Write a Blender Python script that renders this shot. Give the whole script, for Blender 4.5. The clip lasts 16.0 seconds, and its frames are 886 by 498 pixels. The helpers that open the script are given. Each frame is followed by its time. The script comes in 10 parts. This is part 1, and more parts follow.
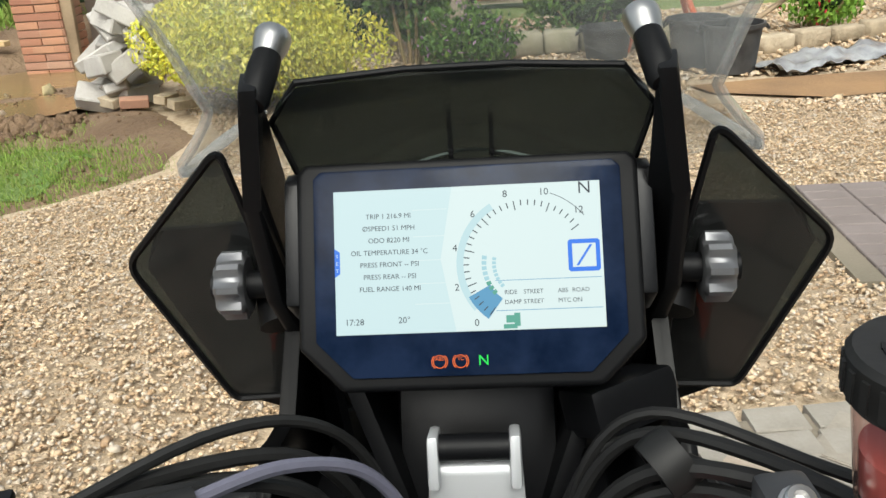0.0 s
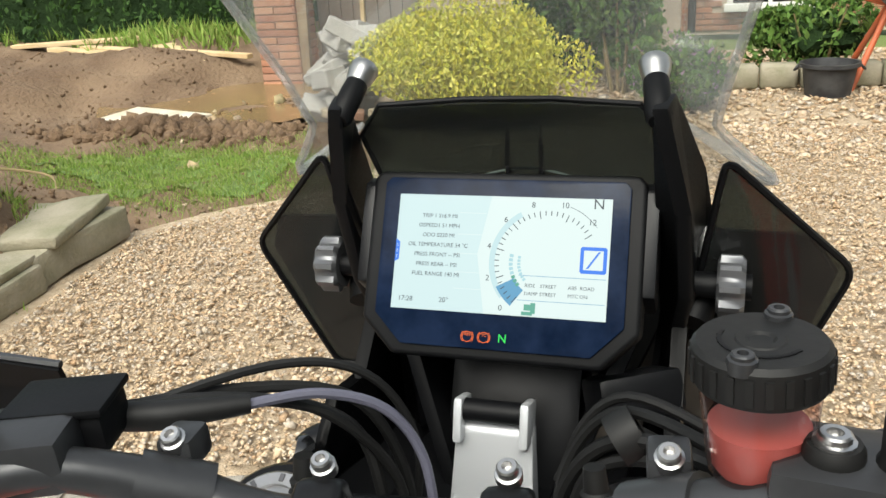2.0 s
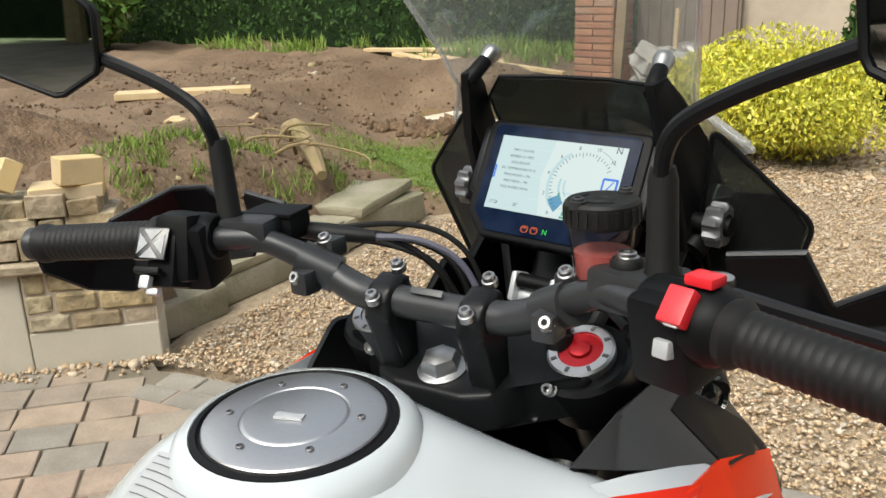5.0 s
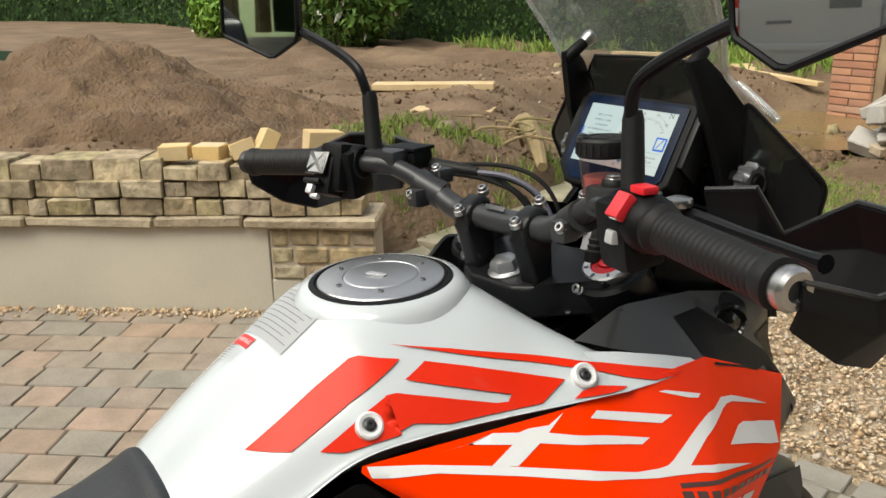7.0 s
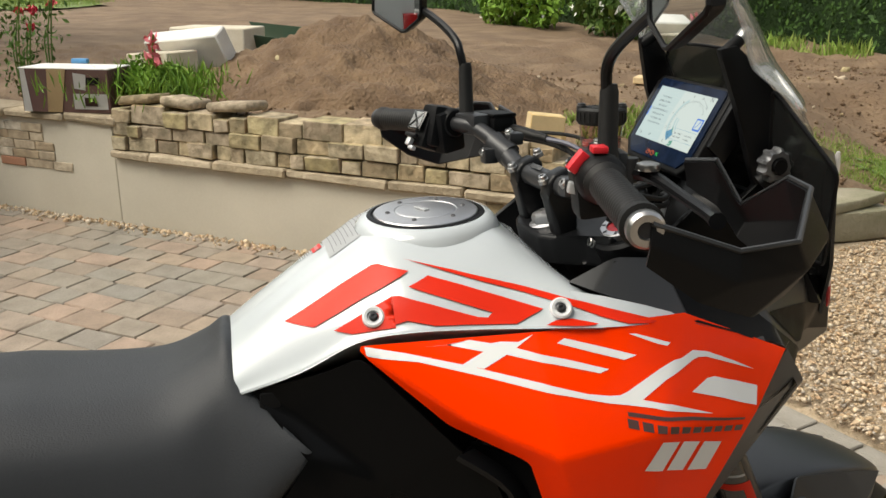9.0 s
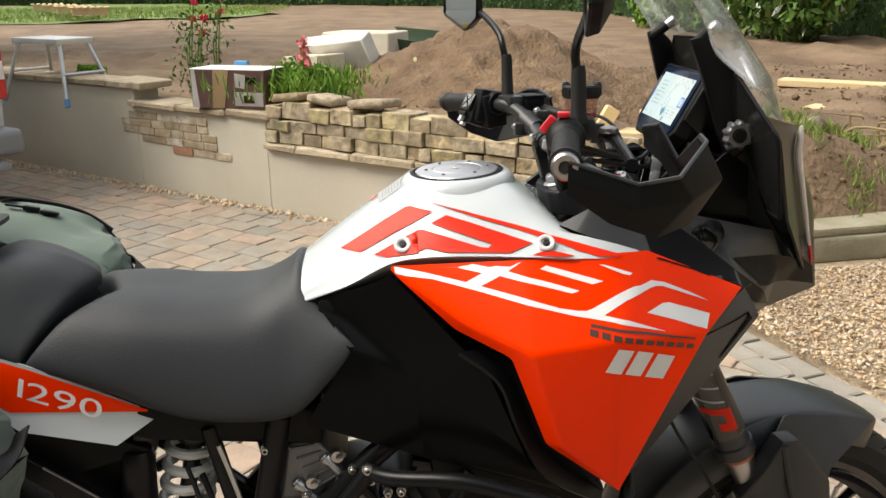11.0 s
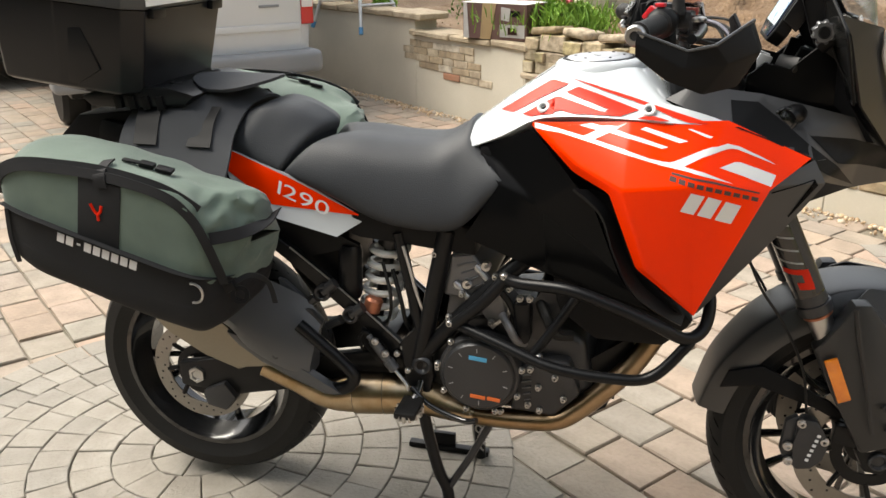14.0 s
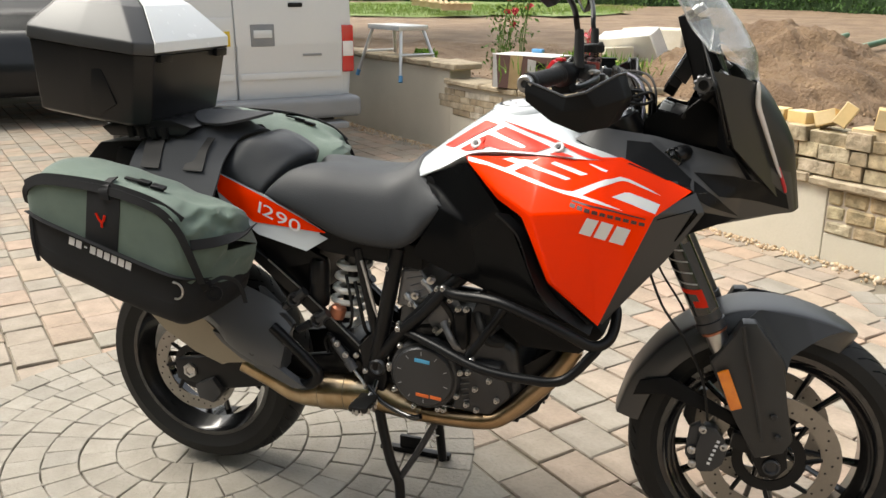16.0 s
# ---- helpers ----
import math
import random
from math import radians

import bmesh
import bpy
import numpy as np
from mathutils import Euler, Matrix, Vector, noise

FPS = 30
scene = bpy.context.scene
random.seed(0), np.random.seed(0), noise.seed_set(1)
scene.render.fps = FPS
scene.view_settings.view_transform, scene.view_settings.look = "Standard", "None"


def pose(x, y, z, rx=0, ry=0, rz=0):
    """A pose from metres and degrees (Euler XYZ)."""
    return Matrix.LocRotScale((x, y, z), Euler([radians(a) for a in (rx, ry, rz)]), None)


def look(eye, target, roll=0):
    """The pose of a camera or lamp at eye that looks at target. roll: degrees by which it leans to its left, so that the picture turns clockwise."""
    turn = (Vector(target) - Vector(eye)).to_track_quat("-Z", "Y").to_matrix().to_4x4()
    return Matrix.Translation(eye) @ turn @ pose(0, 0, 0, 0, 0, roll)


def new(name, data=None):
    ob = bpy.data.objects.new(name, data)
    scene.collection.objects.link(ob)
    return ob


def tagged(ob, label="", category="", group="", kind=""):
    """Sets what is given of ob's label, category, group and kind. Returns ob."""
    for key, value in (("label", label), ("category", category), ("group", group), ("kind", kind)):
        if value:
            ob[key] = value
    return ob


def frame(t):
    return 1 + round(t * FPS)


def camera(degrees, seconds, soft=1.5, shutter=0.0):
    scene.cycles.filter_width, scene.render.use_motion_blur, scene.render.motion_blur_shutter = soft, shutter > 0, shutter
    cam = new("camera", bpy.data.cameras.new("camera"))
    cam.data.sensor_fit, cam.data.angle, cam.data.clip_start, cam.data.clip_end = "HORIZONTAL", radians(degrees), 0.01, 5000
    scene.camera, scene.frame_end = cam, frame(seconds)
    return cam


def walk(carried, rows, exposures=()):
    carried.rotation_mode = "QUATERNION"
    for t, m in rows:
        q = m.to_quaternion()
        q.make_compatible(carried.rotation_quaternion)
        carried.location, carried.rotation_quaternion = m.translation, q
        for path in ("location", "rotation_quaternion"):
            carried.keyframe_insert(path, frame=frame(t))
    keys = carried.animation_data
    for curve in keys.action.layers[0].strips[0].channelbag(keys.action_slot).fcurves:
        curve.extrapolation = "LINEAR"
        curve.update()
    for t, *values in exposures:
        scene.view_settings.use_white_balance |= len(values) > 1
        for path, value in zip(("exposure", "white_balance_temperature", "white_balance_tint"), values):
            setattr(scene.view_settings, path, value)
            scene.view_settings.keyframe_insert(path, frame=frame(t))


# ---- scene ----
cam = camera(55.1, 16.0)
METRES, EYE, TILT, LEAN, TURN = 2.472, 1.415, -23.01, 3.80, 2.77
ROWS = [
    (0.0, 0.0, 0.0, 0.0, 0.0, 0.0, -0.0),
    (0.5, 0.0011, -0.009, -0.0027, 1.44, 0.35, -0.75),
    (1.0, 0.0031, -0.017, -0.0067, 2.93, 0.62, -1.59),
    (1.5, 0.018, -0.0232, -0.0053, 6.99, 0.58, -3.1),
    (2.0, 0.0426, -0.0376, -0.0052, 13.41, 0.88, -5.59),
    (2.5, 0.0605, -0.048, -0.0046, 19.51, 0.71, -8.38),
    (3.0, 0.0719, -0.0579, -0.0093, 21.88, 0.36, -9.98),
    (5.5, 0.1855, -0.1241, -0.0341, 38.33, -2.47, -16.22),
    (6.0, 0.2111, -0.1275, -0.0342, 43.44, -4.32, -17.63),
    (6.5, 0.2412, -0.1392, -0.0395, 47.57, -5.43, -18.6),
    (7.0, 0.2796, -0.1454, -0.0407, 50.81, -6.09, -19.45),
    (7.5, 0.3175, -0.1486, -0.0382, 53.93, -6.28, -20.15),
    (8.0, 0.3477, -0.1347, -0.0289, 58.61, -7.57, -21.07),
    (8.5, 0.3748, -0.1066, -0.0149, 65.48, -10.55, -22.73),
    (9.0, 0.3969, -0.0928, -0.0122, 71.0, -14.08, -23.36),
    (11.5, 0.5593, -0.0341, 0.026, 86.35, -20.44, -23.04),
    (12.0, 0.5852, -0.004, 0.0307, 91.63, -24.07, -23.61),
    (12.5, 0.6156, 0.0069, 0.0345, 94.8, -25.89, -23.43),
    (13.0, 0.6579, 0.0107, 0.0381, 97.61, -26.94, -22.67),
    (13.5, 0.6985, 0.0213, 0.0401, 100.27, -28.18, -21.84),
    (14.0, 0.7183, 0.0346, 0.0466, 102.72, -29.1, -21.06),
    (14.5, 0.7337, 0.0601, 0.0626, 105.02, -29.29, -20.5),
    (15.0, 0.7531, 0.0987, 0.0817, 107.13, -29.2, -20.41),
    (15.5, 0.7745, 0.1312, 0.0982, 107.63, -28.89, -20.68),
    (16.0, 0.8066, 0.146, 0.1102, 107.4, -27.56, -21.02),
]
walk(cam, [(t, pose(0.02, 0.879, EYE, TILT, LEAN, TURN) @ pose(METRES * x, METRES * y, METRES * z, 90 + pitch, roll, yaw)) for t, x, y, z, yaw, pitch, roll in ROWS], [(0.0, 1.06, 6500, 4), (3.0, 1.16, 6650, 4), (5.5, 0.86, 6650, 5), (7.0, 0.76, 6950, 5), (9.0, 0.78, 7050, 6), (12.0, 1.36, 6950, 8), (14.0, 1.50, 6900, 8), (16.0, 1.43, 6850, 7)])

# ---- light ----
world = bpy.data.worlds.new("overcast_sky")
scene.world = world
world.use_nodes = True
wn = world.node_tree
sky = wn.nodes.new("ShaderNodeTexSky")
sky.sky_type, sky.sun_disc = "NISHITA", False
sky.sun_elevation, sky.sun_rotation = radians(48), radians(200)
sky.air_density, sky.dust_density, sky.ozone_density = 1.0, 4.0, 1.0
soften = wn.nodes.new("ShaderNodeHueSaturation")
soften.inputs["Saturation"].default_value = 0.38
wn.links.new(sky.outputs[0], soften.inputs["Color"])
wn.links.new(soften.outputs[0], wn.nodes["Background"].inputs["Color"])
wn.nodes["Background"].inputs["Strength"].default_value = 0.15
sun = new("sun", bpy.data.lights.new("sun", "SUN"))
sun.data.energy, sun.data.angle, sun.data.color = 1.3, radians(25), (1.0, 0.96, 0.9)
sun.matrix_world = look((2, -6, 9), (0, 0, 0))


# ---- materials ----
def material(name, colour, rough=0.6, metal=0.0, second=None, coarse=3.0, fine=60.0, bump=0.15, depth=0.002, coat=0.0, rand=0.0, mix=0.5, transmission=0.0, sheen=0.0, spec=0.5):
    """A surface with colour variation at two scales, uneven gloss and fine relief."""
    m = bpy.data.materials.new(name)
    m.use_nodes = True
    n, l = m.node_tree.nodes, m.node_tree.links
    b = n["Principled BSDF"]
    second = second or tuple(0.75 * c for c in colour)
    tc = n.new("ShaderNodeTexCoord")
    big, small = n.new("ShaderNodeTexNoise"), n.new("ShaderNodeTexNoise")
    big.inputs["Scale"].default_value, small.inputs["Scale"].default_value = coarse, fine
    big.inputs["Detail"].default_value, small.inputs["Detail"].default_value = 4, 6
    for t in (big, small):
        l.new(tc.outputs["Object"], t.inputs["Vector"])
    ramp = n.new("ShaderNodeMapRange")
    ramp.inputs["From Min"].default_value, ramp.inputs["From Max"].default_value = 0.35, 0.68
    l.new(big.outputs["Fac"], ramp.inputs["Value"])
    grain = n.new("ShaderNodeMath")
    grain.operation = "MULTIPLY_ADD"
    l.new(small.outputs["Fac"], grain.inputs[0])
    grain.inputs[1].default_value, grain.inputs[2].default_value = 0.6, -0.3
    add = n.new("ShaderNodeMath")
    l.new(ramp.outputs[0], add.inputs[0])
    l.new(grain.outputs[0], add.inputs[1])
    fac = n.new("ShaderNodeMath")
    fac.operation, fac.use_clamp = "MULTIPLY", True
    l.new(add.outputs[0], fac.inputs[0])
    fac.inputs[1].default_value = 2 * mix
    mixer = n.new("ShaderNodeMix")
    mixer.data_type = "RGBA"
    mixer.inputs[6].default_value, mixer.inputs[7].default_value = (*colour, 1), (*second, 1)
    l.new(fac.outputs[0], mixer.inputs[0])
    out = mixer.outputs[2]
    if rand:
        info, geo = n.new("ShaderNodeObjectInfo"), n.new("ShaderNodeNewGeometry")
        both = n.new("ShaderNodeMath")
        l.new(info.outputs["Random"], both.inputs[0])
        l.new(geo.outputs["Random Per Island"], both.inputs[1])
        wrap = n.new("ShaderNodeMath")
        wrap.operation = "FRACT"
        l.new(both.outputs[0], wrap.inputs[0])
        value = n.new("ShaderNodeMapRange")
        value.inputs["To Min"].default_value, value.inputs["To Max"].default_value = 1 - rand, 1 + rand
        l.new(wrap.outputs[0], value.inputs["Value"])
        hsv = n.new("ShaderNodeHueSaturation")
        l.new(value.outputs[0], hsv.inputs["Value"])
        l.new(out, hsv.inputs["Color"])
        out = hsv.outputs[0]
    l.new(out, b.inputs["Base Color"])
    gloss = n.new("ShaderNodeMapRange")
    gloss.inputs["To Min"].default_value, gloss.inputs["To Max"].default_value = max(0.02, rough * 0.85), min(1, rough * 1.15)
    l.new(small.outputs["Fac"], gloss.inputs["Value"])
    l.new(gloss.outputs[0], b.inputs["Roughness"])
    b.inputs["Metallic"].default_value, b.inputs["Specular IOR Level"].default_value = metal, spec
    b.inputs["Coat Weight"].default_value, b.inputs["Coat Roughness"].default_value = coat, 0.04
    b.inputs["Transmission Weight"].default_value = transmission
    b.inputs["Sheen Weight"].default_value = sheen
    if bump:
        bp = n.new("ShaderNodeBump")
        bp.inputs["Strength"].default_value, bp.inputs["Distance"].default_value = bump, depth
        l.new(small.outputs["Fac"], bp.inputs["Height"])
        l.new(bp.outputs[0], b.inputs["Normal"])
    return m


def varied(name, colours, rough=0.85, fine=40.0, bump=0.5, depth=0.004, coarse=6.0, dirt=(0.12, 0.1, 0.08), dirt_mix=0.25):
    """Pieces that each take one of several colours, with a little dirt over all."""
    m = material(name, colours[0], rough, fine=fine, bump=bump, depth=depth, coarse=coarse)
    n, l = m.node_tree.nodes, m.node_tree.links
    b = n["Principled BSDF"]
    info, geo = n.new("ShaderNodeObjectInfo"), n.new("ShaderNodeNewGeometry")
    both, wrap = n.new("ShaderNodeMath"), n.new("ShaderNodeMath")
    wrap.operation = "FRACT"
    l.new(info.outputs["Random"], both.inputs[0])
    l.new(geo.outputs["Random Per Island"], both.inputs[1])
    l.new(both.outputs[0], wrap.inputs[0])
    ramp = n.new("ShaderNodeValToRGB")
    ramp.color_ramp.interpolation = "LINEAR"
    e = ramp.color_ramp.elements
    while len(e) < len(colours):
        e.new(0.5)
    for i, c in enumerate(colours):
        e[i].position, e[i].color = i / (len(colours) - 1), (*c, 1)
    l.new(wrap.outputs[0], ramp.inputs[0])
    old = [k for k in n if k.bl_idname == "ShaderNodeMix"][0]
    f = n.new("ShaderNodeMath")
    f.operation, f.use_clamp = "MULTIPLY", True
    l.new(old.inputs[0].links[0].from_socket, f.inputs[0])
    f.inputs[1].default_value = dirt_mix
    l.new(f.outputs[0], old.inputs[0])
    l.new(ramp.outputs[0], old.inputs[6])
    old.inputs[7].default_value = (*dirt, 1)
    return m


def glass(name, tint, rough=0.02, clear=0.9, haze=0.0, shine=0.03):
    """Thin clear or smoked plastic: light goes straight on, tinted, with a gloss over it."""
    m = bpy.data.materials.new(name)
    m.use_nodes = True
    n, l = m.node_tree.nodes, m.node_tree.links
    out = n["Material Output"]
    n.remove(n["Principled BSDF"])
    t, g, f, mx = n.new("ShaderNodeBsdfTransparent"), n.new("ShaderNodeBsdfGlossy"), n.new("ShaderNodeLayerWeight"), n.new("ShaderNodeMixShader")
    t.inputs[0].default_value = (*[clear * c for c in tint], 1)
    g.inputs["Roughness"].default_value = rough
    f.inputs[0].default_value = 0.5
    steep, gloss = n.new("ShaderNodeMath"), n.new("ShaderNodeMath")
    steep.operation, gloss.operation = "POWER", "MULTIPLY_ADD"
    l.new(f.outputs["Facing"], steep.inputs[0])
    steep.inputs[1].default_value = 5.0
    l.new(steep.outputs[0], gloss.inputs[0])
    gloss.inputs[1].default_value, gloss.inputs[2].default_value = 0.85, shine
    l.new(gloss.outputs[0], mx.inputs[0])
    milk, cloud = n.new("ShaderNodeMixShader"), n.new("ShaderNodeBsdfDiffuse")
    cloud.inputs[0].default_value = (0.7, 0.72, 0.72, 1)
    milk.inputs[0].default_value = haze
    l.new(t.outputs[0], milk.inputs[1])
    l.new(cloud.outputs[0], milk.inputs[2])
    l.new(milk.outputs[0], mx.inputs[1])
    l.new(g.outputs[0], mx.inputs[2])
    l.new(mx.outputs[0], out.inputs["Surface"])
    return m


def glowing(name, colour, strength=1.0):
    m = bpy.data.materials.new(name)
    m.use_nodes = True
    b = m.node_tree.nodes["Principled BSDF"]
    b.inputs["Base Color"].default_value = (0.02, 0.02, 0.02, 1)
    b.inputs["Emission Color"].default_value, b.inputs["Emission Strength"].default_value = (*colour, 1), strength
    b.inputs["Roughness"].default_value, b.inputs["Specular IOR Level"].default_value = 0.3, 0.1
    return m


M = {
    "black_plastic": material("black_plastic", (0.0034, 0.0036, 0.0042), 0.5, second=(0.0055, 0.0057, 0.0064), fine=500, bump=0.1, depth=0.0006, spec=0.15),
    "fairing_plastic": material("fairing_plastic", (0.024, 0.0248, 0.0265), 0.42, second=(0.030, 0.031, 0.033), fine=600, bump=0.1, depth=0.0006, spec=0.6),
    "knob_grey": material("knob_grey", (0.115, 0.118, 0.125), 0.34, 0.5, second=(0.145, 0.148, 0.155), fine=300, bump=0.05, depth=0.0005),
    "grey_plastic": material("grey_plastic", (0.0165, 0.0172, 0.0188), 0.4, second=(0.021, 0.022, 0.0238), fine=600, bump=0.1, depth=0.0006, spec=0.75),
    "guard_plastic": material("guard_plastic", (0.017, 0.0172, 0.0176), 0.45, second=(0.022, 0.0222, 0.0226), fine=600, bump=0.1, depth=0.0006, spec=0.45),
    "gloss_black": material("gloss_black", (0.0045, 0.0048, 0.0055), 0.16, second=(0.007, 0.0072, 0.008), fine=80, bump=0.02, coat=0.5, spec=0.5),
    "satin_black": material("satin_black", (0.005, 0.0052, 0.006), 0.32, second=(0.0075, 0.0078, 0.0086), fine=300, bump=0.06, depth=0.0006, spec=0.2),
    "black_metal": material("black_metal", (0.030, 0.031, 0.0335), 0.36, 0.35, second=(0.042, 0.043, 0.046), fine=220, bump=0.08, depth=0.0008, spec=0.4),
    "engine_grey": material("engine_grey", (0.14, 0.14, 0.147), 0.42, 0.55, second=(0.19, 0.19, 0.197), fine=160, bump=0.2, depth=0.001),
    "rubber": material("rubber", (0.0055, 0.0055, 0.0055), 0.58, second=(0.009, 0.009, 0.009), fine=120, bump=0.25, depth=0.001, spec=0.3),
    "seat_vinyl": material("seat_vinyl", (0.027, 0.0295, 0.0335), 0.5, second=(0.034, 0.037, 0.0415), fine=420, bump=0.5, depth=0.0014, spec=0.24),
    "case_black": material("case_black", (0.006, 0.0064, 0.0075), 0.3, second=(0.009, 0.0095, 0.0108), fine=500, bump=0.08, depth=0.0005, spec=0.3),
    "deep_black": material("deep_black", (0.003, 0.0031, 0.0034), 0.25, second=(0.0036, 0.0037, 0.004), fine=300, bump=0.02, depth=0.0004, spec=0.08),
    "muffler_grey": material("muffler_grey", (0.062, 0.065, 0.071), 0.4, second=(0.074, 0.077, 0.083), fine=400, bump=0.08, depth=0.0006, spec=0.5),
    "white_paint": material("white_paint", (0.47, 0.505, 0.53), 0.22, second=(0.463, 0.498, 0.523), fine=30, bump=0.0, coat=0.6, coarse=2),
    "orange_paint": material("orange_paint", (0.93, 0.036, 0.0005), 0.24, second=(0.90, 0.033, 0.0005), fine=30, bump=0.0, coat=0.06, coarse=2, spec=0.10),
    "red_decal": material("red_decal", (0.62, 0.022, 0.006), 0.3, second=(0.58, 0.020, 0.006), fine=30, bump=0.0, coat=0.03, spec=0.12),
    "white_decal": material("white_decal", (0.66, 0.67, 0.68), 0.35, second=(0.62, 0.63, 0.64), fine=40, bump=0.0, coat=0.15),
    "grey_decal": material("grey_decal", (0.34, 0.35, 0.36), 0.4, second=(0.30, 0.31, 0.32), fine=200, bump=0.02),
    "dark_decal": material("dark_decal", (0.06, 0.025, 0.02), 0.35, fine=60, bump=0.0),
    "ink": material("ink", (0.10, 0.10, 0.11), 0.5, fine=200, bump=0.0),
    "steel": material("steel", (0.50, 0.495, 0.49), 0.32, 1.0, second=(0.42, 0.415, 0.41), fine=250, bump=0.05, depth=0.0005),
    "brushed": material("brushed", (0.55, 0.55, 0.56), 0.38, 1.0, second=(0.46, 0.46, 0.47), fine=300, bump=0.08, depth=0.0005),
    "silver_plastic": material("silver_plastic", (0.46, 0.475, 0.49), 0.38, 0.35, second=(0.48, 0.48, 0.49), fine=300, bump=0.05, depth=0.0005),
    "disc_steel": material("disc_steel", (0.27, 0.255, 0.235), 0.36, 1.0, second=(0.21, 0.198, 0.18), fine=180, bump=0.08, depth=0.0005),
    "titanium": material("titanium", (0.46, 0.365, 0.25), 0.3, 1.0, second=(0.34, 0.235, 0.125), coarse=14, fine=90, bump=0.05, depth=0.0006),
    "bronze": material("bronze", (0.33, 0.235, 0.145), 0.3, 1.0, second=(0.25, 0.165, 0.085), coarse=10, fine=90, bump=0.05, depth=0.0006),
    "muffler_tan": material("muffler_tan", (0.25, 0.22, 0.17), 0.42, 0.7, second=(0.2, 0.18, 0.14), fine=200, bump=0.06),
    "spring_white": material("spring_white", (0.72, 0.72, 0.7), 0.35, second=(0.6, 0.6, 0.57), fine=80, bump=0.05),
    "red_anodised": material("red_anodised", (0.55, 0.012, 0.02), 0.3, 0.5, fine=120, bump=0.03),
    "red_plastic": material("red_plastic", (0.62, 0.02, 0.03), 0.35, fine=120, bump=0.03),
    "amber": material("amber", (0.72, 0.21, 0.012), 0.25, second=(0.62, 0.16, 0.01), coarse=40, fine=300, bump=0.3, coat=0.5),
    "copper": material("copper", (0.42, 0.16, 0.09), 0.4, 0.6, fine=90, bump=0.1),
    "blue_decal": material("blue_decal", (0.08, 0.40, 0.68), 0.4, fine=90, bump=0.0),
    "orange_decal": material("orange_decal", (0.75, 0.16, 0.03), 0.4, fine=90, bump=0.0),
    "green_canvas": material("green_canvas", (0.095, 0.134, 0.108), 0.85, second=(0.072, 0.104, 0.085), coarse=9, fine=700, bump=0.5, depth=0.001, sheen=0.12),
    "black_canvas": material("black_canvas", (0.011, 0.0114, 0.0125), 0.75, second=(0.0165, 0.017, 0.0185), fine=600, bump=0.4, depth=0.001, spec=0.2),
    "grey_canvas": material("grey_canvas", (0.032, 0.034, 0.038), 0.8, second=(0.041, 0.0435, 0.048), fine=500, bump=0.4, depth=0.001, spec=0.3),
    # haze adds pale diffuse white for the sky's veil reflected on the screen
    "clear_screen": glass("clear_screen", (1.06, 1.07, 1.06), 0.03, 0.9, 0.15, 0.06),
    "smoked_screen": glass("smoked_screen", (0.215, 0.245, 0.235), 0.06, 0.9, 0.018, 0.03),
    "smoked_dark": material("smoked_dark", (0.020, 0.0202, 0.0205), 0.3, second=(0.026, 0.0262, 0.0266), fine=30, bump=0.0, coat=0.0, spec=0.35),
    "clear_cap": glass("clear_cap", (0.98, 0.98, 0.98), 0.05, 0.95, 0.28, 0.12),
    "fluid_glass": glass("fluid_glass", (0.86, 0.72, 0.70), 0.12),
    "mirror": material("mirror", (0.62, 0.65, 0.65), 0.015, 1.0, second=(0.60, 0.63, 0.63), bump=0.0),
    "fluid": material("fluid", (0.46, 0.12, 0.11), 0.25, second=(0.55, 0.20, 0.18), bump=0.0, coat=0.3),
    "cable_grey": material("cable_grey", (0.10, 0.10, 0.135), 0.42, fine=400, bump=0.15, depth=0.0008),
    "screen_navy": material("screen_navy", (0.003, 0.007, 0.019), 0.16, second=(0.008, 0.015, 0.036), coarse=45, fine=260, bump=0.05, coat=0.0, spec=0.07),
    "display": glowing("display", (0.70, 0.885, 0.935), 0.42),
    "display_white": glowing("display_white", (0.80, 0.93, 0.95), 0.43),
    "display_blue": glowing("display_blue", (0.01, 0.17, 0.80), 0.5),
    "display_pale": glowing("display_pale", (0.44, 0.72, 0.82), 0.42),
    "display_soft": glowing("display_soft", (0.60, 0.82, 0.89), 0.42),
    "display_mid": glowing("display_mid", (0.10, 0.36, 0.62), 0.42),
    "display_ink": glowing("display_ink", (0.03, 0.04, 0.06), 0.4),
    "display_green": glowing("display_green", (0.10, 0.42, 0.32), 0.42),
    "tell_green": glowing("tell_green", (0.01, 0.75, 0.08), 0.55),
    "tell_orange": glowing("tell_orange", (1.0, 0.16, 0.01), 0.5),
    # surroundings
    "render": material("render", (0.56, 0.515, 0.425), 0.9, second=(0.48, 0.44, 0.36), coarse=1.6, fine=70, bump=0.35, depth=0.003),
    "soil": material("soil", (0.118, 0.074, 0.042), 0.95, second=(0.20, 0.136, 0.082), coarse=1.4, fine=22, bump=1.0, depth=0.03),
    "soil_dark": material("soil_dark", (0.115, 0.070, 0.038), 0.95, second=(0.19, 0.122, 0.068), coarse=4, fine=38, bump=1.0, depth=0.03),
    "soil_orange": material("soil_orange", (0.27, 0.16, 0.075), 0.9, second=(0.17, 0.10, 0.05), coarse=2.0, fine=40, bump=0.6, depth=0.01),
    "wet_clay": material("wet_clay", (0.24, 0.16, 0.075), 0.25, second=(0.19, 0.125, 0.06), coarse=1.2, fine=12, bump=0.1, depth=0.004),
    "gravel_bed": material("gravel_bed", (0.46, 0.365, 0.255), 0.95, second=(0.33, 0.25, 0.16), coarse=30, fine=90, bump=1.0, depth=0.012),
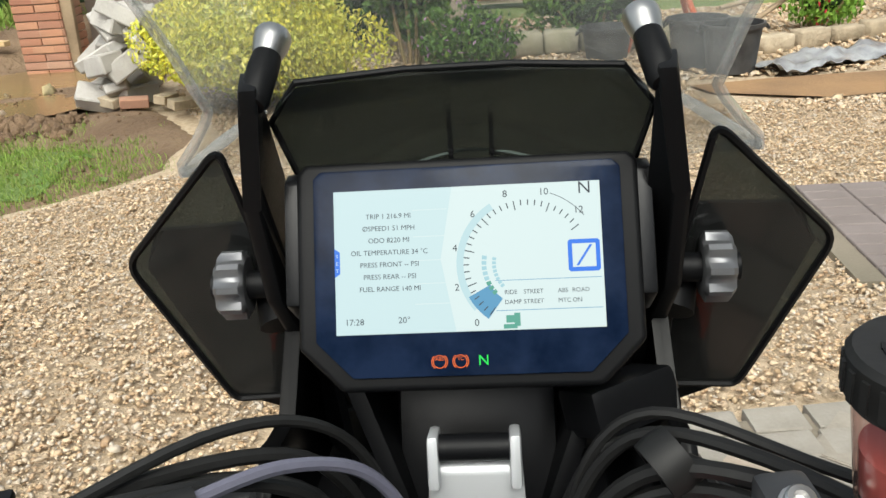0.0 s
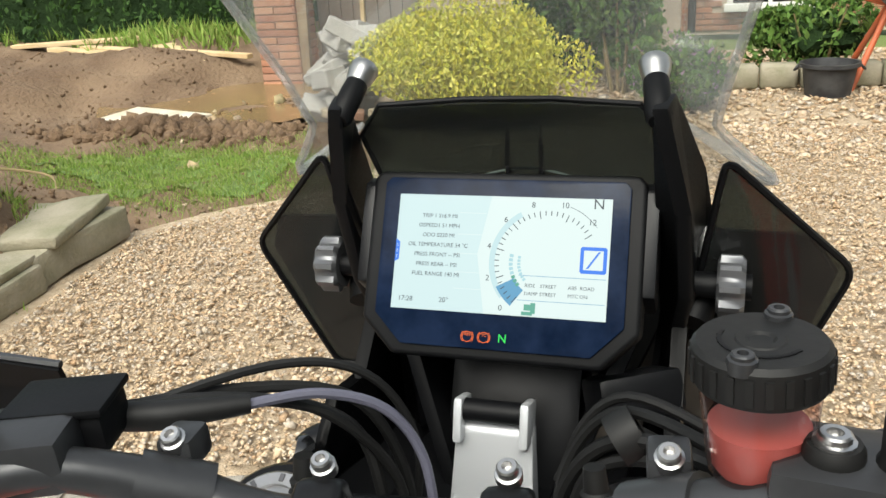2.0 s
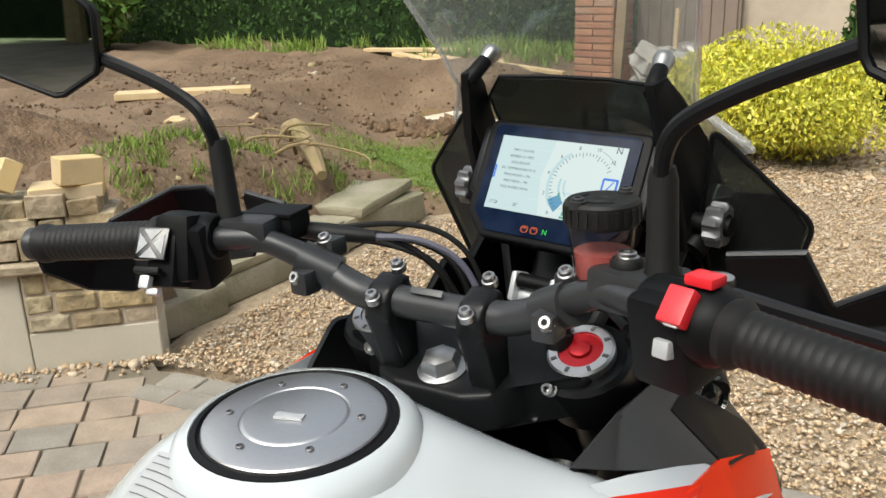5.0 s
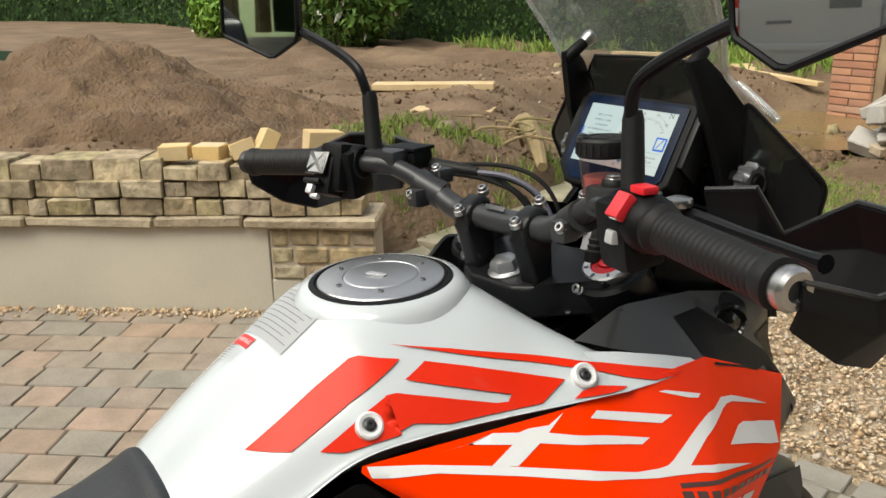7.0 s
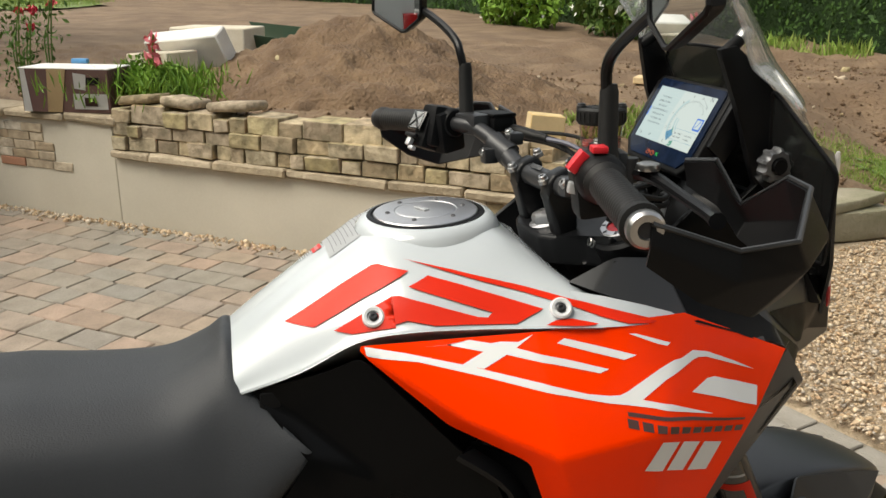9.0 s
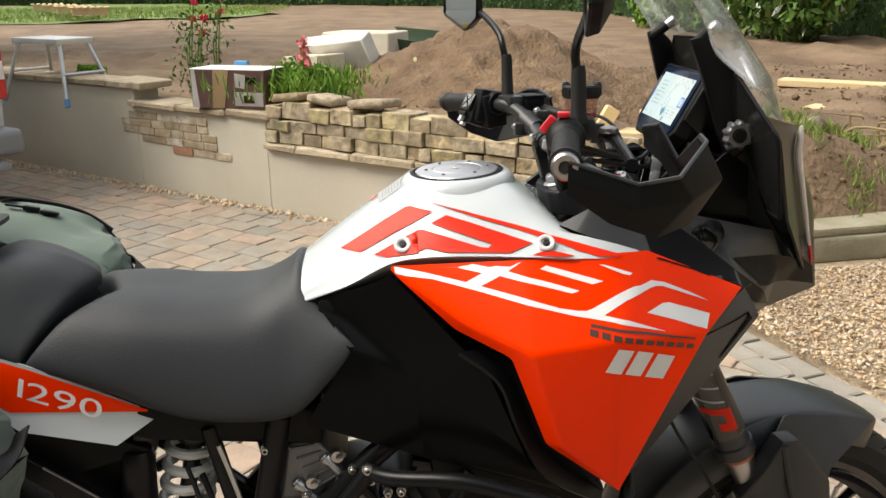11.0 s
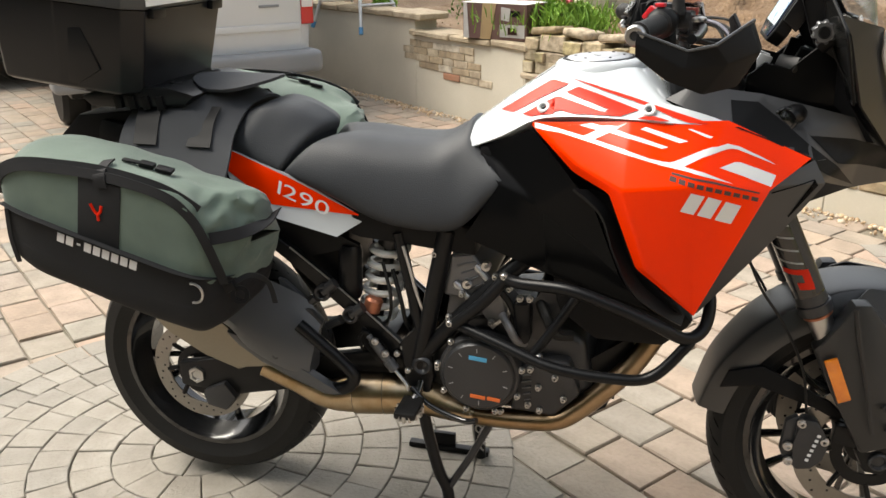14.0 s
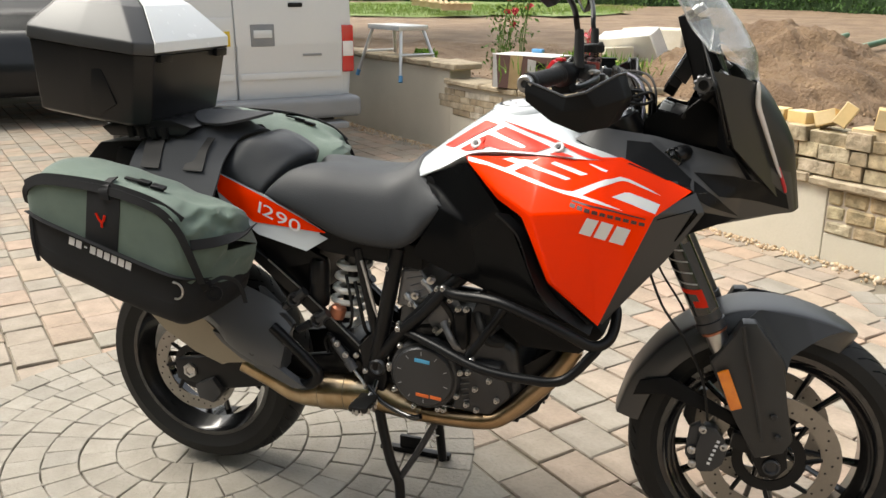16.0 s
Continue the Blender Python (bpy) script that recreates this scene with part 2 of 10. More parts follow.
    "gravel": varied("gravel", [(0.30, 0.20, 0.11), (0.52, 0.385, 0.235), (0.66, 0.52, 0.36), (0.43, 0.28, 0.155), (0.58, 0.48, 0.36), (0.46, 0.40, 0.33)], 0.85, bump=0.25, depth=0.002),
    "joint_sand": material("joint_sand", (0.20, 0.17, 0.128), 0.95, second=(0.125, 0.11, 0.078), coarse=2, fine=120, bump=0.6, depth=0.004),
    "paver": varied("paver", [(0.365, 0.262, 0.19), (0.262, 0.243, 0.205), (0.35, 0.272, 0.202), (0.235, 0.222, 0.192), (0.385, 0.275, 0.205), (0.275, 0.252, 0.207), (0.30, 0.222, 0.165)], 0.86, fine=70, bump=0.8, depth=0.004, coarse=9, dirt=(0.13, 0.11, 0.085), dirt_mix=0.42),
    "paver_grey": varied("paver_grey", [(0.262, 0.24, 0.205), (0.292, 0.268, 0.228), (0.235, 0.216, 0.185), (0.275, 0.25, 0.211), (0.25, 0.234, 0.205)], 0.85, fine=80, bump=0.8, depth=0.004, coarse=9, dirt=(0.13, 0.11, 0.085), dirt_mix=0.4),
    "coping": varied("coping", [(0.46, 0.37, 0.25), (0.37, 0.30, 0.21), (0.52, 0.43, 0.31)], 0.92, fine=38, bump=1.0, depth=0.012, coarse=7, dirt=(0.17, 0.14, 0.09), dirt_mix=0.6),
    "wall_stone": varied("wall_stone", [(0.52, 0.40, 0.22), (0.34, 0.26, 0.165), (0.56, 0.48, 0.34), (0.46, 0.385, 0.20), (0.29, 0.225, 0.155), (0.50, 0.41, 0.30), (0.42, 0.30, 0.17), (0.60, 0.50, 0.33)], 0.92, fine=30, bump=1.0, depth=0.014, coarse=13, dirt=(0.105, 0.088, 0.05), dirt_mix=0.75),
    "patch_stone": varied("patch_stone", [(0.40, 0.31, 0.20), (0.50, 0.42, 0.31), (0.33, 0.25, 0.16), (0.44, 0.35, 0.24), (0.56, 0.50, 0.41)], 0.92, fine=45, bump=0.9, depth=0.008, coarse=14, dirt=(0.12, 0.09, 0.06), dirt_mix=0.6),
    "cut_block": varied("cut_block", [(0.62, 0.42, 0.17), (0.66, 0.50, 0.25), (0.58, 0.46, 0.30)], 0.9, fine=80, bump=0.3, depth=0.003),
    "pale_slab": material("pale_slab", (0.62, 0.57, 0.47), 0.9, second=(0.5, 0.43, 0.32), coarse=5, fine=60, bump=0.5, depth=0.004),
    "stone_grey": varied("stone_grey", [(0.36, 0.34, 0.31), (0.46, 0.44, 0.41), (0.30, 0.28, 0.25)], 0.9, fine=40, bump=0.7, depth=0.008),
    "old_stone": material("old_stone", (0.30, 0.27, 0.20), 0.92, second=(0.20, 0.19, 0.12), coarse=5, fine=50, bump=0.8, depth=0.008),
    "brick": varied("brick", [(0.36, 0.16, 0.09), (0.42, 0.22, 0.13), (0.30, 0.13, 0.08), (0.40, 0.25, 0.17)], 0.9, fine=70, bump=0.5, depth=0.003),
    "mortar": material("mortar", (0.45, 0.38, 0.30), 0.95, fine=90, bump=0.4),
    "pine": material("pine", (0.60, 0.46, 0.27), 0.8, second=(0.50, 0.36, 0.19), coarse=4, fine=35, bump=0.3, depth=0.002),
    "old_wood": material("old_wood", (0.33, 0.25, 0.16), 0.85, second=(0.22, 0.16, 0.10), coarse=4, fine=35, bump=0.5, depth=0.004),
    "root_wood": material("root_wood", (0.28, 0.20, 0.11), 0.9, second=(0.20, 0.17, 0.07), coarse=8, fine=60, bump=0.8, depth=0.006),
    "leaf_dark": varied("leaf_dark", [(0.035, 0.075, 0.018), (0.055, 0.115, 0.026), (0.022, 0.052, 0.012), (0.08, 0.15, 0.034)], 0.6, bump=0.1, dirt=(0.02, 0.04, 0.01)),
    # near-black green: the shade deep among leaves is put into the colour
    "leaf_shade": material("leaf_shade", (0.012, 0.026, 0.008), 0.9, second=(0.02, 0.04, 0.012), coarse=3, fine=20, bump=0.8, depth=0.05),
    "leaf_yellow": varied("leaf_yellow", [(0.74, 0.64, 0.07), (0.62, 0.57, 0.06), (0.36, 0.41, 0.05), (0.80, 0.72, 0.17), (0.48, 0.51, 0.06)], 0.5, bump=0.1, dirt=(0.15, 0.2, 0.02)),
    "leaf_mid": varied("leaf_mid", [(0.07, 0.14, 0.03), (0.11, 0.20, 0.04), (0.05, 0.10, 0.025), (0.15, 0.22, 0.05)], 0.5, bump=0.1, dirt=(0.03, 0.06, 0.015)),
    "leaf_bright": varied("leaf_bright", [(0.14, 0.27, 0.035), (0.20, 0.34, 0.05), (0.10, 0.20, 0.03)], 0.5, bump=0.1, dirt=(0.06, 0.1, 0.02)),
    "grass": varied("grass", [(0.15, 0.27, 0.045), (0.21, 0.33, 0.06), (0.27, 0.31, 0.09), (0.11, 0.21, 0.035)], 0.7, bump=0.1, dirt=(0.12, 0.1, 0.04)),
    "turf": material("turf", (0.10, 0.165, 0.038), 0.95, second=(0.15, 0.18, 0.055), coarse=1.8, fine=40, bump=0.8, depth=0.02),
    "white_petal": material("white_petal", (0.78, 0.78, 0.74), 0.7, fine=60, bump=0.2),
    "red_petal": material("red_petal", (0.55, 0.02, 0.05), 0.6, fine=60, bump=0.2),
    "pink_petal": material("pink_petal", (0.80, 0.20, 0.24), 0.6, fine=60, bump=0.2),
    "purple_petal": material("purple_petal", (0.26, 0.15, 0.25), 0.7, fine=60, bump=0.2),
    "van_paint": material("van_paint", (0.60, 0.62, 0.63), 0.3, 0.15, second=(0.57, 0.59, 0.60), coarse=1, fine=40, bump=0.0, coat=0.3),
    "lid_silver": material("lid_silver", (0.72, 0.74, 0.74), 0.26, 0.0, second=(0.70, 0.72, 0.72), coarse=2, fine=40, bump=0.0, coat=0.4),
    "van_grey": material("van_grey", (0.20, 0.21, 0.22), 0.5, second=(0.24, 0.245, 0.25), fine=200, bump=0.1),
    "car_black": material("car_black", (0.008, 0.009, 0.011), 0.3, second=(0.01, 0.011, 0.013), fine=40, bump=0.0, coat=0.15, spec=0.3),
    "tail_red": material("tail_red", (0.55, 0.012, 0.015), 0.2, second=(0.48, 0.01, 0.01), fine=200, bump=0.2, coat=0.6),
    "tail_white": material("tail_white", (0.75, 0.72, 0.7), 0.2, fine=200, bump=0.2, coat=0.6),
    "plate_yellow": material("plate_yellow", (0.75, 0.52, 0.03), 0.4, fine=100, bump=0.0),
    "aluminium": material("aluminium", (0.66, 0.66, 0.66), 0.4, 0.8, second=(0.58, 0.58, 0.58), fine=160, bump=0.08),
    "blue_plastic": material("blue_plastic", (0.10, 0.32, 0.60), 0.5, fine=100, bump=0.05),
    "card_brown": material("card_brown", (0.075, 0.035, 0.03), 0.7, second=(0.10, 0.05, 0.04), coarse=9, fine=80, bump=0.1),
    "card_tan": material("card_tan", (0.55, 0.40, 0.22), 0.8, fine=90, bump=0.15),
    "card_white": material("card_white", (0.72, 0.71, 0.69), 0.7, second=(0.6, 0.58, 0.56), coarse=9, fine=90, bump=0.1),
    "barrow_green": material("barrow_green", (0.035, 0.085, 0.05), 0.5, second=(0.06, 0.09, 0.05), fine=60, bump=0.15),
    "pipe_green": material("pipe_green", (0.10, 0.21, 0.13), 0.5, fine=60, bump=0.1),
    "mixer_orange": material("mixer_orange", (0.55, 0.11, 0.03), 0.5, second=(0.40, 0.11, 0.05), fine=60, bump=0.15),
    "bucket_black": material("bucket_black", (0.02, 0.02, 0.022), 0.55, second=(0.05, 0.05, 0.05), coarse=9, fine=60, bump=0.1),
    "tarp": material("tarp", (0.30, 0.31, 0.32), 0.35, second=(0.12, 0.12, 0.13), coarse=8, fine=60, bump=0.2),
    "mat_grey": material("mat_grey", (0.15, 0.125, 0.115), 0.8, second=(0.19, 0.16, 0.15), fine=150, bump=0.3),
    "door_taupe": material("door_taupe", (0.20, 0.155, 0.125), 0.6, second=(0.17, 0.135, 0.11), fine=60, bump=0.1),
    "white_paint_wood": material("white_paint_wood", (0.75, 0.74, 0.70), 0.5, fine=90, bump=0.1),
    "terracotta": material("terracotta", (0.42, 0.17, 0.085), 0.8, fine=80, bump=0.2),
    "drain_black": material("drain_black", (0.02, 0.02, 0.022), 0.4, fine=100, bump=0.05),
    "label_red": material("label_red", (0.60, 0.02, 0.02), 0.4, fine=60, bump=0.0),
}
for key in ("leaf_dark", "leaf_mid", "leaf_bright", "leaf_yellow", "grass", "leaf_shade"):
    M[key].node_tree.nodes["Principled BSDF"].inputs["Specular IOR Level"].default_value = 0.15




# ---- shaping ----
def link(name, bm, mat, parent=None, label="", smooth=35):
    """Turns a bmesh, made in world metres, into one mesh object."""
    me = bpy.data.meshes.new(name)
    bmesh.ops.recalc_face_normals(bm, faces=bm.faces[:])
    if smooth:
        lim = radians(smooth)
        for f in bm.faces:
            f.smooth = True
        for e in bm.edges:
            if len(e.link_faces) == 2 and e.calc_face_angle(0) > lim:
                e.smooth = False
    bm.to_mesh(me)
    bm.free()
    me.materials.append(M[mat] if isinstance(mat, str) else mat)
    ob = new(name, me)
    if parent:
        ob.parent = parent
        m = parent.matrix_basis.copy()
        if parent.parent:
            m = parent.parent.matrix_basis @ parent.matrix_parent_inverse @ m
        ob.matrix_parent_inverse = m.inverted()
    if label:
        ob["label"] = label
    return ob


def part(name, bm, mat, parent, label="", smooth=35):
    return link(name, bm, mat, parent, label, smooth)


def thing(name, place, label, category, group="", kind=""):
    ob = new(name)
    ob.empty_display_size = 0.1
    ob.location = place
    ob.matrix_basis = Matrix.Translation(place)
    return tagged(ob, label, category, group, kind)


def setting(name, bm, mat, label, category, smooth=35, kind="structure"):
    return tagged(link(name, bm, mat, None, "", smooth), label, category, "", kind)


def box(bm, c, s, m=None, bev=0.0, seg=2):
    """A block of size s round c, turned by m, with rounded edges."""
    t = Matrix.Translation(c) @ (m or Matrix()) @ Matrix.Diagonal((*s, 1))
    r = bmesh.ops.create_cube(bm, size=1, matrix=t)
    if bev:
        es = list({e for v in r["verts"] for e in v.link_edges})
        bmesh.ops.bevel(bm, geom=es, offset=bev, segments=seg, profile=0.6, affect="EDGES", clamp_overlap=True)
    return bm


def spline(pts, sub=6, closed=False):
    """A smooth line through points."""
    p = [Vector(q) for q in pts]
    n = len(p)
    if n < 3 and not closed:
        return [p[0].lerp(p[-1], i / sub) for i in range(sub + 1)] if n == 2 else p
    out = []
    for i in range(n if closed else n - 1):
        a, b, c, d = (p[(i + k) % n] if closed else p[min(max(i + k, 0), n - 1)] for k in (-1, 0, 1, 2))
        for k in range(sub):
            t = k / sub
            out.append(0.5 * (2 * b + (c - a) * t + (2 * a - 5 * b + 4 * c - d) * t * t + (3 * b - a - 3 * c + d) * t**3))
    if not closed:
        out.append(p[-1])
    return out


def tube(bm, pts, r, n=10, sub=5, smooth=True, flat=1.0, caps=True):
    """A round bar along points; r may be a number or one for each point."""
    line = spline(pts, sub) if smooth and len(pts) > 2 else [Vector(q) for q in pts]
    k = len(line)
    rs = [r] * k if not hasattr(r, "__len__") else np.interp(np.linspace(0, len(r) - 1, k), range(len(r)), r).tolist()
    up = None
    rings = []
    for i, q in enumerate(line):
        d = (line[min(i + 1, k - 1)] - line[max(i - 1, 0)]).normalized()
        if up is None:
            up = d.orthogonal().normalized()
        up = (up - d * up.dot(d)).normalized()
        side = d.cross(up)
        rings.append([bm.verts.new(q + rs[i] * (math.cos(a) * up + flat * math.sin(a) * side)) for a in (2 * math.pi * j / n for j in range(n))])
    for a, b in zip(rings, rings[1:]):
        for j in range(n):
            bm.faces.new((a[j], a[(j + 1) % n], b[(j + 1) % n], b[j]))
    if caps:
        bm.faces.new(rings[0])
        bm.faces.new(rings[-1][::-1])
    return bm


def lathe(bm, profile, m, n=28):
    """Turns (radius, height) pairs round the z axis of m."""
    rings = []
    for r, h in profile:
        if r < 1e-5:
            rings.append([bm.verts.new(m @ Vector((0, 0, h)))])
        else:
            rings.append([bm.verts.new(m @ Vector((r * math.cos(2 * math.pi * j / n), r * math.sin(2 * math.pi * j / n), h))) for j in range(n)])
    for a, b in zip(rings, rings[1:]):
        for j in range(n):
            q = [a[j % len(a)], a[(j + 1) % len(a)], b[(j + 1) % len(b)], b[j % len(b)]]
            q = list(dict.fromkeys(q))
            if len(q) > 2:
                bm.faces.new(q)
    return bm


def along(a, b):
    """A frame at a whose z axis points to b."""
    d = Vector(b) - Vector(a)
    return Matrix.Translation(a) @ d.to_track_quat("Z", "Y").to_matrix().to_4x4()


def rod(bm, a, b, r, n=12, r2=None):
    h = (Vector(b) - Vector(a)).length
    r2 = r if r2 is None else r2
    return lathe(bm, [(0, 0), (r, 0), (r2, h), (0, h)], along(a, b), n)


def prism(bm, poly, x0, x1, bev=0.0, m=None, seg=2):
    """A plate from a (y, z) outline between two x, with rounded edges."""
    m = m or Matrix()
    a = [bm.verts.new(m @ Vector((x0, y, z))) for y, z in poly]
    b = [bm.verts.new(m @ Vector((x1, y, z))) for y, z in poly]
    n = len(poly)
    fs = [bm.faces.new(a[::-1]), bm.faces.new(b)]
    fs += [bm.faces.new((a[i], a[(i + 1) % n], b[(i + 1) % n], b[i])) for i in range(n)]
    if bev:
        es = list({e for f in fs for e in f.edges})
        bmesh.ops.bevel(bm, geom=es, offset=bev, segments=seg, profile=0.6, affect="EDGES", clamp_overlap=True)
    return bm


def skin(verts, faces, thick=0.004, bev=0.0, seg=2, cuts=0):
    """A bent panel from corner points and faces, with thickness inwards."""
    bm = bmesh.new()
    vs = [bm.verts.new(v) for v in verts]
    for f in faces:
        bm.faces.new([vs[i] for i in f])
    if bev:
        es = [e for e in bm.edges if len(e.link_faces) == 2]
        bmesh.ops.bevel(bm, geom=es, offset=bev, segments=seg, profile=0.5, affect="EDGES", clamp_overlap=True)
    if cuts:
        bmesh.ops.triangulate(bm, faces=[f for f in bm.faces if len(f.verts) > 4])
        bmesh.ops.subdivide_edges(bm, edges=bm.edges[:], cuts=cuts, use_grid_fill=True)
    bmesh.ops.recalc_face_normals(bm, faces=bm.faces[:])
    if thick:
        bmesh.ops.solidify(bm, geom=bm.faces[:], thickness=thick)
    return bm


def sheet(rows, sub=5, thick=0.004):
    """A smooth bent sheet through rows of points."""
    lines = [spline(r, sub) for r in rows]
    cols = [spline([l[i] for l in lines], sub) for i in range(len(lines[0]))]
    bm = bmesh.new()
    vs = [[bm.verts.new(q) for q in c] for c in cols]
    for a, b in zip(vs, vs[1:]):
        for i in range(len(a) - 1):
            bm.faces.new((a[i], a[i + 1], b[i + 1], b[i]))
    bmesh.ops.recalc_face_normals(bm, faces=bm.faces[:])
    if thick:
        bmesh.ops.solidify(bm, geom=bm.faces[:], thickness=thick)
    return bm


def loft(sections, sub=5, around=4, mirror=True, caps=True):
    """A body through cross-sections, each half an outline from the top middle to the bottom middle."""
    halves = [spline(s, around) for s in sections]
    cols = [spline([h[i] for h in halves], sub) for i in range(len(halves[0]))]
    bm = bmesh.new()
    k = len(cols[0])
    rings = []
    for j in range(k):
        half = [c[j] for c in cols]
        ring = [bm.verts.new(q) for q in half]
        if mirror:
            ring += [bm.verts.new((-q.x, q.y, q.z)) for q in half[-2:0:-1]]
        rings.append(ring)
    n = len(rings[0])
    for a, b in zip(rings, rings[1:]):
        for i in range(n):
            bm.faces.new((a[i], a[(i + 1) % n], b[(i + 1) % n], b[i]))
    if caps:
        bm.faces.new(rings[0][::-1])
        bm.faces.new(rings[-1])
    bmesh.ops.remove_doubles(bm, verts=bm.verts[:], dist=1e-5)
    return bm


def flip(bm):
    """The same shape on the other side of the plane x = 0."""
    bmesh.ops.transform(bm, matrix=Matrix.Diagonal((-1, 1, 1, 1)), verts=bm.verts[:])
    bmesh.ops.reverse_faces(bm, faces=bm.faces[:])
    return bm


def moved(bm, m):
    bmesh.ops.transform(bm, matrix=m, verts=bm.verts[:])
    return bm


def lettering(body, size, align="LEFT"):
    """Flat letters in the xy plane, as a bmesh."""
    cu = bpy.data.curves.new("lettering", "FONT")
    cu.body, cu.size, cu.align_x, cu.align_y = body, size, align, "CENTER"
    cu.resolution_u = 3
    ob = bpy.data.objects.new("lettering", cu)
    me = bpy.data.meshes.new_from_object(ob)
    bm = bmesh.new()
    bm.from_mesh(me)
    bpy.data.objects.remove(ob)
    bpy.data.curves.remove(cu)
    bpy.data.meshes.remove(me)
    return bm


def raw(name, verts, faces, mat, parent=None, smooth=False):
    """A mesh from arrays, for scattered pieces."""
    me = bpy.data.meshes.new(name)
    v, f = np.asarray(verts, dtype=np.float32), np.asarray(faces, dtype=np.int32)
    me.vertices.add(len(v))
    me.vertices.foreach_set("co", v.ravel())
    k = f.shape[1]
    me.loops.add(f.size)
    me.loops.foreach_set("vertex_index", f.ravel())
    me.polygons.add(len(f))
    me.polygons.foreach_set("loop_start", np.arange(0, f.size, k, dtype=np.int32))
    if smooth:
        me.polygons.foreach_set("use_smooth", np.ones(len(f), dtype=bool))
    me.update(calc_edges=True)
    me.validate()
    me.materials.append(M[mat])
    ob = new(name, me)
    if parent:
        ob.parent = parent
        ob.matrix_parent_inverse = parent.matrix_basis.inverted()
    return ob


def turns(n, rng, tilt=math.pi):
    """Random rotations as n 3 x 3 arrays."""
    a, b, c = rng.uniform(0, 2 * math.pi, n), rng.uniform(-tilt, tilt, n), rng.uniform(-tilt, tilt, n)
    z, o = np.zeros(n), np.ones(n)
    rz = np.stack([np.cos(a), -np.sin(a), z, np.sin(a), np.cos(a), z, z, z, o], -1).reshape(-1, 3, 3)
    rx = np.stack([o, z, z, z, np.cos(b), -np.sin(b), z, np.sin(b), np.cos(b)], -1).reshape(-1, 3, 3)
    ry = np.stack([np.cos(c), z, np.sin(c), z, o, z, -np.sin(c), z, np.cos(c)], -1).reshape(-1, 3, 3)
    return rz @ rx @ ry


LEAF_V = np.array([(0, -0.5, 0), (0.22, -0.05, 0.06), (0, 0.5, -0.04), (-0.22, -0.05, 0.06)])
LEAF_F = np.array([(0, 1, 2), (0, 2, 3)])
PEBBLE_V = np.array([(1, 0, 0.1), (0.3, 0.9, 0), (-0.8, 0.5, 0.1), (-0.7, -0.6, -0.1), (0.4, -0.9, 0.05), (0.1, 0.1, 0.75), (0, 0, -0.7)])
PEBBLE_F = np.array([(0, 1, 5), (1, 2, 5), (2, 3, 5), (3, 4, 5), (4, 0, 5), (1, 0, 6), (2, 1, 6), (3, 2, 6), (4, 3, 6), (0, 4, 6)])


def scatter(name, places, sizes, mat, rng, shape=(LEAF_V, LEAF_F), tilt=math.pi, squash=(1, 1, 1), parent=None):
    """Many small pieces of one shape as one mesh."""
    v, f = shape
    p = np.asarray(places, float)
    n = len(p)
    s = np.asarray(sizes, float).reshape(-1, 1, 1) * (1 + 0.25 * rng.uniform(-1, 1, (n, 1, 3)))
    body = (v[None] * np.array(squash) * s) @ turns(n, rng, tilt).transpose(0, 2, 1) + p[:, None]
    faces = f[None] + (np.arange(n) * len(v))[:, None, None]
    return raw(name, body.reshape(-1, 3), faces.reshape(-1, f.shape[1]), mat, parent)


def fractal(x, y, s=1.0, seed=0.0):
    return noise.fractal(Vector((x * s, y * s, seed)), 1.0, 2.0, 5)


# ---- ground ----
rng = np.random.default_rng(7)
WALL_END, WALL_DIR, WALL_OUT = Vector((-2.46, 2.26, 0)), Vector((-0.625, -0.7806, 0)), Vector((0.7806, -0.625, 0))
WALL_TURN = Matrix((WALL_DIR, WALL_OUT, (0, 0, 1))).transposed().to_4x4()


def by_wall(s, off, z):
    """A place s metres along the wall from its open end, off metres out from its face."""
    return WALL_END + WALL_DIR * s + WALL_OUT * off + Vector((0, 0, z))


def step(a, b, x):
    t = min(max((x - a) / (b - a), 0.0), 1.0)
    return t * t * (3 - 2 * t)


bm = bmesh.new()
bmesh.ops.create_grid(bm, x_segments=8, y_segments=8, size=900, matrix=Matrix.Translation((0, 0, -0.12)))
setting("ground", bm, "turf", "wide green and brown ground reaching the horizon", "ground")

bm = bmesh.new()
vs = [bm.verts.new(p) for p in ((-14, -16, -0.012), (9, -16, -0.012), (9, 3.1, -0.012), (1.2, 3.0, -0.012), (-0.9, 2.66, -0.012), (-2.36, 2.2, -0.012), by_wall(0.02, 0.0, -0.012), by_wall(12, 0.0, -0.012))]
bm.faces.new(vs)
driveway = setting("pavement", bm, "joint_sand", "block-paved driveway in tan, pink and grey setts", "pavement")

bm = bmesh.new()
bmesh.ops.create_grid(bm, x_segments=60, y_segments=60, size=0.5, matrix=Matrix.Translation((2.2, 6.0, -0.02)) @ Matrix.Diagonal((12, 10, 1, 1)))
for v in bm.verts:
    v.co.z += 0.012 * fractal(v.co.x, v.co.y, 0.9, 3.0)
    if v.co.y < 3.05 - 0.16 * max(0, 1.2 - v.co.x):
        v.co.z -= 0.05
setting("ground_gravel", bm, "gravel_bed", "bed of loose golden gravel", "gravel")


def garden_edge(y):
    return float(np.interp(y, [2.2, 3.0, 4.4, 5.0, 5.6, 6.4, 7.4, 9.5], [-2.55, -2.75, -2.98, -2.55, -1.9, -2.0, -2.7, -3.2]))


def heap(s, back):
    return 0.50 * math.exp(-1.1 * (((s - 1.9) / 1.35) ** 2 + ((back - 1.5) / 0.95) ** 2))


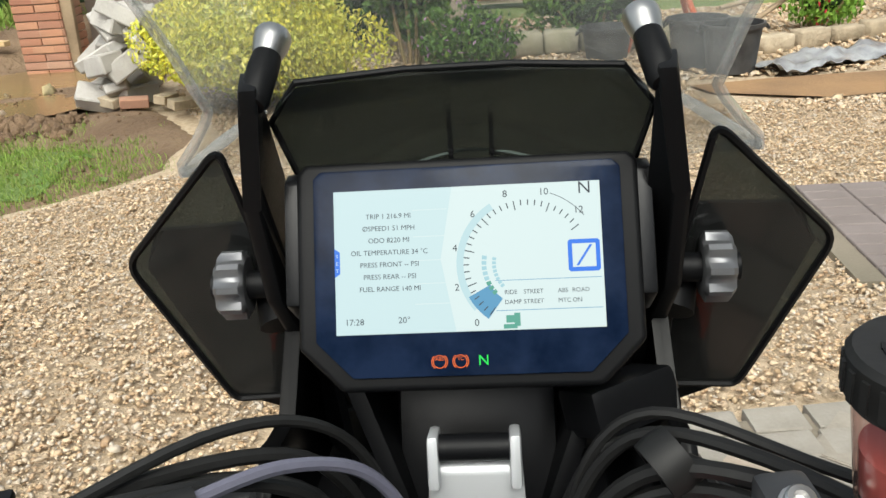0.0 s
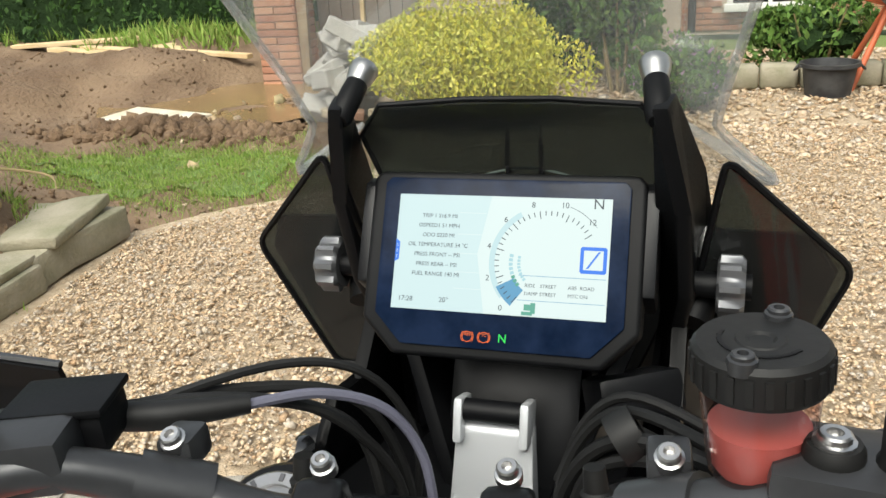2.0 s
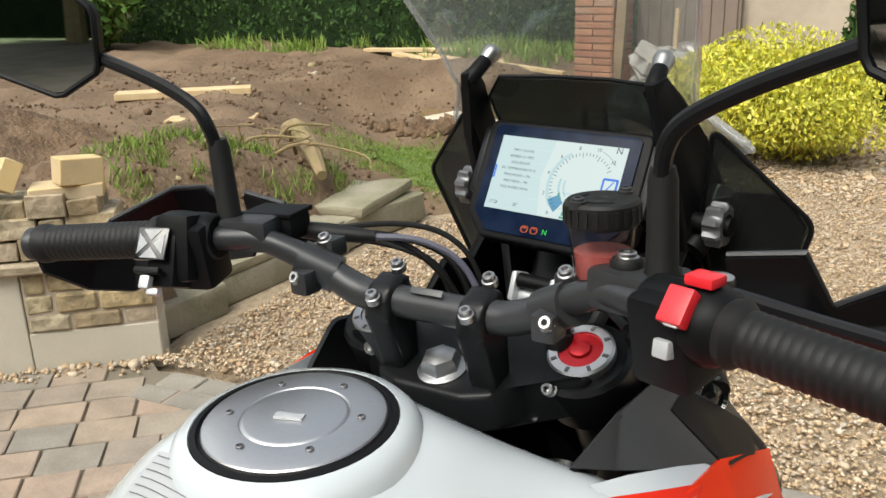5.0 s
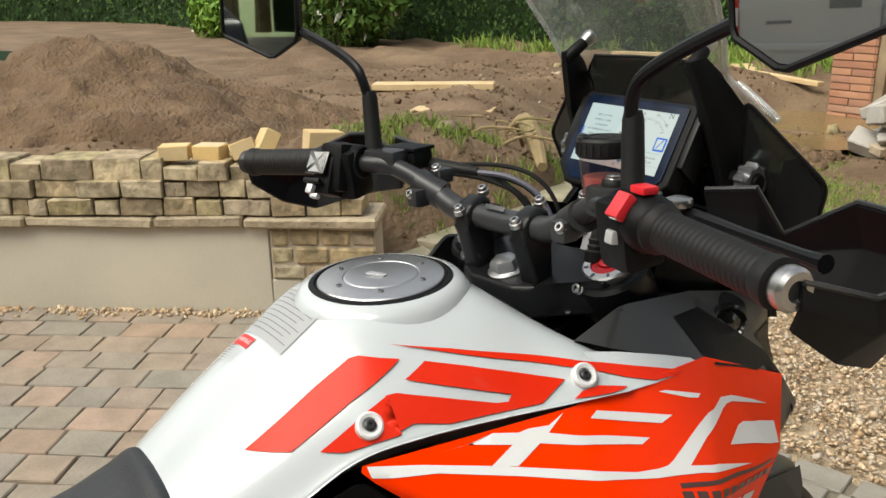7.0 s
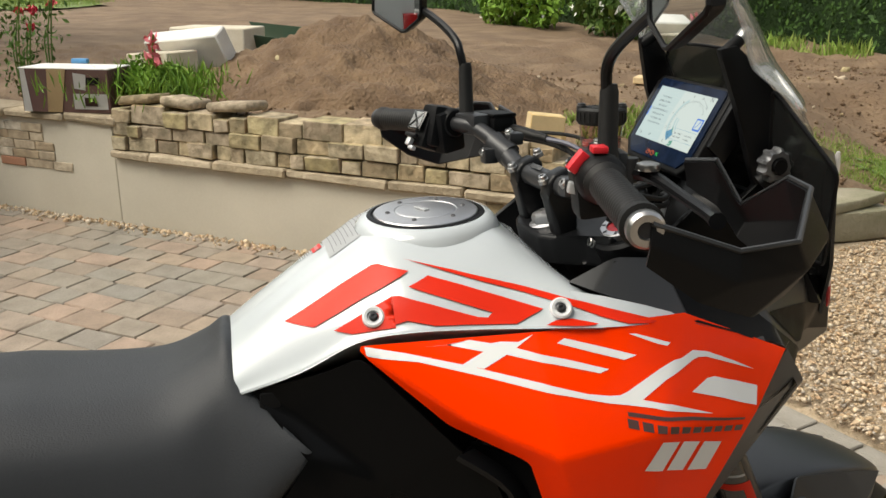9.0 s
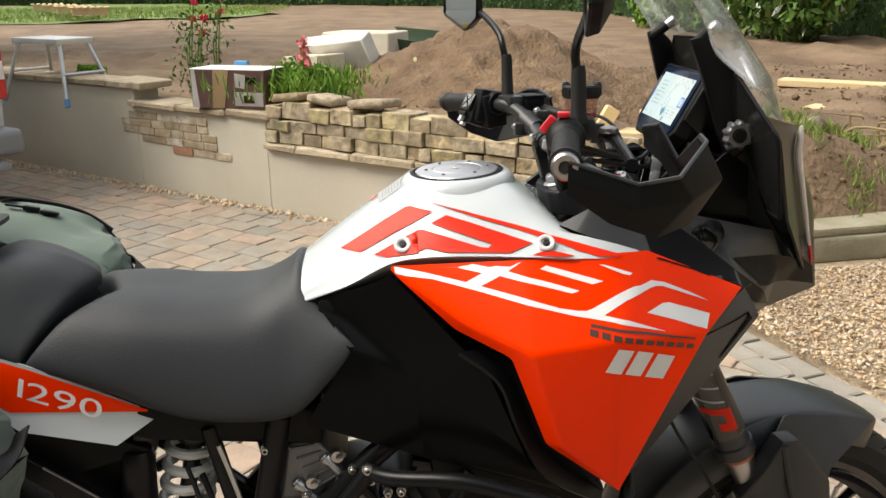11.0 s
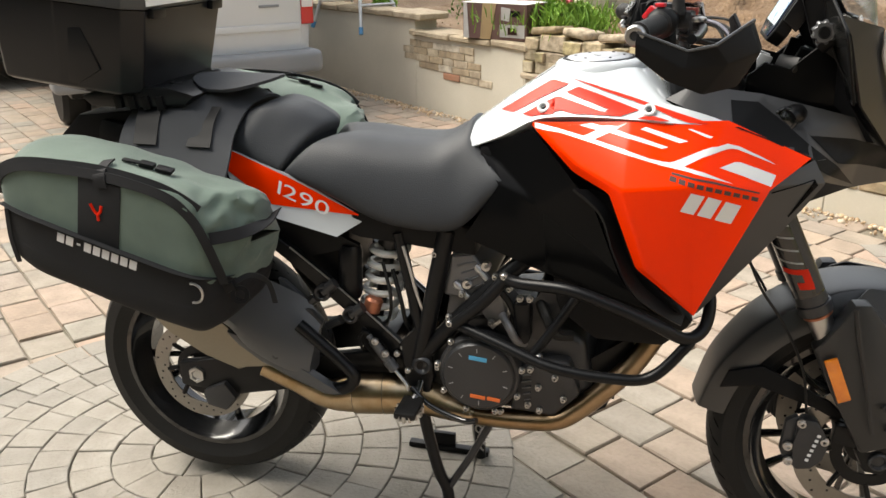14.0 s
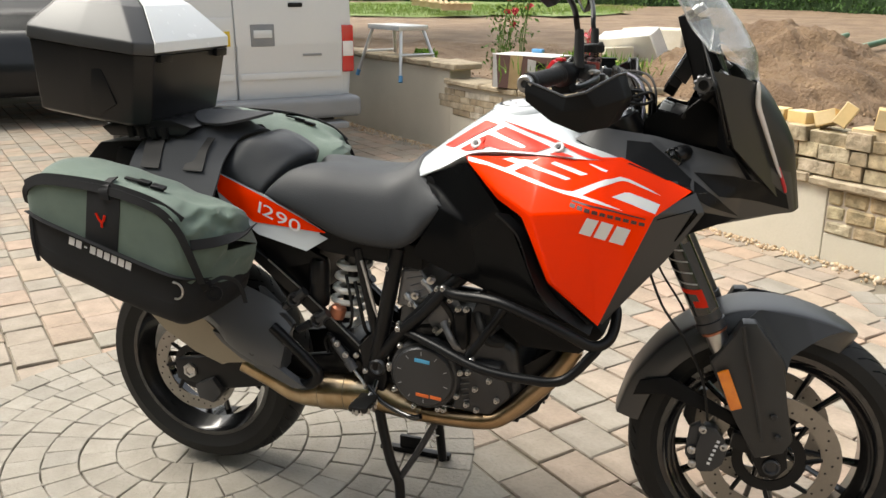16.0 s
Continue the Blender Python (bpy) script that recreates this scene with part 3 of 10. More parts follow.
def field_height(x, y):
    return 0.30 + 0.0045 * max(0.0, -13.4 - x) + 0.06 * fractal(x, y, 0.6, 4.0)


def garden_height(x, y):
    p = Vector((x, y, 0)) - WALL_END
    s, back = p.dot(WALL_DIR), -p.dot(WALL_OUT)
    high = 0.34 + 0.28 * math.exp(-max(0, back) / 3.0)
    low = step(-0.2, -1.7, s) * (1 - step(5.6, 6.6, back - 0.35 * fractal(x, y, 0.8, 9)))
    z = high * (1 - low) + 0.02 * low
    if s < 0.3:
        z *= 0.35 + 0.65 * step(0.0, 0.9, back)
    z += heap(s, back)
    z += 0.10 * math.exp(-(((x + 4.1) / 0.9) ** 2 + ((y - 6.55) / 0.28) ** 2))
    rough = 0.055 + 0.05 * (1 - low)
    z += rough * fractal(x, y, 1.1, 1.0) + 0.035 * fractal(x, y, 4.5, 2.0)
    e = x - garden_edge(y)
    if s < 0:
        z = z * step(0.05, -0.45, e) - 0.05 * step(-0.12, 0.05, e)
    return z


def in_garden(x, y):
    p = Vector((x, y, 0)) - WALL_END
    s, back = p.dot(WALL_DIR), -p.dot(WALL_OUT)
    return back > 0.1 if s > -0.02 else x < garden_edge(y) + 0.1


def garden_sheet(x0, x1, y0, y1, cell):
    bm = bmesh.new()
    nx, ny = int((x1 - x0) / cell), int((y1 - y0) / cell)
    grid = {}
    for i in range(nx + 1):
        for j in range(ny + 1):
            x, y = x0 + i * cell, y0 + j * cell
            if in_garden(x, y):
                grid[i, j] = bm.verts.new((x, y, garden_height(x, y)))
    for i in range(nx):
        for j in range(ny):
            q = [grid.get(k) for k in ((i, j), (i + 1, j), (i + 1, j + 1), (i, j + 1))]
            if all(q):
                bm.faces.new(q)
    return bm


setting("ground_soil", garden_sheet(-13.5, -1.7, -8.0, 11.9, 0.11), "soil", "dug-over bare brown garden soil with clods", "soil", smooth=180)
bm = bmesh.new()
vs = [bm.verts.new(p) for p in ((-13.4, -8, 0.30), (-13.4, 12, 0.30), (-40, 16, 0.42), (-60, -6, 0.5), (-45, -30, 0.5), (-13.4, -16, 0.3))]
bm.faces.new(vs)
bmesh.ops.triangulate(bm, faces=bm.faces[:])
bmesh.ops.subdivide_edges(bm, edges=bm.edges[:], cuts=24, use_grid_fill=True)
for v in bm.verts:
    v.co.z = field_height(v.co.x, v.co.y)
setting("ground_field", bm, "soil", "far part of the raked brown soil", "soil", smooth=180)
bm = bmesh.new()
vs = [bm.verts.new(p) for p in ((-26.2, -7.9, 0.47), (-27.5, -6.3, 0.5), (-28.3, -4.1, 0.5), (-31, -2.6, 0.52), (-52, -9, 0.6), (-42, -28, 0.6), (-26.2, -20, 0.5))]
bm.faces.new(vs)
bmesh.ops.triangulate(bm, faces=bm.faces[:])
bmesh.ops.subdivide_edges(bm, edges=bm.edges[:], cuts=24, use_grid_fill=True)
for v in bm.verts:
    v.co.z = field_height(v.co.x, v.co.y) + 0.05
setting("ground_lawn", bm, "turf", "patchy green lawn beyond the soil", "lawn", smooth=180)

bm = bmesh.new()
n0 = 90
grid = {}
for i in range(n0 + 1):
    for j in range(n0 + 1):
        s, back = 0.25 + 3.6 * i / n0, 0.12 + 2.9 * j / n0
        rise = heap(s, back) - 0.10 - 0.05 * fractal(s, back, 2.0, 7.0)
        if rise > -0.03:
            q = by_wall(s, -back, 0)
            z = garden_height(q.x, q.y) - 0.05 + 0.10 * step(-0.03, 0.05, rise) + 0.035 * fractal(q.x, q.y, 9.0, 1.5) + 0.02 * fractal(q.x, q.y, 26.0, 2.5)
            grid[i, j] = bm.verts.new((q.x, q.y, z))
for i in range(n0):
    for j in range(n0):
        q = [grid.get(k) for k in ((i, j), (i + 1, j), (i + 1, j + 1), (i, j + 1))]
        if all(q):
            bm.faces.new(q)
tagged(link("soil_heap", bm, "soil_dark", smooth=180), "crumbly heap of dark brown soil behind the wall", "soil heap", "", "stuff")

# puddled clay floor of the dug basin
bm = bmesh.new()
vs = [bm.verts.new((x, y, 0.045)) for x, y in ((-3.3, 7.0), (-4.1, 6.75), (-5.1, 6.9), (-5.6, 7.6), (-5.2, 8.6), (-4.2, 9.1), (-3.1, 8.9), (-2.8, 7.8))]
bm.faces.new(vs)
setting("ground_puddle", bm, "wet_clay", "shallow tan puddle on the dug clay floor", "puddle")
bm = bmesh.new()
box(bm, (-4.55, 7.0, 0.075), (0.95, 0.5, 0.03), pose(0, 0, 0, 2, 1, -14), 0.01)
tagged(link("flat_board", bm, "pale_slab", smooth=30), "pale flat board lying in the mud", "board")
bm = bmesh.new()
vs = [bm.verts.new((x, y, 0.004)) for x, y in ((1.5, 6.75), (2.2, 6.45), (3.2, 6.6), (4.6, 6.7), (4.8, 7.2), (3.0, 7.15), (2.0, 7.1), (1.4, 7.0))]
bm.faces.new(vs)
setting("ground_sand", bm, "soil_orange", "spill of orange sand on the gravel", "sand")

# clods, loose stones and grass
ps = []
while len(ps) < 9000:
    x, y = rng.uniform(-9, -2.4), rng.uniform(-1, 9)
    if in_garden(x, y) and (fractal(x, y, 0.7, 6.0) > -0.1 or rng.random() < 0.2):
        ps.append((x, y, garden_height(x, y) + 0.004))
tagged(scatter("soil_clods", ps, rng.gamma(1.2, 0.0055, len(ps)) + 0.003, "soil_dark", rng, (PEBBLE_V, PEBBLE_F)), "scattered crumbs and clods of brown soil", "soil", "", "stuff")
ps = []
while len(ps) < 110:
    x, y = rng.uniform(-8, -2.6), rng.uniform(1, 8)
    if in_garden(x, y):
        ps.append((x, y, garden_height(x, y) + 0.01))
tagged(scatter("garden_stones", ps, rng.gamma(1.3, 0.014, len(ps)) + 0.008, "wall_stone", rng, (PEBBLE_V, PEBBLE_F)), "small buff stones lying in the soil", "stones", "", "stuff")

ps = []
for _ in range(900):
    x, y = rng.uniform(-5.3, -2.9), 6.5 + rng.normal(0, 0.13)
    ps.append((x, y, garden_height(x, y) + 0.01))
tagged(scatter("broken_clods", ps, rng.gamma(2.0, 0.014, len(ps)) + 0.008, "soil_dark", rng, (PEBBLE_V, PEBBLE_F)), "bank of broken dark clods along the dug floor", "soil", "", "stuff")

BLADE_V = np.array([(-0.06, 0, 0), (0.06, 0, 0), (0.02, 0.12, 0.6), (0.0, 0.35, 1.0)])
BLADE_F = np.array([(0, 1, 2), (0, 2, 3)])


def grass_patch(name, n, x0, x1, y0, y1, keep, height, size, label):
    ps = []
    while len(ps) < n:
        x, y = rng.uniform(x0, x1), rng.uniform(y0, y1)
        if keep(x, y):
            ps.append((x, y, height(x, y) - 0.004))
    return tagged(scatter(name, ps, rng.uniform(0.5, 1.2, n) * size, "grass", rng, (BLADE_V, BLADE_F), 0.5), label, "grass", "", "stuff")


def lawn_keep(x, y):
    e = x - garden_edge(y)
    d = math.exp(-(((x + 3.3) / 1.15) ** 2 + ((y - 5.55) / 0.62) ** 2))
    return in_garden(x, y) and e < 0.02 and rng.random() < d * 1.5 + 0.25 * fractal(x, y, 2.2, 8.0) - 0.18


bm = bmesh.new()
grid = {}
for i in range(61):
    for j in range(45):
        x, y = -5.4 + 0.06 * i, 4.5 + 0.055 * j
        d = math.exp(-(((x + 3.3) / 1.15) ** 2 + ((y - 5.55) / 0.62) ** 2))
        if in_garden(x, y) and x < garden_edge(y) - 0.06 and d + 0.35 * fractal(x, y, 2.2, 8.0) > 0.45:
            grid[i, j] = bm.verts.new((x, y, garden_height(x, y) + 0.012))
for i in range(60):
    for j in range(44):
        q = [grid.get(k) for k in ((i, j), (i + 1, j), (i + 1, j + 1), (i, j + 1))]
        if all(q):
            bm.faces.new(q)
setting("ground_turf", bm, "turf", "worn green turf between the soil and the gravel", "lawn", smooth=180)
grass_patch("lawn_grass", 20000, -5.4, -1.8, 4.4, 7.0, lawn_keep, garden_height, 0.045, "worn patch of short green lawn grass")
grass_patch("weed_grass", 1500, -3.6, -2.75, 2.5, 4.2, lambda x, y: in_garden(x, y) and fractal(x, y, 3.0, 3.0) > 0.1, garden_height, 0.07, "tufts of green weeds in the bank")
grass_patch("far_weeds", 2600, -12, -4.5, 9.2, 11.4, lambda x, y: fractal(x, y, 1.0, 5.5) > 0.0, garden_height, 0.2, "rough weeds along the foot of the hedge")
grass_patch("far_lawn_grass", 14000, -40, -26.2, -22, -3, lambda x, y: y < -7.9 - 1.29 * (x + 26.2), lambda x, y: field_height(x, y) + 0.05, 0.16, "long green lawn grass far off")


# gravel: loose stones lie over the bed
def on_gravel(x, y):
    edge = float(np.interp(x, [-2.4, -0.9, 1.2, 6], [2.24, 2.70, 3.06, 3.12]))
    return y > edge and not in_garden(x - 0.05, y) and not (1.32 < x < 4.2 and 3.72 < y < 4.78) and not (1.4 < x < 4.8 and 6.45 < y < 7.2)


near, far_off = [], []
while len(near) < 78000:
    x, y = rng.uniform(-3.0, 4.6, 4000), 2.2 + 4.9 * rng.random(4000) ** 1.25
    near += [(a, b, 0.0) for a, b in zip(x, y) if on_gravel(a, b)]
near = np.array(near[:78000])
near[:, 2] = rng.uniform(-0.012, 0.004, len(near)) + 0.004
tagged(scatter("gravel_stones", near, rng.gamma(5, 0.00145, len(near)) + 0.003, "gravel", rng, (PEBBLE_V, PEBBLE_F), 0.6, (1, 0.8, 0.6)), "loose golden brown and buff gravel stones", "gravel", "", "stuff")
while len(far_off) < 16000:
    x, y = rng.uniform(-3.0, 7.5, 4000), rng.uniform(6.2, 10.8, 4000)
    far_off += [(a, b, 0.0) for a, b in zip(x, y) if on_gravel(a, b) and b < 11]
far_off = np.array(far_off[:16000])
tagged(scatter("gravel_stones_far", far_off, rng.gamma(5, 0.004, len(far_off)) + 0.004, "gravel", rng, (PEBBLE_V, PEBBLE_F), 0.6, (1, 0.8, 0.5)), "loose gravel further along the drive", "gravel", "", "stuff")
ps = [by_wall(rng.uniform(-0.05, 6.5), abs(rng.normal(0, 0.05)) + 0.012, 0.003) for _ in range(1500)]
tagged(scatter("wall_foot_grit", ps, rng.gamma(4, 0.002, len(ps)) + 0.003, "gravel", rng, (PEBBLE_V, PEBBLE_F)), "strip of loose grit along the wall foot", "gravel", "", "stuff")


# ---- garden wall ----
def wall_block(bm, s0, s1, z0, z1, off0, off1, bev=0.0, jag=0.0):
    n0 = len(bm.verts)
    m = by_wall((s0 + s1) / 2, (off0 + off1) / 2, (z0 + z1) / 2)
    box(bm, m, (s1 - s0, off1 - off0, z1 - z0), WALL_TURN, bev, 1)
    if jag:
        bm.verts.ensure_lookup_table()
        for v in bm.verts[n0:]:
            v.co += Vector((rng.uniform(-jag, jag) for _ in range(3)))
    return bm


garden_wall = thing("wall_garden", by_wall(3, -0.1, 0), "cream rendered garden retaining wall with stone coping", "wall", kind="structure")
bm = bmesh.new()
wall_block(bm, 0.455, 2.77, -0.05, 0.395, -0.22, 0.0, 0.004)
part("rendered_face", bm, "render", garden_wall)
bm = bmesh.new()
wall_block(bm, 2.772, 4.1, -0.05, 0.588, -0.22, 0.0, 0.004)
part("rendered_face", bm, "render", garden_wall)
bm = bmesh.new()
wall_block(bm, 4.102, 11.0, -0.05, 0.708, -0.22, 0.0, 0.004)
part("rendered_face", bm, "render", garden_wall)
bm = bmesh.new()
wall_block(bm, -0.03, 0.453, -0.05, 0.15, -0.22, 0.0, 0.006)
part("rendered_foot", bm, "render", garden_wall)
bm = bmesh.new()
wall_block(bm, -0.028, 0.45, 0.15, 0.395, -0.21, -0.003)
part("mortar_core", bm, "mortar", garden_wall)


def stone_piece(name, mat, s0, s1, z0, z1, off0, off1, bev, jag, parent):
    bm = bmesh.new()
    wall_block(bm, s0, s1, z0, z1, off0, off1, bev)
    seed = Vector((rng.uniform(0, 90), rng.uniform(0, 90), rng.uniform(0, 90)))
    for v in bm.verts:
        v.co += jag * noise.noise_vector(v.co * 14 + seed) + 0.4 * jag * noise.noise_vector(v.co * 50 + seed)
    return part(name, bm, mat, parent, smooth=24)


def coping_run(s0, s1, z0, z1, out):
    s = s0
    while s < s1 - 0.05:
        e = min(s + rng.uniform(0.38, 0.62), s1)
        stone_piece("coping_stone", "coping", s + 0.003, e - 0.003, z0, z1 + rng.uniform(-0.006, 0.006), -0.26, out + rng.uniform(-0.010, 0.010), 0.010, 0.012, garden_wall)
        s = e


coping_run(-0.05, 2.77, 0.398, 0.45, 0.045)
coping_run(2.72, 4.14, 0.59, 0.637, 0.035)
coping_run(3.98, 9.0, 0.71, 0.765, 0.03)

# exposed stones at the end of the wall and in the broken render
for row, (z0, cuts) in enumerate(((0.153, (-0.03, 0.10, 0.29, 0.45)), (0.225, (-0.03, 0.18, 0.34, 0.45)), (0.31, (-0.03, 0.08, 0.22, 0.36, 0.45)))):
    for a, b in zip(cuts, cuts[1:]):
        stone_piece("stone", "wall_stone", a + 0.004, b - 0.004, z0, z0 + (0.066, 0.078, 0.08)[row], -0.2, rng.uniform(0.0, 0.012), 0.01, 0.005, garden_wall)
for z0, cuts in ((0.500, (3.325, 3.50, 3.64, 3.86, 4.02, 4.18)), (0.444, (3.325, 3.44, 3.62, 3.78, 3.93, 4.12, 4.28)), (0.388, (3.245, 3.40, 3.58, 3.72, 3.90, 4.08, 4.26)), (0.332, (3.245, 3.38, 3.60, 3.78, 4.05)), (0.276, (3.11, 3.27, 3.50, 3.715))):
    for a, b in zip(cuts, cuts[1:]):
        orange_one = z0 == 0.276 and b == 3.715
        stone_piece("brick" if orange_one else "stone", "brick" if orange_one else "patch_stone", a + 0.003, b - 0.003, z0 + 0.002, z0 + 0.054, -0.05, rng.uniform(0.003, 0.011), 0.003, 0.004, garden_wall)

# loose stones laid dry on top
dry_wall = thing("dry_stone_courses", by_wall(1.4, -0.1, 0.45), "three courses of buff stones laid dry on the wall", "stone wall")
for row, (z0, h, lo, hi) in enumerate(((0.452, 0.080, 0.08, 0.22), (0.533, 0.074, 0.09, 0.22), (0.608, 0.078, 0.09, 0.28))):
    s = 0.02 + 0.05 * row
    while s < 2.74:
        e = min(s + rng.uniform(lo, hi), 2.76)
        if e - s > 0.05:
            tall = h + rng.uniform(-0.01, 0.006) + (rng.uniform(-0.015, 0.03) if row == 2 else 0)
            stone_piece("stone", "wall_stone", s + 0.004, e - 0.004, z0, z0 + tall, -0.2, 0.02 + rng.uniform(-0.022, 0.014), 0.0042, 0.008, dry_wall)
        s = e
for s, w, t in ((1.95, 0.28, 4), (2.3, 0.22, -5), (2.6, 0.25, 6)):
    bm = bmesh.new()
    box(bm, by_wall(s, -0.1, 0.735), (w, 0.2, 0.05), WALL_TURN @ pose(0, 0, 0, 3, t, 0), 0.014, 1)
    part("stone", bm, "wall_stone", dry_wall, smooth=50)


def cut_stone(s, off, z, size, turn):
    bm = bmesh.new()
    box(bm, (0, 0, 0), size, None, 0.004, 1)
    moved(bm, Matrix.Translation(by_wall(s, off, z)) @ WALL_TURN @ turn)
    return tagged(link("cut_stone_block", bm, "cut_block", smooth=40), "freshly cut golden stone block lying on the wall", "stone block", "cut blocks on the wall")


cut_stone(0.87, -0.07, 0.723, (0.13, 0.10, 0.065), pose(0, 0, 0, 0, 0, 10))
cut_stone(0.71, -0.08, 0.723, (0.13, 0.10, 0.065), pose(0, 0, 0, 0, 0, -8))
cut_stone(0.56, -0.08, 0.733, (0.11, 0.12, 0.075), pose(0, 0, 0, 12, 18, 20))
cut_stone(0.45, -0.06, 0.763, (0.07, 0.13, 0.12), pose(0, 0, 0, 10, -30, 25))
cut_stone(0.19, -0.05, 0.768, (0.16, 0.10, 0.10), pose(0, 0, 0, 0, -6, 30))
cut_stone(0.24, -0.07, 0.693, (0.26, 0.15, 0.05), pose(0, 0, 0, 0, 0, 6))

# old stone steps past the end of the wall
for i, (c, size, turn, mat) in enumerate((((-2.95, 4.03, 0.08), (0.22, 0.75, 0.17), (0, 0, 4), "old_stone"), ((-3.08, 4.02, 0.19), (0.46, 0.62, 0.06), (2, -4, 14), "old_stone"), ((-2.82, 3.18, 0.06), (0.16, 1.0, 0.14), (0, 0, 6), "old_stone"), ((-2.95, 3.2, 0.155), (0.40, 0.95, 0.05), (0, 3, 8), "old_stone"), ((-2.68, 2.5, 0.06), (0.15, 0.5, 0.15), (0, 0, 8), "old_stone"))):
    bm = bmesh.new()
    box(bm, (0, 0, 0), size, None, 0.016, 2)
    bmesh.ops.subdivide_edges(bm, edges=bm.edges[:], cuts=2, use_grid_fill=True)
    for v in bm.verts:
        v.co += 0.016 * Vector((fractal(v.co.y, v.co.z, 6, i), fractal(v.co.x, v.co.z, 6, i + 3), fractal(v.co.x, v.co.y, 6, i + 5)))
    moved(bm, pose(*c, *turn))
    tagged(link("edging_stone", bm, mat, smooth=60), "weathered old sandstone edging block by the gravel", "stone", "old edging stones")

# roots pulled out of the bank
stump = thing("uprooted_roots", (-3.35, 3.6, 0.32), "torn brown roots and a log lying on the bank", "roots")
bm = bmesh.new()
tube(bm, [(-4.2, 4.5, 0.42), (-3.8, 4.25, 0.5), (-3.4, 4.0, 0.44), (-3.1, 3.8, 0.36)], [0.05, 0.06, 0.055, 0.03], 9)
part("log", bm, "root_wood", stump)
for i in range(16):
    bm = bmesh.new()
    a = Vector((-3.6 + rng.uniform(-0.2, 0.2), 3.7 + rng.uniform(-0.4, 0.4), 0.38))
    d = Vector((rng.uniform(-0.5, 0.5), rng.uniform(-0.6, 0.3), rng.uniform(0.0, 0.25)))
    tube(bm, [a, a + d * 0.5 + Vector((0, 0, 0.08)), a + d + Vector((0.1, 0.1, -0.03)), a + d * 1.4 + Vector((0.1, -0.1, -0.1))], [0.014, 0.010, 0.006, 0.003], 6, 4)
    part("root", bm, "root_wood", stump)


# ---- planting ----
def leafy(name, centre, radii, n, size, mat, label, category, lumps=9, core=None, stems=7, seed=0, petals=None, core_mat="leaf_shade"):
    """A shrub: stems, and leaves on lumps of an uneven outline with gaps."""
    r = np.random.default_rng(seed)
    c, rad = np.array(centre), np.array(radii)
    top = thing(name, (c[0], c[1], c[2] - rad[2]), label, category)
    for i in range(stems):
        a = 2 * math.pi * i / stems + r.uniform(-0.3, 0.3)
        foot = c + np.array((0.15 * rad[0] * math.cos(a), 0.15 * rad[1] * math.sin(a), -rad[2]))
        tip = c + rad * np.array((0.7 * math.cos(a), 0.7 * math.sin(a), r.uniform(0.0, 0.6)))
        bm = bmesh.new()
        tube(bm, [foot, foot * 0.5 + tip * 0.5 + np.array((0, 0, 0.1 * rad[2])), tip], [0.02, 0.012, 0.005], 6, 4)
        part("stem", bm, "root_wood", top)
    pts, k = [], 0
    heads = [(c + rad * 0.55 * v / np.linalg.norm(v) * r.uniform(0.5, 1.0), rad * r.uniform(0.42, 0.62)) for v in r.normal(size=(lumps, 3))]
    heads.append((c, rad * 0.72))
    while k < n:
        o, q = heads[r.integers(len(heads))]
        v = r.normal(size=(200, 3))
        v /= np.linalg.norm(v, axis=1)[:, None]
        p = o + q * v * (1 - 0.45 * r.random((200, 1)) ** 2)
        p = p[p[:, 2] > c[2] - rad[2] + 0.02]
        pts.append(p)
        k += len(p)
    p = np.concatenate(pts)[:n]
    crown = scatter("crown", p, r.uniform(0.6, 1.3, n) * size, mat, r)
    crown.parent, crown.matrix_parent_inverse = top, top.matrix_basis.inverted()
    # solid core, coloured as the shade between the leaves
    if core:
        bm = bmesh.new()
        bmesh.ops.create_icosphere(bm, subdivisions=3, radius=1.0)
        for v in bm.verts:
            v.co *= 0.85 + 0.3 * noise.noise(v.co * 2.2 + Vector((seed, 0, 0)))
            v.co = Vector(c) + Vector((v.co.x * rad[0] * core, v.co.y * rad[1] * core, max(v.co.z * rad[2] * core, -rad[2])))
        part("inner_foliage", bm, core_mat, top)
    if petals:
        pm, pn, ps = petals
        q = p[r.integers(len(p), size=pn)] + r.normal(size=(pn, 3)) * 0.02
        f = scatter("blossom", q, r.uniform(0.6, 1.3, pn) * ps, pm, r)
        f.parent, f.matrix_parent_inverse = top, top.matrix_basis.inverted()
    return top


# mid green core: shade in the yellow shrub's gaps painted lighter than elsewhere
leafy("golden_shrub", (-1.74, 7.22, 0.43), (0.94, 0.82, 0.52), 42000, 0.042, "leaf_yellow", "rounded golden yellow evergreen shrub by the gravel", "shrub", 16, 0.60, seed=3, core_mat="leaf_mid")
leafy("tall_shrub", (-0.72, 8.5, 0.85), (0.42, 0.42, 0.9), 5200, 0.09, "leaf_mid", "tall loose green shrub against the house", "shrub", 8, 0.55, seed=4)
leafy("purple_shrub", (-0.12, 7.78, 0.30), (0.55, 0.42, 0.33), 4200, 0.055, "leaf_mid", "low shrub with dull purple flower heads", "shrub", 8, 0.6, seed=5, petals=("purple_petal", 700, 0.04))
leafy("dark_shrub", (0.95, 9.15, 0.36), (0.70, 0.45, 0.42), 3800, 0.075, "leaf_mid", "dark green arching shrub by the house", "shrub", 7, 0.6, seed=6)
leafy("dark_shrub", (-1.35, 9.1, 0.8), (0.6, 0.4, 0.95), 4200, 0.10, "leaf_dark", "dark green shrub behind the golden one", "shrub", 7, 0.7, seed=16)
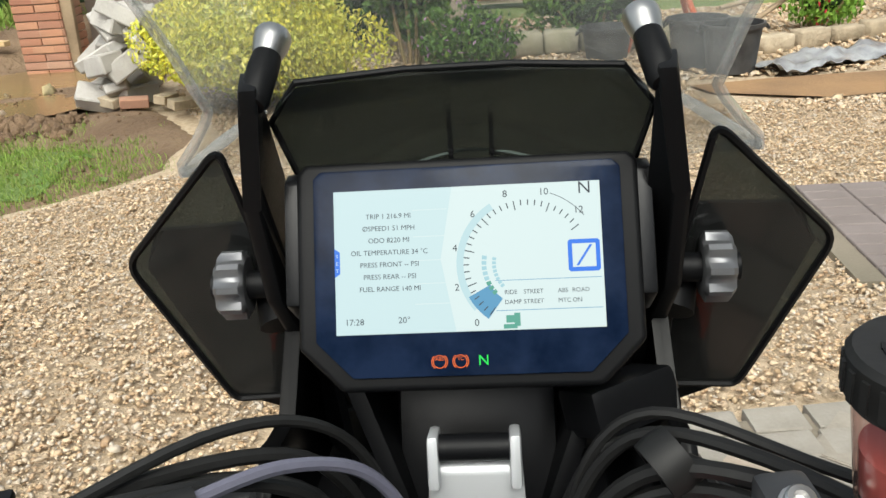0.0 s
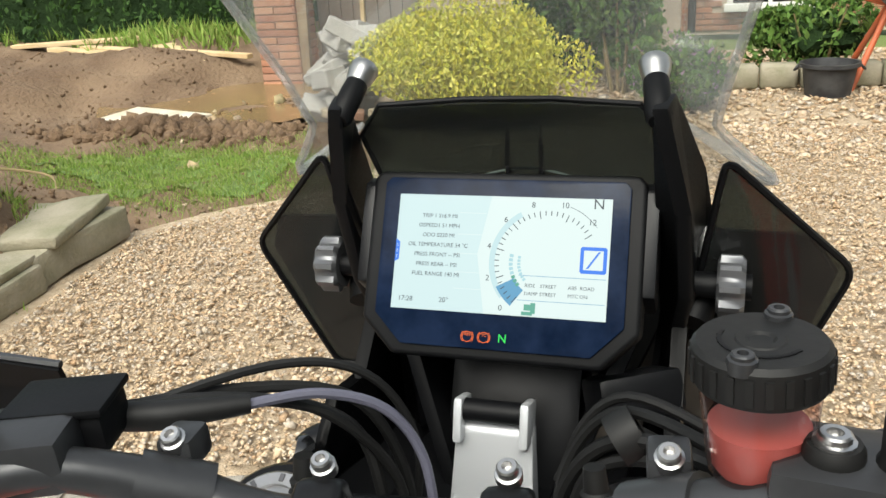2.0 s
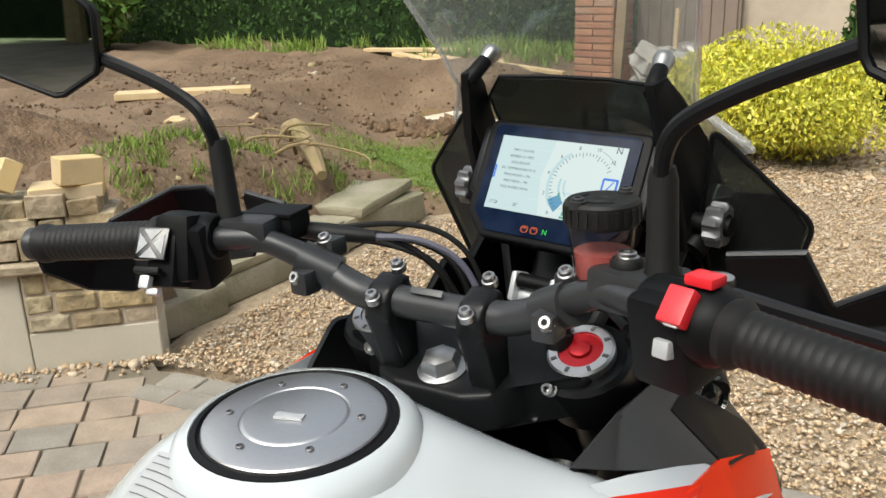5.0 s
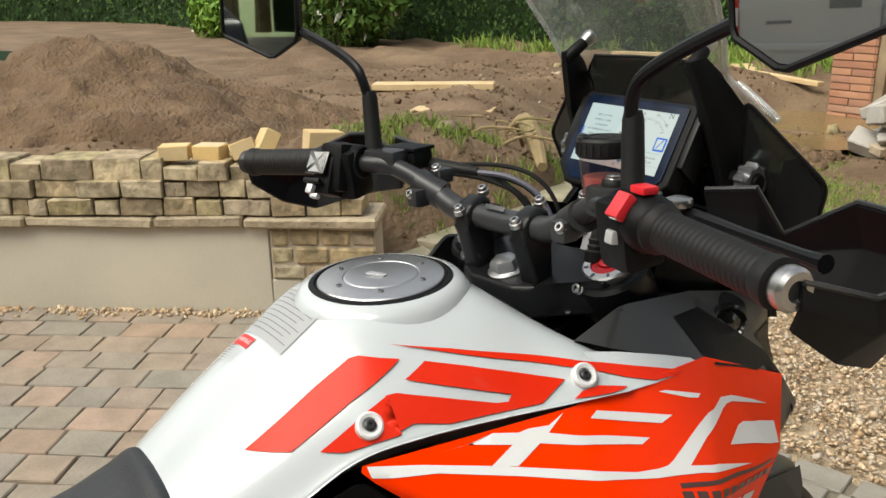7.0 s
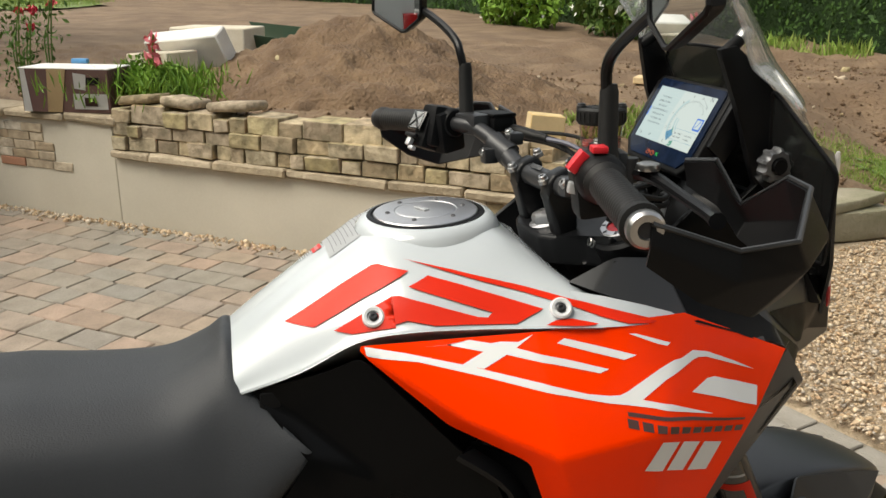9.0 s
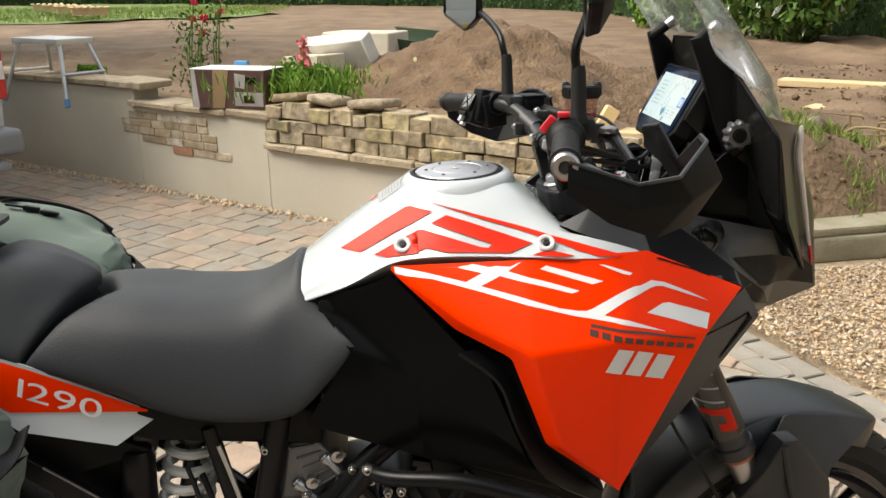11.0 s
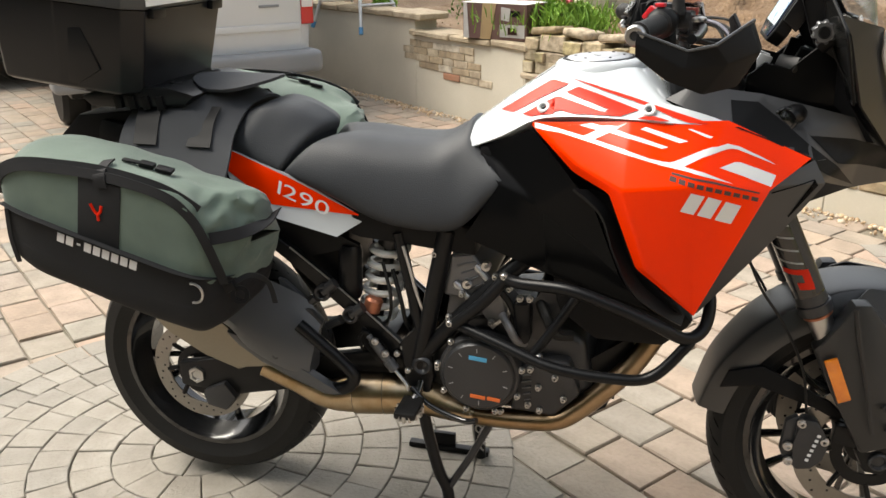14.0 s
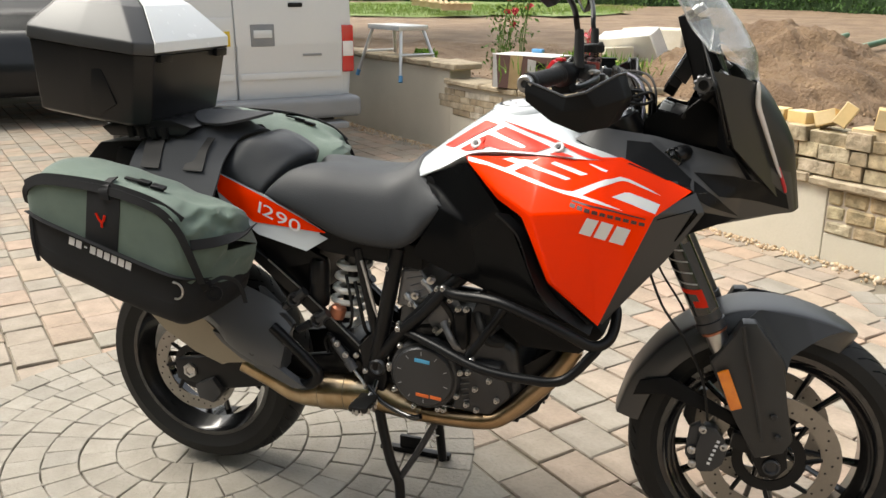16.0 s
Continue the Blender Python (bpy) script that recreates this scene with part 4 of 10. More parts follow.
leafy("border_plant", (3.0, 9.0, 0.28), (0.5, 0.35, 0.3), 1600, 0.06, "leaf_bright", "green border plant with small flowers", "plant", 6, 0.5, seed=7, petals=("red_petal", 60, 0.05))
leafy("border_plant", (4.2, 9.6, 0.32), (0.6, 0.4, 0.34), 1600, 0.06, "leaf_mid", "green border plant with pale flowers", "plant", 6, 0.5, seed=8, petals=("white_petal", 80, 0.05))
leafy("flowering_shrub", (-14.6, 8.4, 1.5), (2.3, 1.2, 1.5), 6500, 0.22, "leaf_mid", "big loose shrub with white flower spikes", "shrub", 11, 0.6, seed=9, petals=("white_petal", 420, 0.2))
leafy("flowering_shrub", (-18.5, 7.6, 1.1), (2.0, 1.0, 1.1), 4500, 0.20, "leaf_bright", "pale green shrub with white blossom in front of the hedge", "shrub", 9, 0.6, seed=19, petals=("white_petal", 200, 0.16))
q = by_wall(2.82, -0.45, 0.76)
tuft = leafy("wall_plant", q, (0.34, 0.24, 0.20), 2600, 0.045, "leaf_bright", "feathery bright green plant behind the wall", "plant", 7, 0.4, seed=12)
ps = [q + Vector((0.30 * rng.normal(), 0.30 * rng.normal(), -0.12 + 0.2 * rng.random())) * 0.7 for _ in range(1500)]
f = scatter("fronds", ps, rng.uniform(0.06, 0.12, 1500), "leaf_bright", rng, (BLADE_V, BLADE_F), 0.6)
f.parent, f.matrix_parent_inverse = tuft, tuft.matrix_basis.inverted()
q = by_wall(3.72, -0.34, 0.72)
leafy("wall_plant", q, (0.16, 0.14, 0.10), 1100, 0.05, "leaf_bright", "low bright green plant behind the coping", "plant", 5, 0.4, seed=13)
q = by_wall(5.3, -0.5, 0.72)
leafy("wall_plant", q, (0.22, 0.15, 0.10), 700, 0.06, "leaf_bright", "low green plant under the hop-up stool", "plant", 5, 0.4, seed=14)

gladiolus = thing("gladiolus", by_wall(2.72, -0.33, 0.62), "pink gladiolus spike among green leaves", "flower")
bm = bmesh.new()
tube(bm, [by_wall(2.72, -0.33, 0.62), by_wall(2.73, -0.33, 0.85), by_wall(2.70, -0.33, 1.08)], 0.006, 6)
part("stem", bm, "leaf_bright", gladiolus)
r = np.random.default_rng(5)
ps = [by_wall(2.715 + r.normal(0, 0.02), -0.33 + r.normal(0, 0.02), 0.84 + 0.24 * k / 60) for k in range(60)]
f = scatter("blossom", ps, r.uniform(0.05, 0.08, 60), "pink_petal", r)
f.parent, f.matrix_parent_inverse = gladiolus, gladiolus.matrix_basis.inverted()
for s, off, top in ((3.75, -0.5, 1.35), (3.9, -0.45, 1.2), (4.05, -0.5, 1.3)):
    rose = thing("rose_bush", by_wall(s, off, 0.6), "leggy rose with crimson blooms behind the wall", "rose")
    for k in range(3):
        bm = bmesh.new()
        tube(bm, [by_wall(s, off, 0.6), by_wall(s + 0.03 * k - 0.03, off, 0.6 + 0.5 * (top - 0.6)), by_wall(s + 0.09 * k - 0.1, off - 0.05 * k, top - 0.12 * k)], 0.005, 5)
        part("stem", bm, "leaf_mid", rose)
    ps = [by_wall(s + r.normal(0, 0.09), off + r.normal(0, 0.06), 0.65 + (top - 0.7) * r.random()) for _ in range(150)]
    f = scatter("foliage", ps, r.uniform(0.03, 0.055, 150), "leaf_mid", r)
    f.parent, f.matrix_parent_inverse = rose, rose.matrix_basis.inverted()
    for k in range(2):
        ps = [by_wall(s + 0.09 * k - 0.1 + r.normal(0, 0.012), off - 0.05 * k + r.normal(0, 0.012), top - 0.12 * k + r.normal(0, 0.012)) for _ in range(28)]
        f = scatter("bloom", ps, r.uniform(0.03, 0.05, 28), "red_petal", r)
        f.parent, f.matrix_parent_inverse = rose, rose.matrix_basis.inverted()

# hedge round the garden
def hedge_run(points, place, label, crowd, tall=1.0):
    line = spline([(x, y, 0) for x, y in points], 8)
    hedge = thing("hedge", place, label, "hedge")
    bm = bmesh.new()
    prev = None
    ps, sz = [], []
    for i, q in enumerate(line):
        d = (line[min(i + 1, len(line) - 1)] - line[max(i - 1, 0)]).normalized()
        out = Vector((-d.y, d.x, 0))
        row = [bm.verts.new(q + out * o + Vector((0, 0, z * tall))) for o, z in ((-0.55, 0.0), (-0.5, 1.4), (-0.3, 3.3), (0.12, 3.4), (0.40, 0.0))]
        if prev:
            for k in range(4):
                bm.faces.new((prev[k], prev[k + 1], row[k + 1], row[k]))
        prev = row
    # dark sheet behind the leaves stands in for the hedge's inner shade
    part("inner_foliage", bm, "leaf_shade", hedge)
    for i, (a, b) in enumerate(zip(line, line[1:])):
        d = (b - a).normalized()
        out = Vector((-d.y, d.x, 0))
        far = max(a.length, 9)
        for _ in range(int(crowd * (b - a).length / far**1.6)):
            t, z = rng.random(), 3.5 * rng.random() ** 0.8
            bulge = 0.60 + 0.13 * fractal((a.x + d.x * t) * 1.2 + i, z, 1.5, 2.0) - 0.06 * z
            ps.append(a.lerp(b, t) + out * (bulge + rng.uniform(-0.16, 0.05)) + Vector((0, 0, (0.15 + z) * tall)))
            sz.append(0.035 + 0.0045 * far)
    f = scatter("leaves", ps, np.array(sz) * rng.uniform(0.7, 1.3, len(sz)), "leaf_dark", rng)
    f.parent, f.matrix_parent_inverse = hedge, hedge.matrix_basis.inverted()


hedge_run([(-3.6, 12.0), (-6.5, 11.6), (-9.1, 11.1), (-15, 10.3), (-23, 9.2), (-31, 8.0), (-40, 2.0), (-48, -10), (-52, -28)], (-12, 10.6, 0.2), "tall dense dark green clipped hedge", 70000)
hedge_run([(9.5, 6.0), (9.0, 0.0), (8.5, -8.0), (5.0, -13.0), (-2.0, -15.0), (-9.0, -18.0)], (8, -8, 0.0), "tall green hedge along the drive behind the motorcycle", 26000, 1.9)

# tall trees behind the hedge and behind the camera close the view and show in mirrors
def tree(x, y, z, h, w, seed, mat="leaf_dark"):
    r = np.random.default_rng(seed)
    top = thing("tree", (x, y, z), "broad dark green garden tree", "tree", "trees round the garden")
    bm = bmesh.new()
    tube(bm, [(x, y, z), (x + 0.1, y, z + 0.3 * h), (x, y + 0.1, z + 0.75 * h)], [0.22, 0.16, 0.05], 8)
    for k in range(7):
        a = 2.4 * k
        q = Vector((x, y, z + h * (0.3 + 0.06 * k)))
        tube(bm, [q, q + Vector((0.3 * w * math.cos(a), 0.3 * w * math.sin(a), 0.10 * h)), q + Vector((0.7 * w * math.cos(a), 0.7 * w * math.sin(a), 0.16 * h))], [0.09, 0.06, 0.02], 6, 4)
    part("trunk", bm, "root_wood", top)
    heads = [np.array((x, y, z + 0.62 * h)) + r.normal(size=3) * (0.42 * w, 0.42 * w, 0.15 * h) for _ in range(14)]
    ps = []
    for o in heads:
        v = r.normal(size=(330, 3))
        v /= np.linalg.norm(v, axis=1)[:, None]
        ps.append(o + v * (0.42 * w, 0.42 * w, 0.17 * h) * (1 - 0.5 * r.random((330, 1)) ** 2))
    ps = np.concatenate(ps)
    f = scatter("crown", ps, r.uniform(0.7, 1.3, len(ps)) * 0.085 * w, mat, r)
    f.parent, f.matrix_parent_inverse = top, top.matrix_basis.inverted()


for k, (x, y, h, w) in enumerate(((-6, 14.5, 7, 2.6), (-12, 14, 8, 3.2), (-19, 13.5, 7.5, 3.0), (-27, 12, 9, 3.6), (1.5, -14, 7, 2.8), (6, -11, 8, 3.2), (8.5, -6, 7, 3.0), (-3, -17, 8, 3.3), (-6.5, -15.5, 8, 3.2), (-9.5, -17.5, 9, 3.4), (-11, -10, 10, 4.0), (-14, -13, 10, 4.2), (-8, -13, 9, 3.8), (-15.5, -8, 9, 4.0), (0.5, -11.5, 7, 2.8), (8, -2, 7.5, 3.0), (8, 2, 7, 2.8), (9, -9, 8, 3.0), (3.5, -12.5, 7, 3.0))):
    tree(x, y, 0.0, h, w, 40 + k, "leaf_mid" if k % 3 == 2 else "leaf_dark")


# ---- buildings ----
def brick_face(parent, origin, right, width, height, skip=(), shade="brick", l=0.225, h=0.075, t=0.03, rows_from=0.0):
    """Courses of single bricks on a wall face; skip holds openings as (from, to, bottom, top)."""
    right = Vector(right).normalized()
    out = Vector((right.y, -right.x, 0))
    turn = Matrix((right, out, (0, 0, 1))).transposed().to_4x4()
    bm = bmesh.new()
    box(bm, (0, 0, 0), (l - 0.010, t, h - 0.010), None, 0.004, 1)
    me = bpy.data.meshes.new("brick")
    bm.to_mesh(me)
    bm.free()
    me.materials.append(M[shade])
    z, row = rows_from, 0
    made, lay = 0, np.random.default_rng(31)
    while z < height - 0.01:
        x = -0.5 * l * (row % 2)
        while x < width - 0.02:
            cx = min(max(x + l / 2, l / 2), width - l / 2)
            if not any(a - 0.05 < cx < b + 0.05 and c - 0.02 < z + h / 2 < d for a, b, c, d in skip):
                ob = new("brick", me)
                ob.parent = parent
                ob.matrix_parent_inverse = parent.matrix_basis.inverted()
                ob.matrix_basis = Matrix.Translation(Vector(origin) + right * cx + out * lay.uniform(-0.002, 0.002) + Vector((0, 0, z + h / 2))) @ turn
                made += 1
            x += l
        z, row = z + h, row + 1
    return made


shed = thing("outbuilding", (-2.6, 9.5, 0), "brick outbuilding with a taupe boarded door", "outbuilding")
bm = bmesh.new()
box(bm, (-4.22, 9.02, 1.2), (0.43, 0.40, 2.5))
part("pillar_core", bm, "mortar", shed)
brick_face(shed, (-4.445, 8.812, 0.0), (1, 0, 0), 0.45, 1.5)
brick_face(shed, (-3.998, 8.80, 0.0), (0, 1, 0), 0.45, 1.5)
bm = bmesh.new()
box(bm, (-1.6, 9.62, 1.25), (2.7, 0.2, 2.6))
part("wall_core", bm, "mortar", shed)
bm = bmesh.new()
box(bm, (-3.45, 9.45, 1.2), (1.15, 0.05, 2.4), None, 0.005)
door = part("door", bm, "door_taupe", shed, "taupe painted door")
for k in range(8):
    bm = bmesh.new()
    box(bm, (-3.95 + 0.14 * k, 9.415, 1.2), (0.13, 0.02, 2.35), None, 0.004, 1)
    part("board", bm, "door_taupe", door)
bm = bmesh.new()
box(bm, (-3.90, 8.86, 1.2), (0.11, 0.06, 2.4), pose(0, 0, 0, 0, 3, 0), 0.006)
part("loose_post", bm, "old_wood", shed, "weathered loose timber post")
bm = bmesh.new()
box(bm, (-2.9, 9.5, 2.62), (3.6, 0.9, 0.12), None, 0.01)
part("roof_edge", bm, "old_wood", shed)

house = thing("house", (3.5, 12.2, 0), "brick house with a white window and black downpipe", "house")
bm = bmesh.new()
box(bm, (4.5, 12.75, 2.6), (13.0, 0.28, 5.3))
part("wall_core", bm, "mortar", house)
brick_face(house, (-1.9, 12.60, 0.0), (1, 0, 0), 7.2, 0.60, ((2.05, 3.15, 0.24, 9),))
bm = bmesh.new()
box(bm, (4.5, 13.4, 5.3), (13.6, 2.0, 0.2), pose(0, 0, 0, 30, 0, 0), 0.02)
part("roof", bm, "old_wood", house)
bm = bmesh.new()
rod(bm, (-0.24, 12.52, 0.0), (-0.24, 12.52, 5.0), 0.05)
part("downpipe", bm, "drain_black", house, "black plastic downpipe")
win = thing("window_1", (0.70, 12.58, 0.3), "white framed house window with a sill", "window", kind="structure")
bm = bmesh.new()
box(bm, (0.70, 12.52, 0.29), (1.1, 0.16, 0.09), None, 0.01)
part("window_sill", bm, "white_paint_wood", win)
for c, s in (((0.22, 12.57, 0.91), (0.07, 0.1, 1.16)), ((1.18, 12.57, 0.91), (0.07, 0.1, 1.16)), ((0.70, 12.57, 0.91), (0.05, 0.1, 1.16)), ((0.70, 12.57, 1.46), (1.0, 0.1, 0.07))):
    bm = bmesh.new()
    box(bm, c, s, None, 0.006)
    part("window_frame", bm, "white_paint_wood", win)
for x in (0.47, 0.93):
    bm = bmesh.new()
    box(bm, (x, 12.6, 0.89), (0.42, 0.01, 1.1))
    part("pane", bm, "gloss_black", win, "dark window glass")
front_door = thing("door_1", (5.2, 12.57, 0.1), "terracotta coloured front door in a white frame", "door", kind="structure")
bm = bmesh.new()
box(bm, (5.2, 12.58, 1.1), (0.85, 0.06, 2.0), None, 0.01)
part("door_leaf", bm, "terracotta", front_door)
for x in (4.72, 5.68):
    bm = bmesh.new()
    box(bm, (x, 12.56, 1.1), (0.09, 0.1, 2.1), None, 0.008)
    part("door_frame", bm, "white_paint_wood", front_door)

# low stone edging round the border, slabs at its foot
for k in range(18):
    a = 0.35 + k * 0.14
    q = (2.0 + 0.34 * k, 8.05 + 0.12 * k + 0.006 * k * k, 0.05)
    bm = bmesh.new()
    box(bm, q, (0.30, 0.16, 0.12 + 0.02 * (k % 3)), pose(0, 0, 0, 0, 0, 18 + k), 0.014, 1)
    tagged(link("border_stone", bm, "coping", smooth=50), "pale stone edging the flower border", "stone", "border edging")
for k in range(9):
    bm = bmesh.new()
    box(bm, (-0.35 + 0.32 * k, 8.5 + 0.03 * k, 0.10), (0.3, 0.2, 0.2), pose(0, 0, 0, 0, 0, 4 * (k % 3)), 0.02, 1)
    tagged(link("border_stone", bm, "old_stone", smooth=50), "rough stone edging the flower border", "stone", "border edging")

slab = thing("paved_square", (2.7, 4.25, 0.0), "dark grey brown square of small clay pavers in the gravel", "paving", kind="structure")
bm = bmesh.new()
box(bm, (2.75, 4.25, -0.005), (2.9, 1.06, 0.03))
part("bed", bm, "joint_sand", slab)
for i in range(14):
    for j in range(10):
        bm = bmesh.new()
        box(bm, (1.4 + 0.205 * i + 0.1, 3.77 + 0.103 * j, 0.012), (0.198, 0.096, 0.024), None, 0.004, 1)
        part("paver", bm, "mat_grey", slab)


# ---- loose things round the drive ----
def heap_stone(c, size, turn, mat, name, label, group, seed):
    bm = bmesh.new()
    box(bm, (0, 0, 0), size, None, 0.012, 1)
    bmesh.ops.subdivide_edges(bm, edges=bm.edges[:], cuts=1, use_grid_fill=True)
    for v in bm.verts:
        v.co += 0.012 * Vector((noise.noise(v.co * 9 + Vector((seed, 0, 0))), noise.noise(v.co * 9 + Vector((0, seed, 0))), noise.noise(v.co * 9 + Vector((0, 0, seed)))))
    moved(bm, pose(*c, *turn))
    return tagged(link(name, bm, mat, smooth=35), label, "stone", group)


r = np.random.default_rng(21)
for k in range(26):
    lay = k // 9
    c = (-3.02 + 0.16 * lay + r.normal(0, 0.13), 7.5 + r.normal(0, 0.16), 0.12 + 0.27 * lay + r.uniform(-0.05, 0.05))
    heap_stone(c, (r.uniform(0.20, 0.42), r.uniform(0.18, 0.32), r.uniform(0.08, 0.17)), (r.uniform(-40, 40), r.uniform(-35, 35), r.uniform(0, 180)), "stone_grey", "rubble_stone", "broken grey stone slab in a heap", "heap of broken stone", k)
for k, (x, y, t) in enumerate(((-2.72, 7.12, 20), (-2.5, 7.2, 80), (-2.95, 7.2, -30), (-2.3, 7.0, 50))):
    bm = bmesh.new()
    box(bm, (x, y, 0.08), (0.21, 0.1, 0.07), pose(0, 0, 0, 8, 5, t), 0.006, 1)
    tagged(link("loose_brick", bm, "brick" if k == 0 else "coping", smooth=40), "loose brick at the foot of the rubble", "brick", "loose bricks")
bm = bmesh.new()
box(bm, (-2.75, 7.62, 0.55), (0.035, 0.03, 1.1), pose(0, 0, 0, 4, 3, 0), 0.003, 1)
tagged(link("marker_stake", bm, "pine", smooth=30), "thin pale timber stake by the rubble", "stake")

# boards on the bank by the hedge and on the soil
for c, size, turn in (((-7.6, 9.85, 0.42), (1.6, 0.16, 0.05), (0, 0, 21)), ((-6.4, 9.1, 0.34), (2.45, 0.14, 0.05), (0, 3, -13)), ((-6.3, 9.25, 0.38), (1.7, 0.13, 0.04), (0, 2, -10)), ((-5.65, 9.12, 0.34), (0.26, 1.1, 0.04), (6, 0, 50)), ((-5.2, 9.2, 0.32), (0.9, 0.1, 0.05), (0, 3, -8))):
    bm = bmesh.new()
    box(bm, c, size, pose(0, 0, 0, *turn), 0.006, 1)
    tagged(link("timber_board", bm, "pine", smooth=30), "weathered pale timber board lying on the bank", "board", "boards by the hedge")
for c, size, turn in (((-6.65, 5.35, 0.42), (1.25, 0.24, 0.07), (0, 0, 50)), ((-5.2, 4.6, 0.40), (0.7, 0.25, 0.03), (0, 0, 42)), ((-5.3, 3.2, 0.44), (0.28, 0.14, 0.04), (0, 0, 30))):
    bm = bmesh.new()
    box(bm, c, size, pose(0, 0, 0, *turn), 0.008, 1)
    tagged(link("timber_board", bm, "pine", smooth=30), "short pale board lying on the soil", "board", "boards on the soil")

tub = thing("water_butt", (-5.0, 10.5, 0.1), "black plastic tub behind the brick pillar", "tub")
bm = bmesh.new()
lathe(bm, [(0, 0), (0.3, 0), (0.36, 0.75), (0.39, 0.76), (0.39, 0.82), (0.34, 0.82), (0.3, 0.1), (0, 0.1)], pose(-5.0, 10.5, 0.3), 28)
part("body", bm, "bucket_black", tub)


def bucket(x, y, rad, h, label):
    top = thing("builders_tub", (x, y, 0), label, "tub", "builders tubs")
    bm = bmesh.new()
    lathe(bm, [(0, 0), (rad * 0.82, 0), (rad, h), (rad + 0.02, h), (rad + 0.02, h - 0.03), (rad, h - 0.035), (rad - 0.005, h - 0.01), (rad * 0.8, 0.02), (0, 0.02)], pose(x, y, 0.0), 32)
    part("body", bm, "bucket_black", top)
    for sx in (-1, 1):
        bm = bmesh.new()
        tube(bm, [(x + sx * (rad + 0.01), y - 0.07, h - 0.02), (x + sx * (rad + 0.05), y, h - 0.06), (x + sx * (rad + 0.01), y + 0.07, h - 0.02)], 0.01, 6)
        part("handle", bm, "bucket_black", top)
    return top


bucket(1.80, 7.45, 0.215, 0.36, "big black builders tub streaked with cement")
bucket(0.97, 8.25, 0.21, 0.26, "small grey black builders tub")
bucket(1.60, 7.72, 0.22, 0.37, "black builders tub beside the mixer")
mixer = thing("cement_mixer", (1.5, 8.6, 0), "orange cement mixer on a tubular stand", "cement mixer")
bm = bmesh.new()
lathe(bm, [(0, 0), (0.2, 0.02), (0.31, 0.2), (0.3, 0.36), (0.18, 0.62), (0.17, 0.62), (0.28, 0.36), (0, 0.3)], pose(1.5, 8.6, 0.7, 35, 0, 20), 28)
part("drum", bm, "tarp", mixer, "cement crusted steel drum")
for a, b in (((1.15, 8.35, 0), (1.45, 8.6, 0.75)), ((1.85, 8.35, 0), (1.55, 8.6, 0.75)), ((1.15, 8.95, 0), (1.45, 8.6, 0.75)), ((1.85, 8.95, 0), (1.55, 8.6, 0.75))):
    bm = bmesh.new()
    rod(bm, a, b, 0.025)
    part("leg", bm, "mixer_orange", mixer)
bm = bmesh.new()
tube(bm, [(1.15, 8.6, 1.15), (1.1, 8.6, 0.8), (1.5, 8.6, 0.65), (1.9, 8.6, 0.8), (1.85, 8.6, 1.15)], 0.022, 8)
part("yoke", bm, "mixer_orange", mixer)
bm = bmesh.new()
box(bm, (2.0, 8.75, 0.62), (0.3, 0.24, 0.3), None, 0.05, 3)
part("motor_housing", bm, "pipe_green", mixer, "pale green motor cover")
bm = bmesh.new()
bmesh.ops.create_grid(bm, x_segments=26, y_segments=12, size=0.5, matrix=Matrix.Translation((2.55, 7.55, 0.05)) @ pose(0, 0, 0, 0, 0, 28) @ Matrix.Diagonal((1.25, 0.42, 1, 1)))
for v in bm.verts:
    v.co.z = 0.02 + 0.07 * max(0, 0.5 + fractal(v.co.x, v.co.y, 4.5, 2.0)) + 0.012 * fractal(v.co.x, v.co.y, 18, 2.0)
bmesh.ops.solidify(bm, geom=bm.faces[:], thickness=0.004)
tagged(link("tarpaulin", bm, "tarp", smooth=180), "crumpled grey plastic sheet on the gravel", "tarpaulin")
for a, b in (((1.9, 8.25, 0.35), (2.9, 8.55, 0.5)), ((2.2, 8.35, 0.2), (3.0, 8.8, 0.6))):
    bm = bmesh.new()
    rod(bm, a, b, 0.022)
    tagged(link("timber_pole", bm, "old_wood"), "weathered pole leaning in the flower border", "pole", "poles in the border")
pot = thing("flower_pot", (5.0, 11.9, 0), "grey flower pot by the house door", "flower pot")
bm = bmesh.new()
lathe(bm, [(0, 0), (0.14, 0), (0.2, 0.3), (0.22, 0.3), (0.22, 0.34), (0.18, 0.34), (0.15, 0.28), (0, 0.28)], pose(5.0, 11.6, 0), 24)
part("body", bm, "tarp", pot)

# cut slabs standing on the soil behind the wall, with a box on the coping
for s, back, z, size, turn, mat, label in ((3.35, 1.75, 0.86, (0.6, 0.4, 0.36), (0, 0, 12), "pale_slab", "stack of pale sawn stone"), (3.15, 0.9, 0.74, (0.40, 0.28, 0.36), (0, 4, -8), "pale_slab", "sawn pale stone block"), (3.10, 1.2, 0.80, (0.60, 0.14, 0.52), (-28, 6, 4), "white_paint_wood", "leaning white sawn stone slab"), (2.9, 0.75, 0.66, (0.20, 0.12, 0.34), (-6, 3, 10), "cut_block", "golden sawn stone offcut")):
    bm = bmesh.new()
    box(bm, (0, 0, 0), size, None, 0.01, 1)
    moved(bm, Matrix.Translation(by_wall(s, -back, z)) @ WALL_TURN @ pose(0, 0, 0, *turn))
    tagged(link("sawn_stone", bm, mat, smooth=40), label + " on the soil", "stone block", "sawn stones")

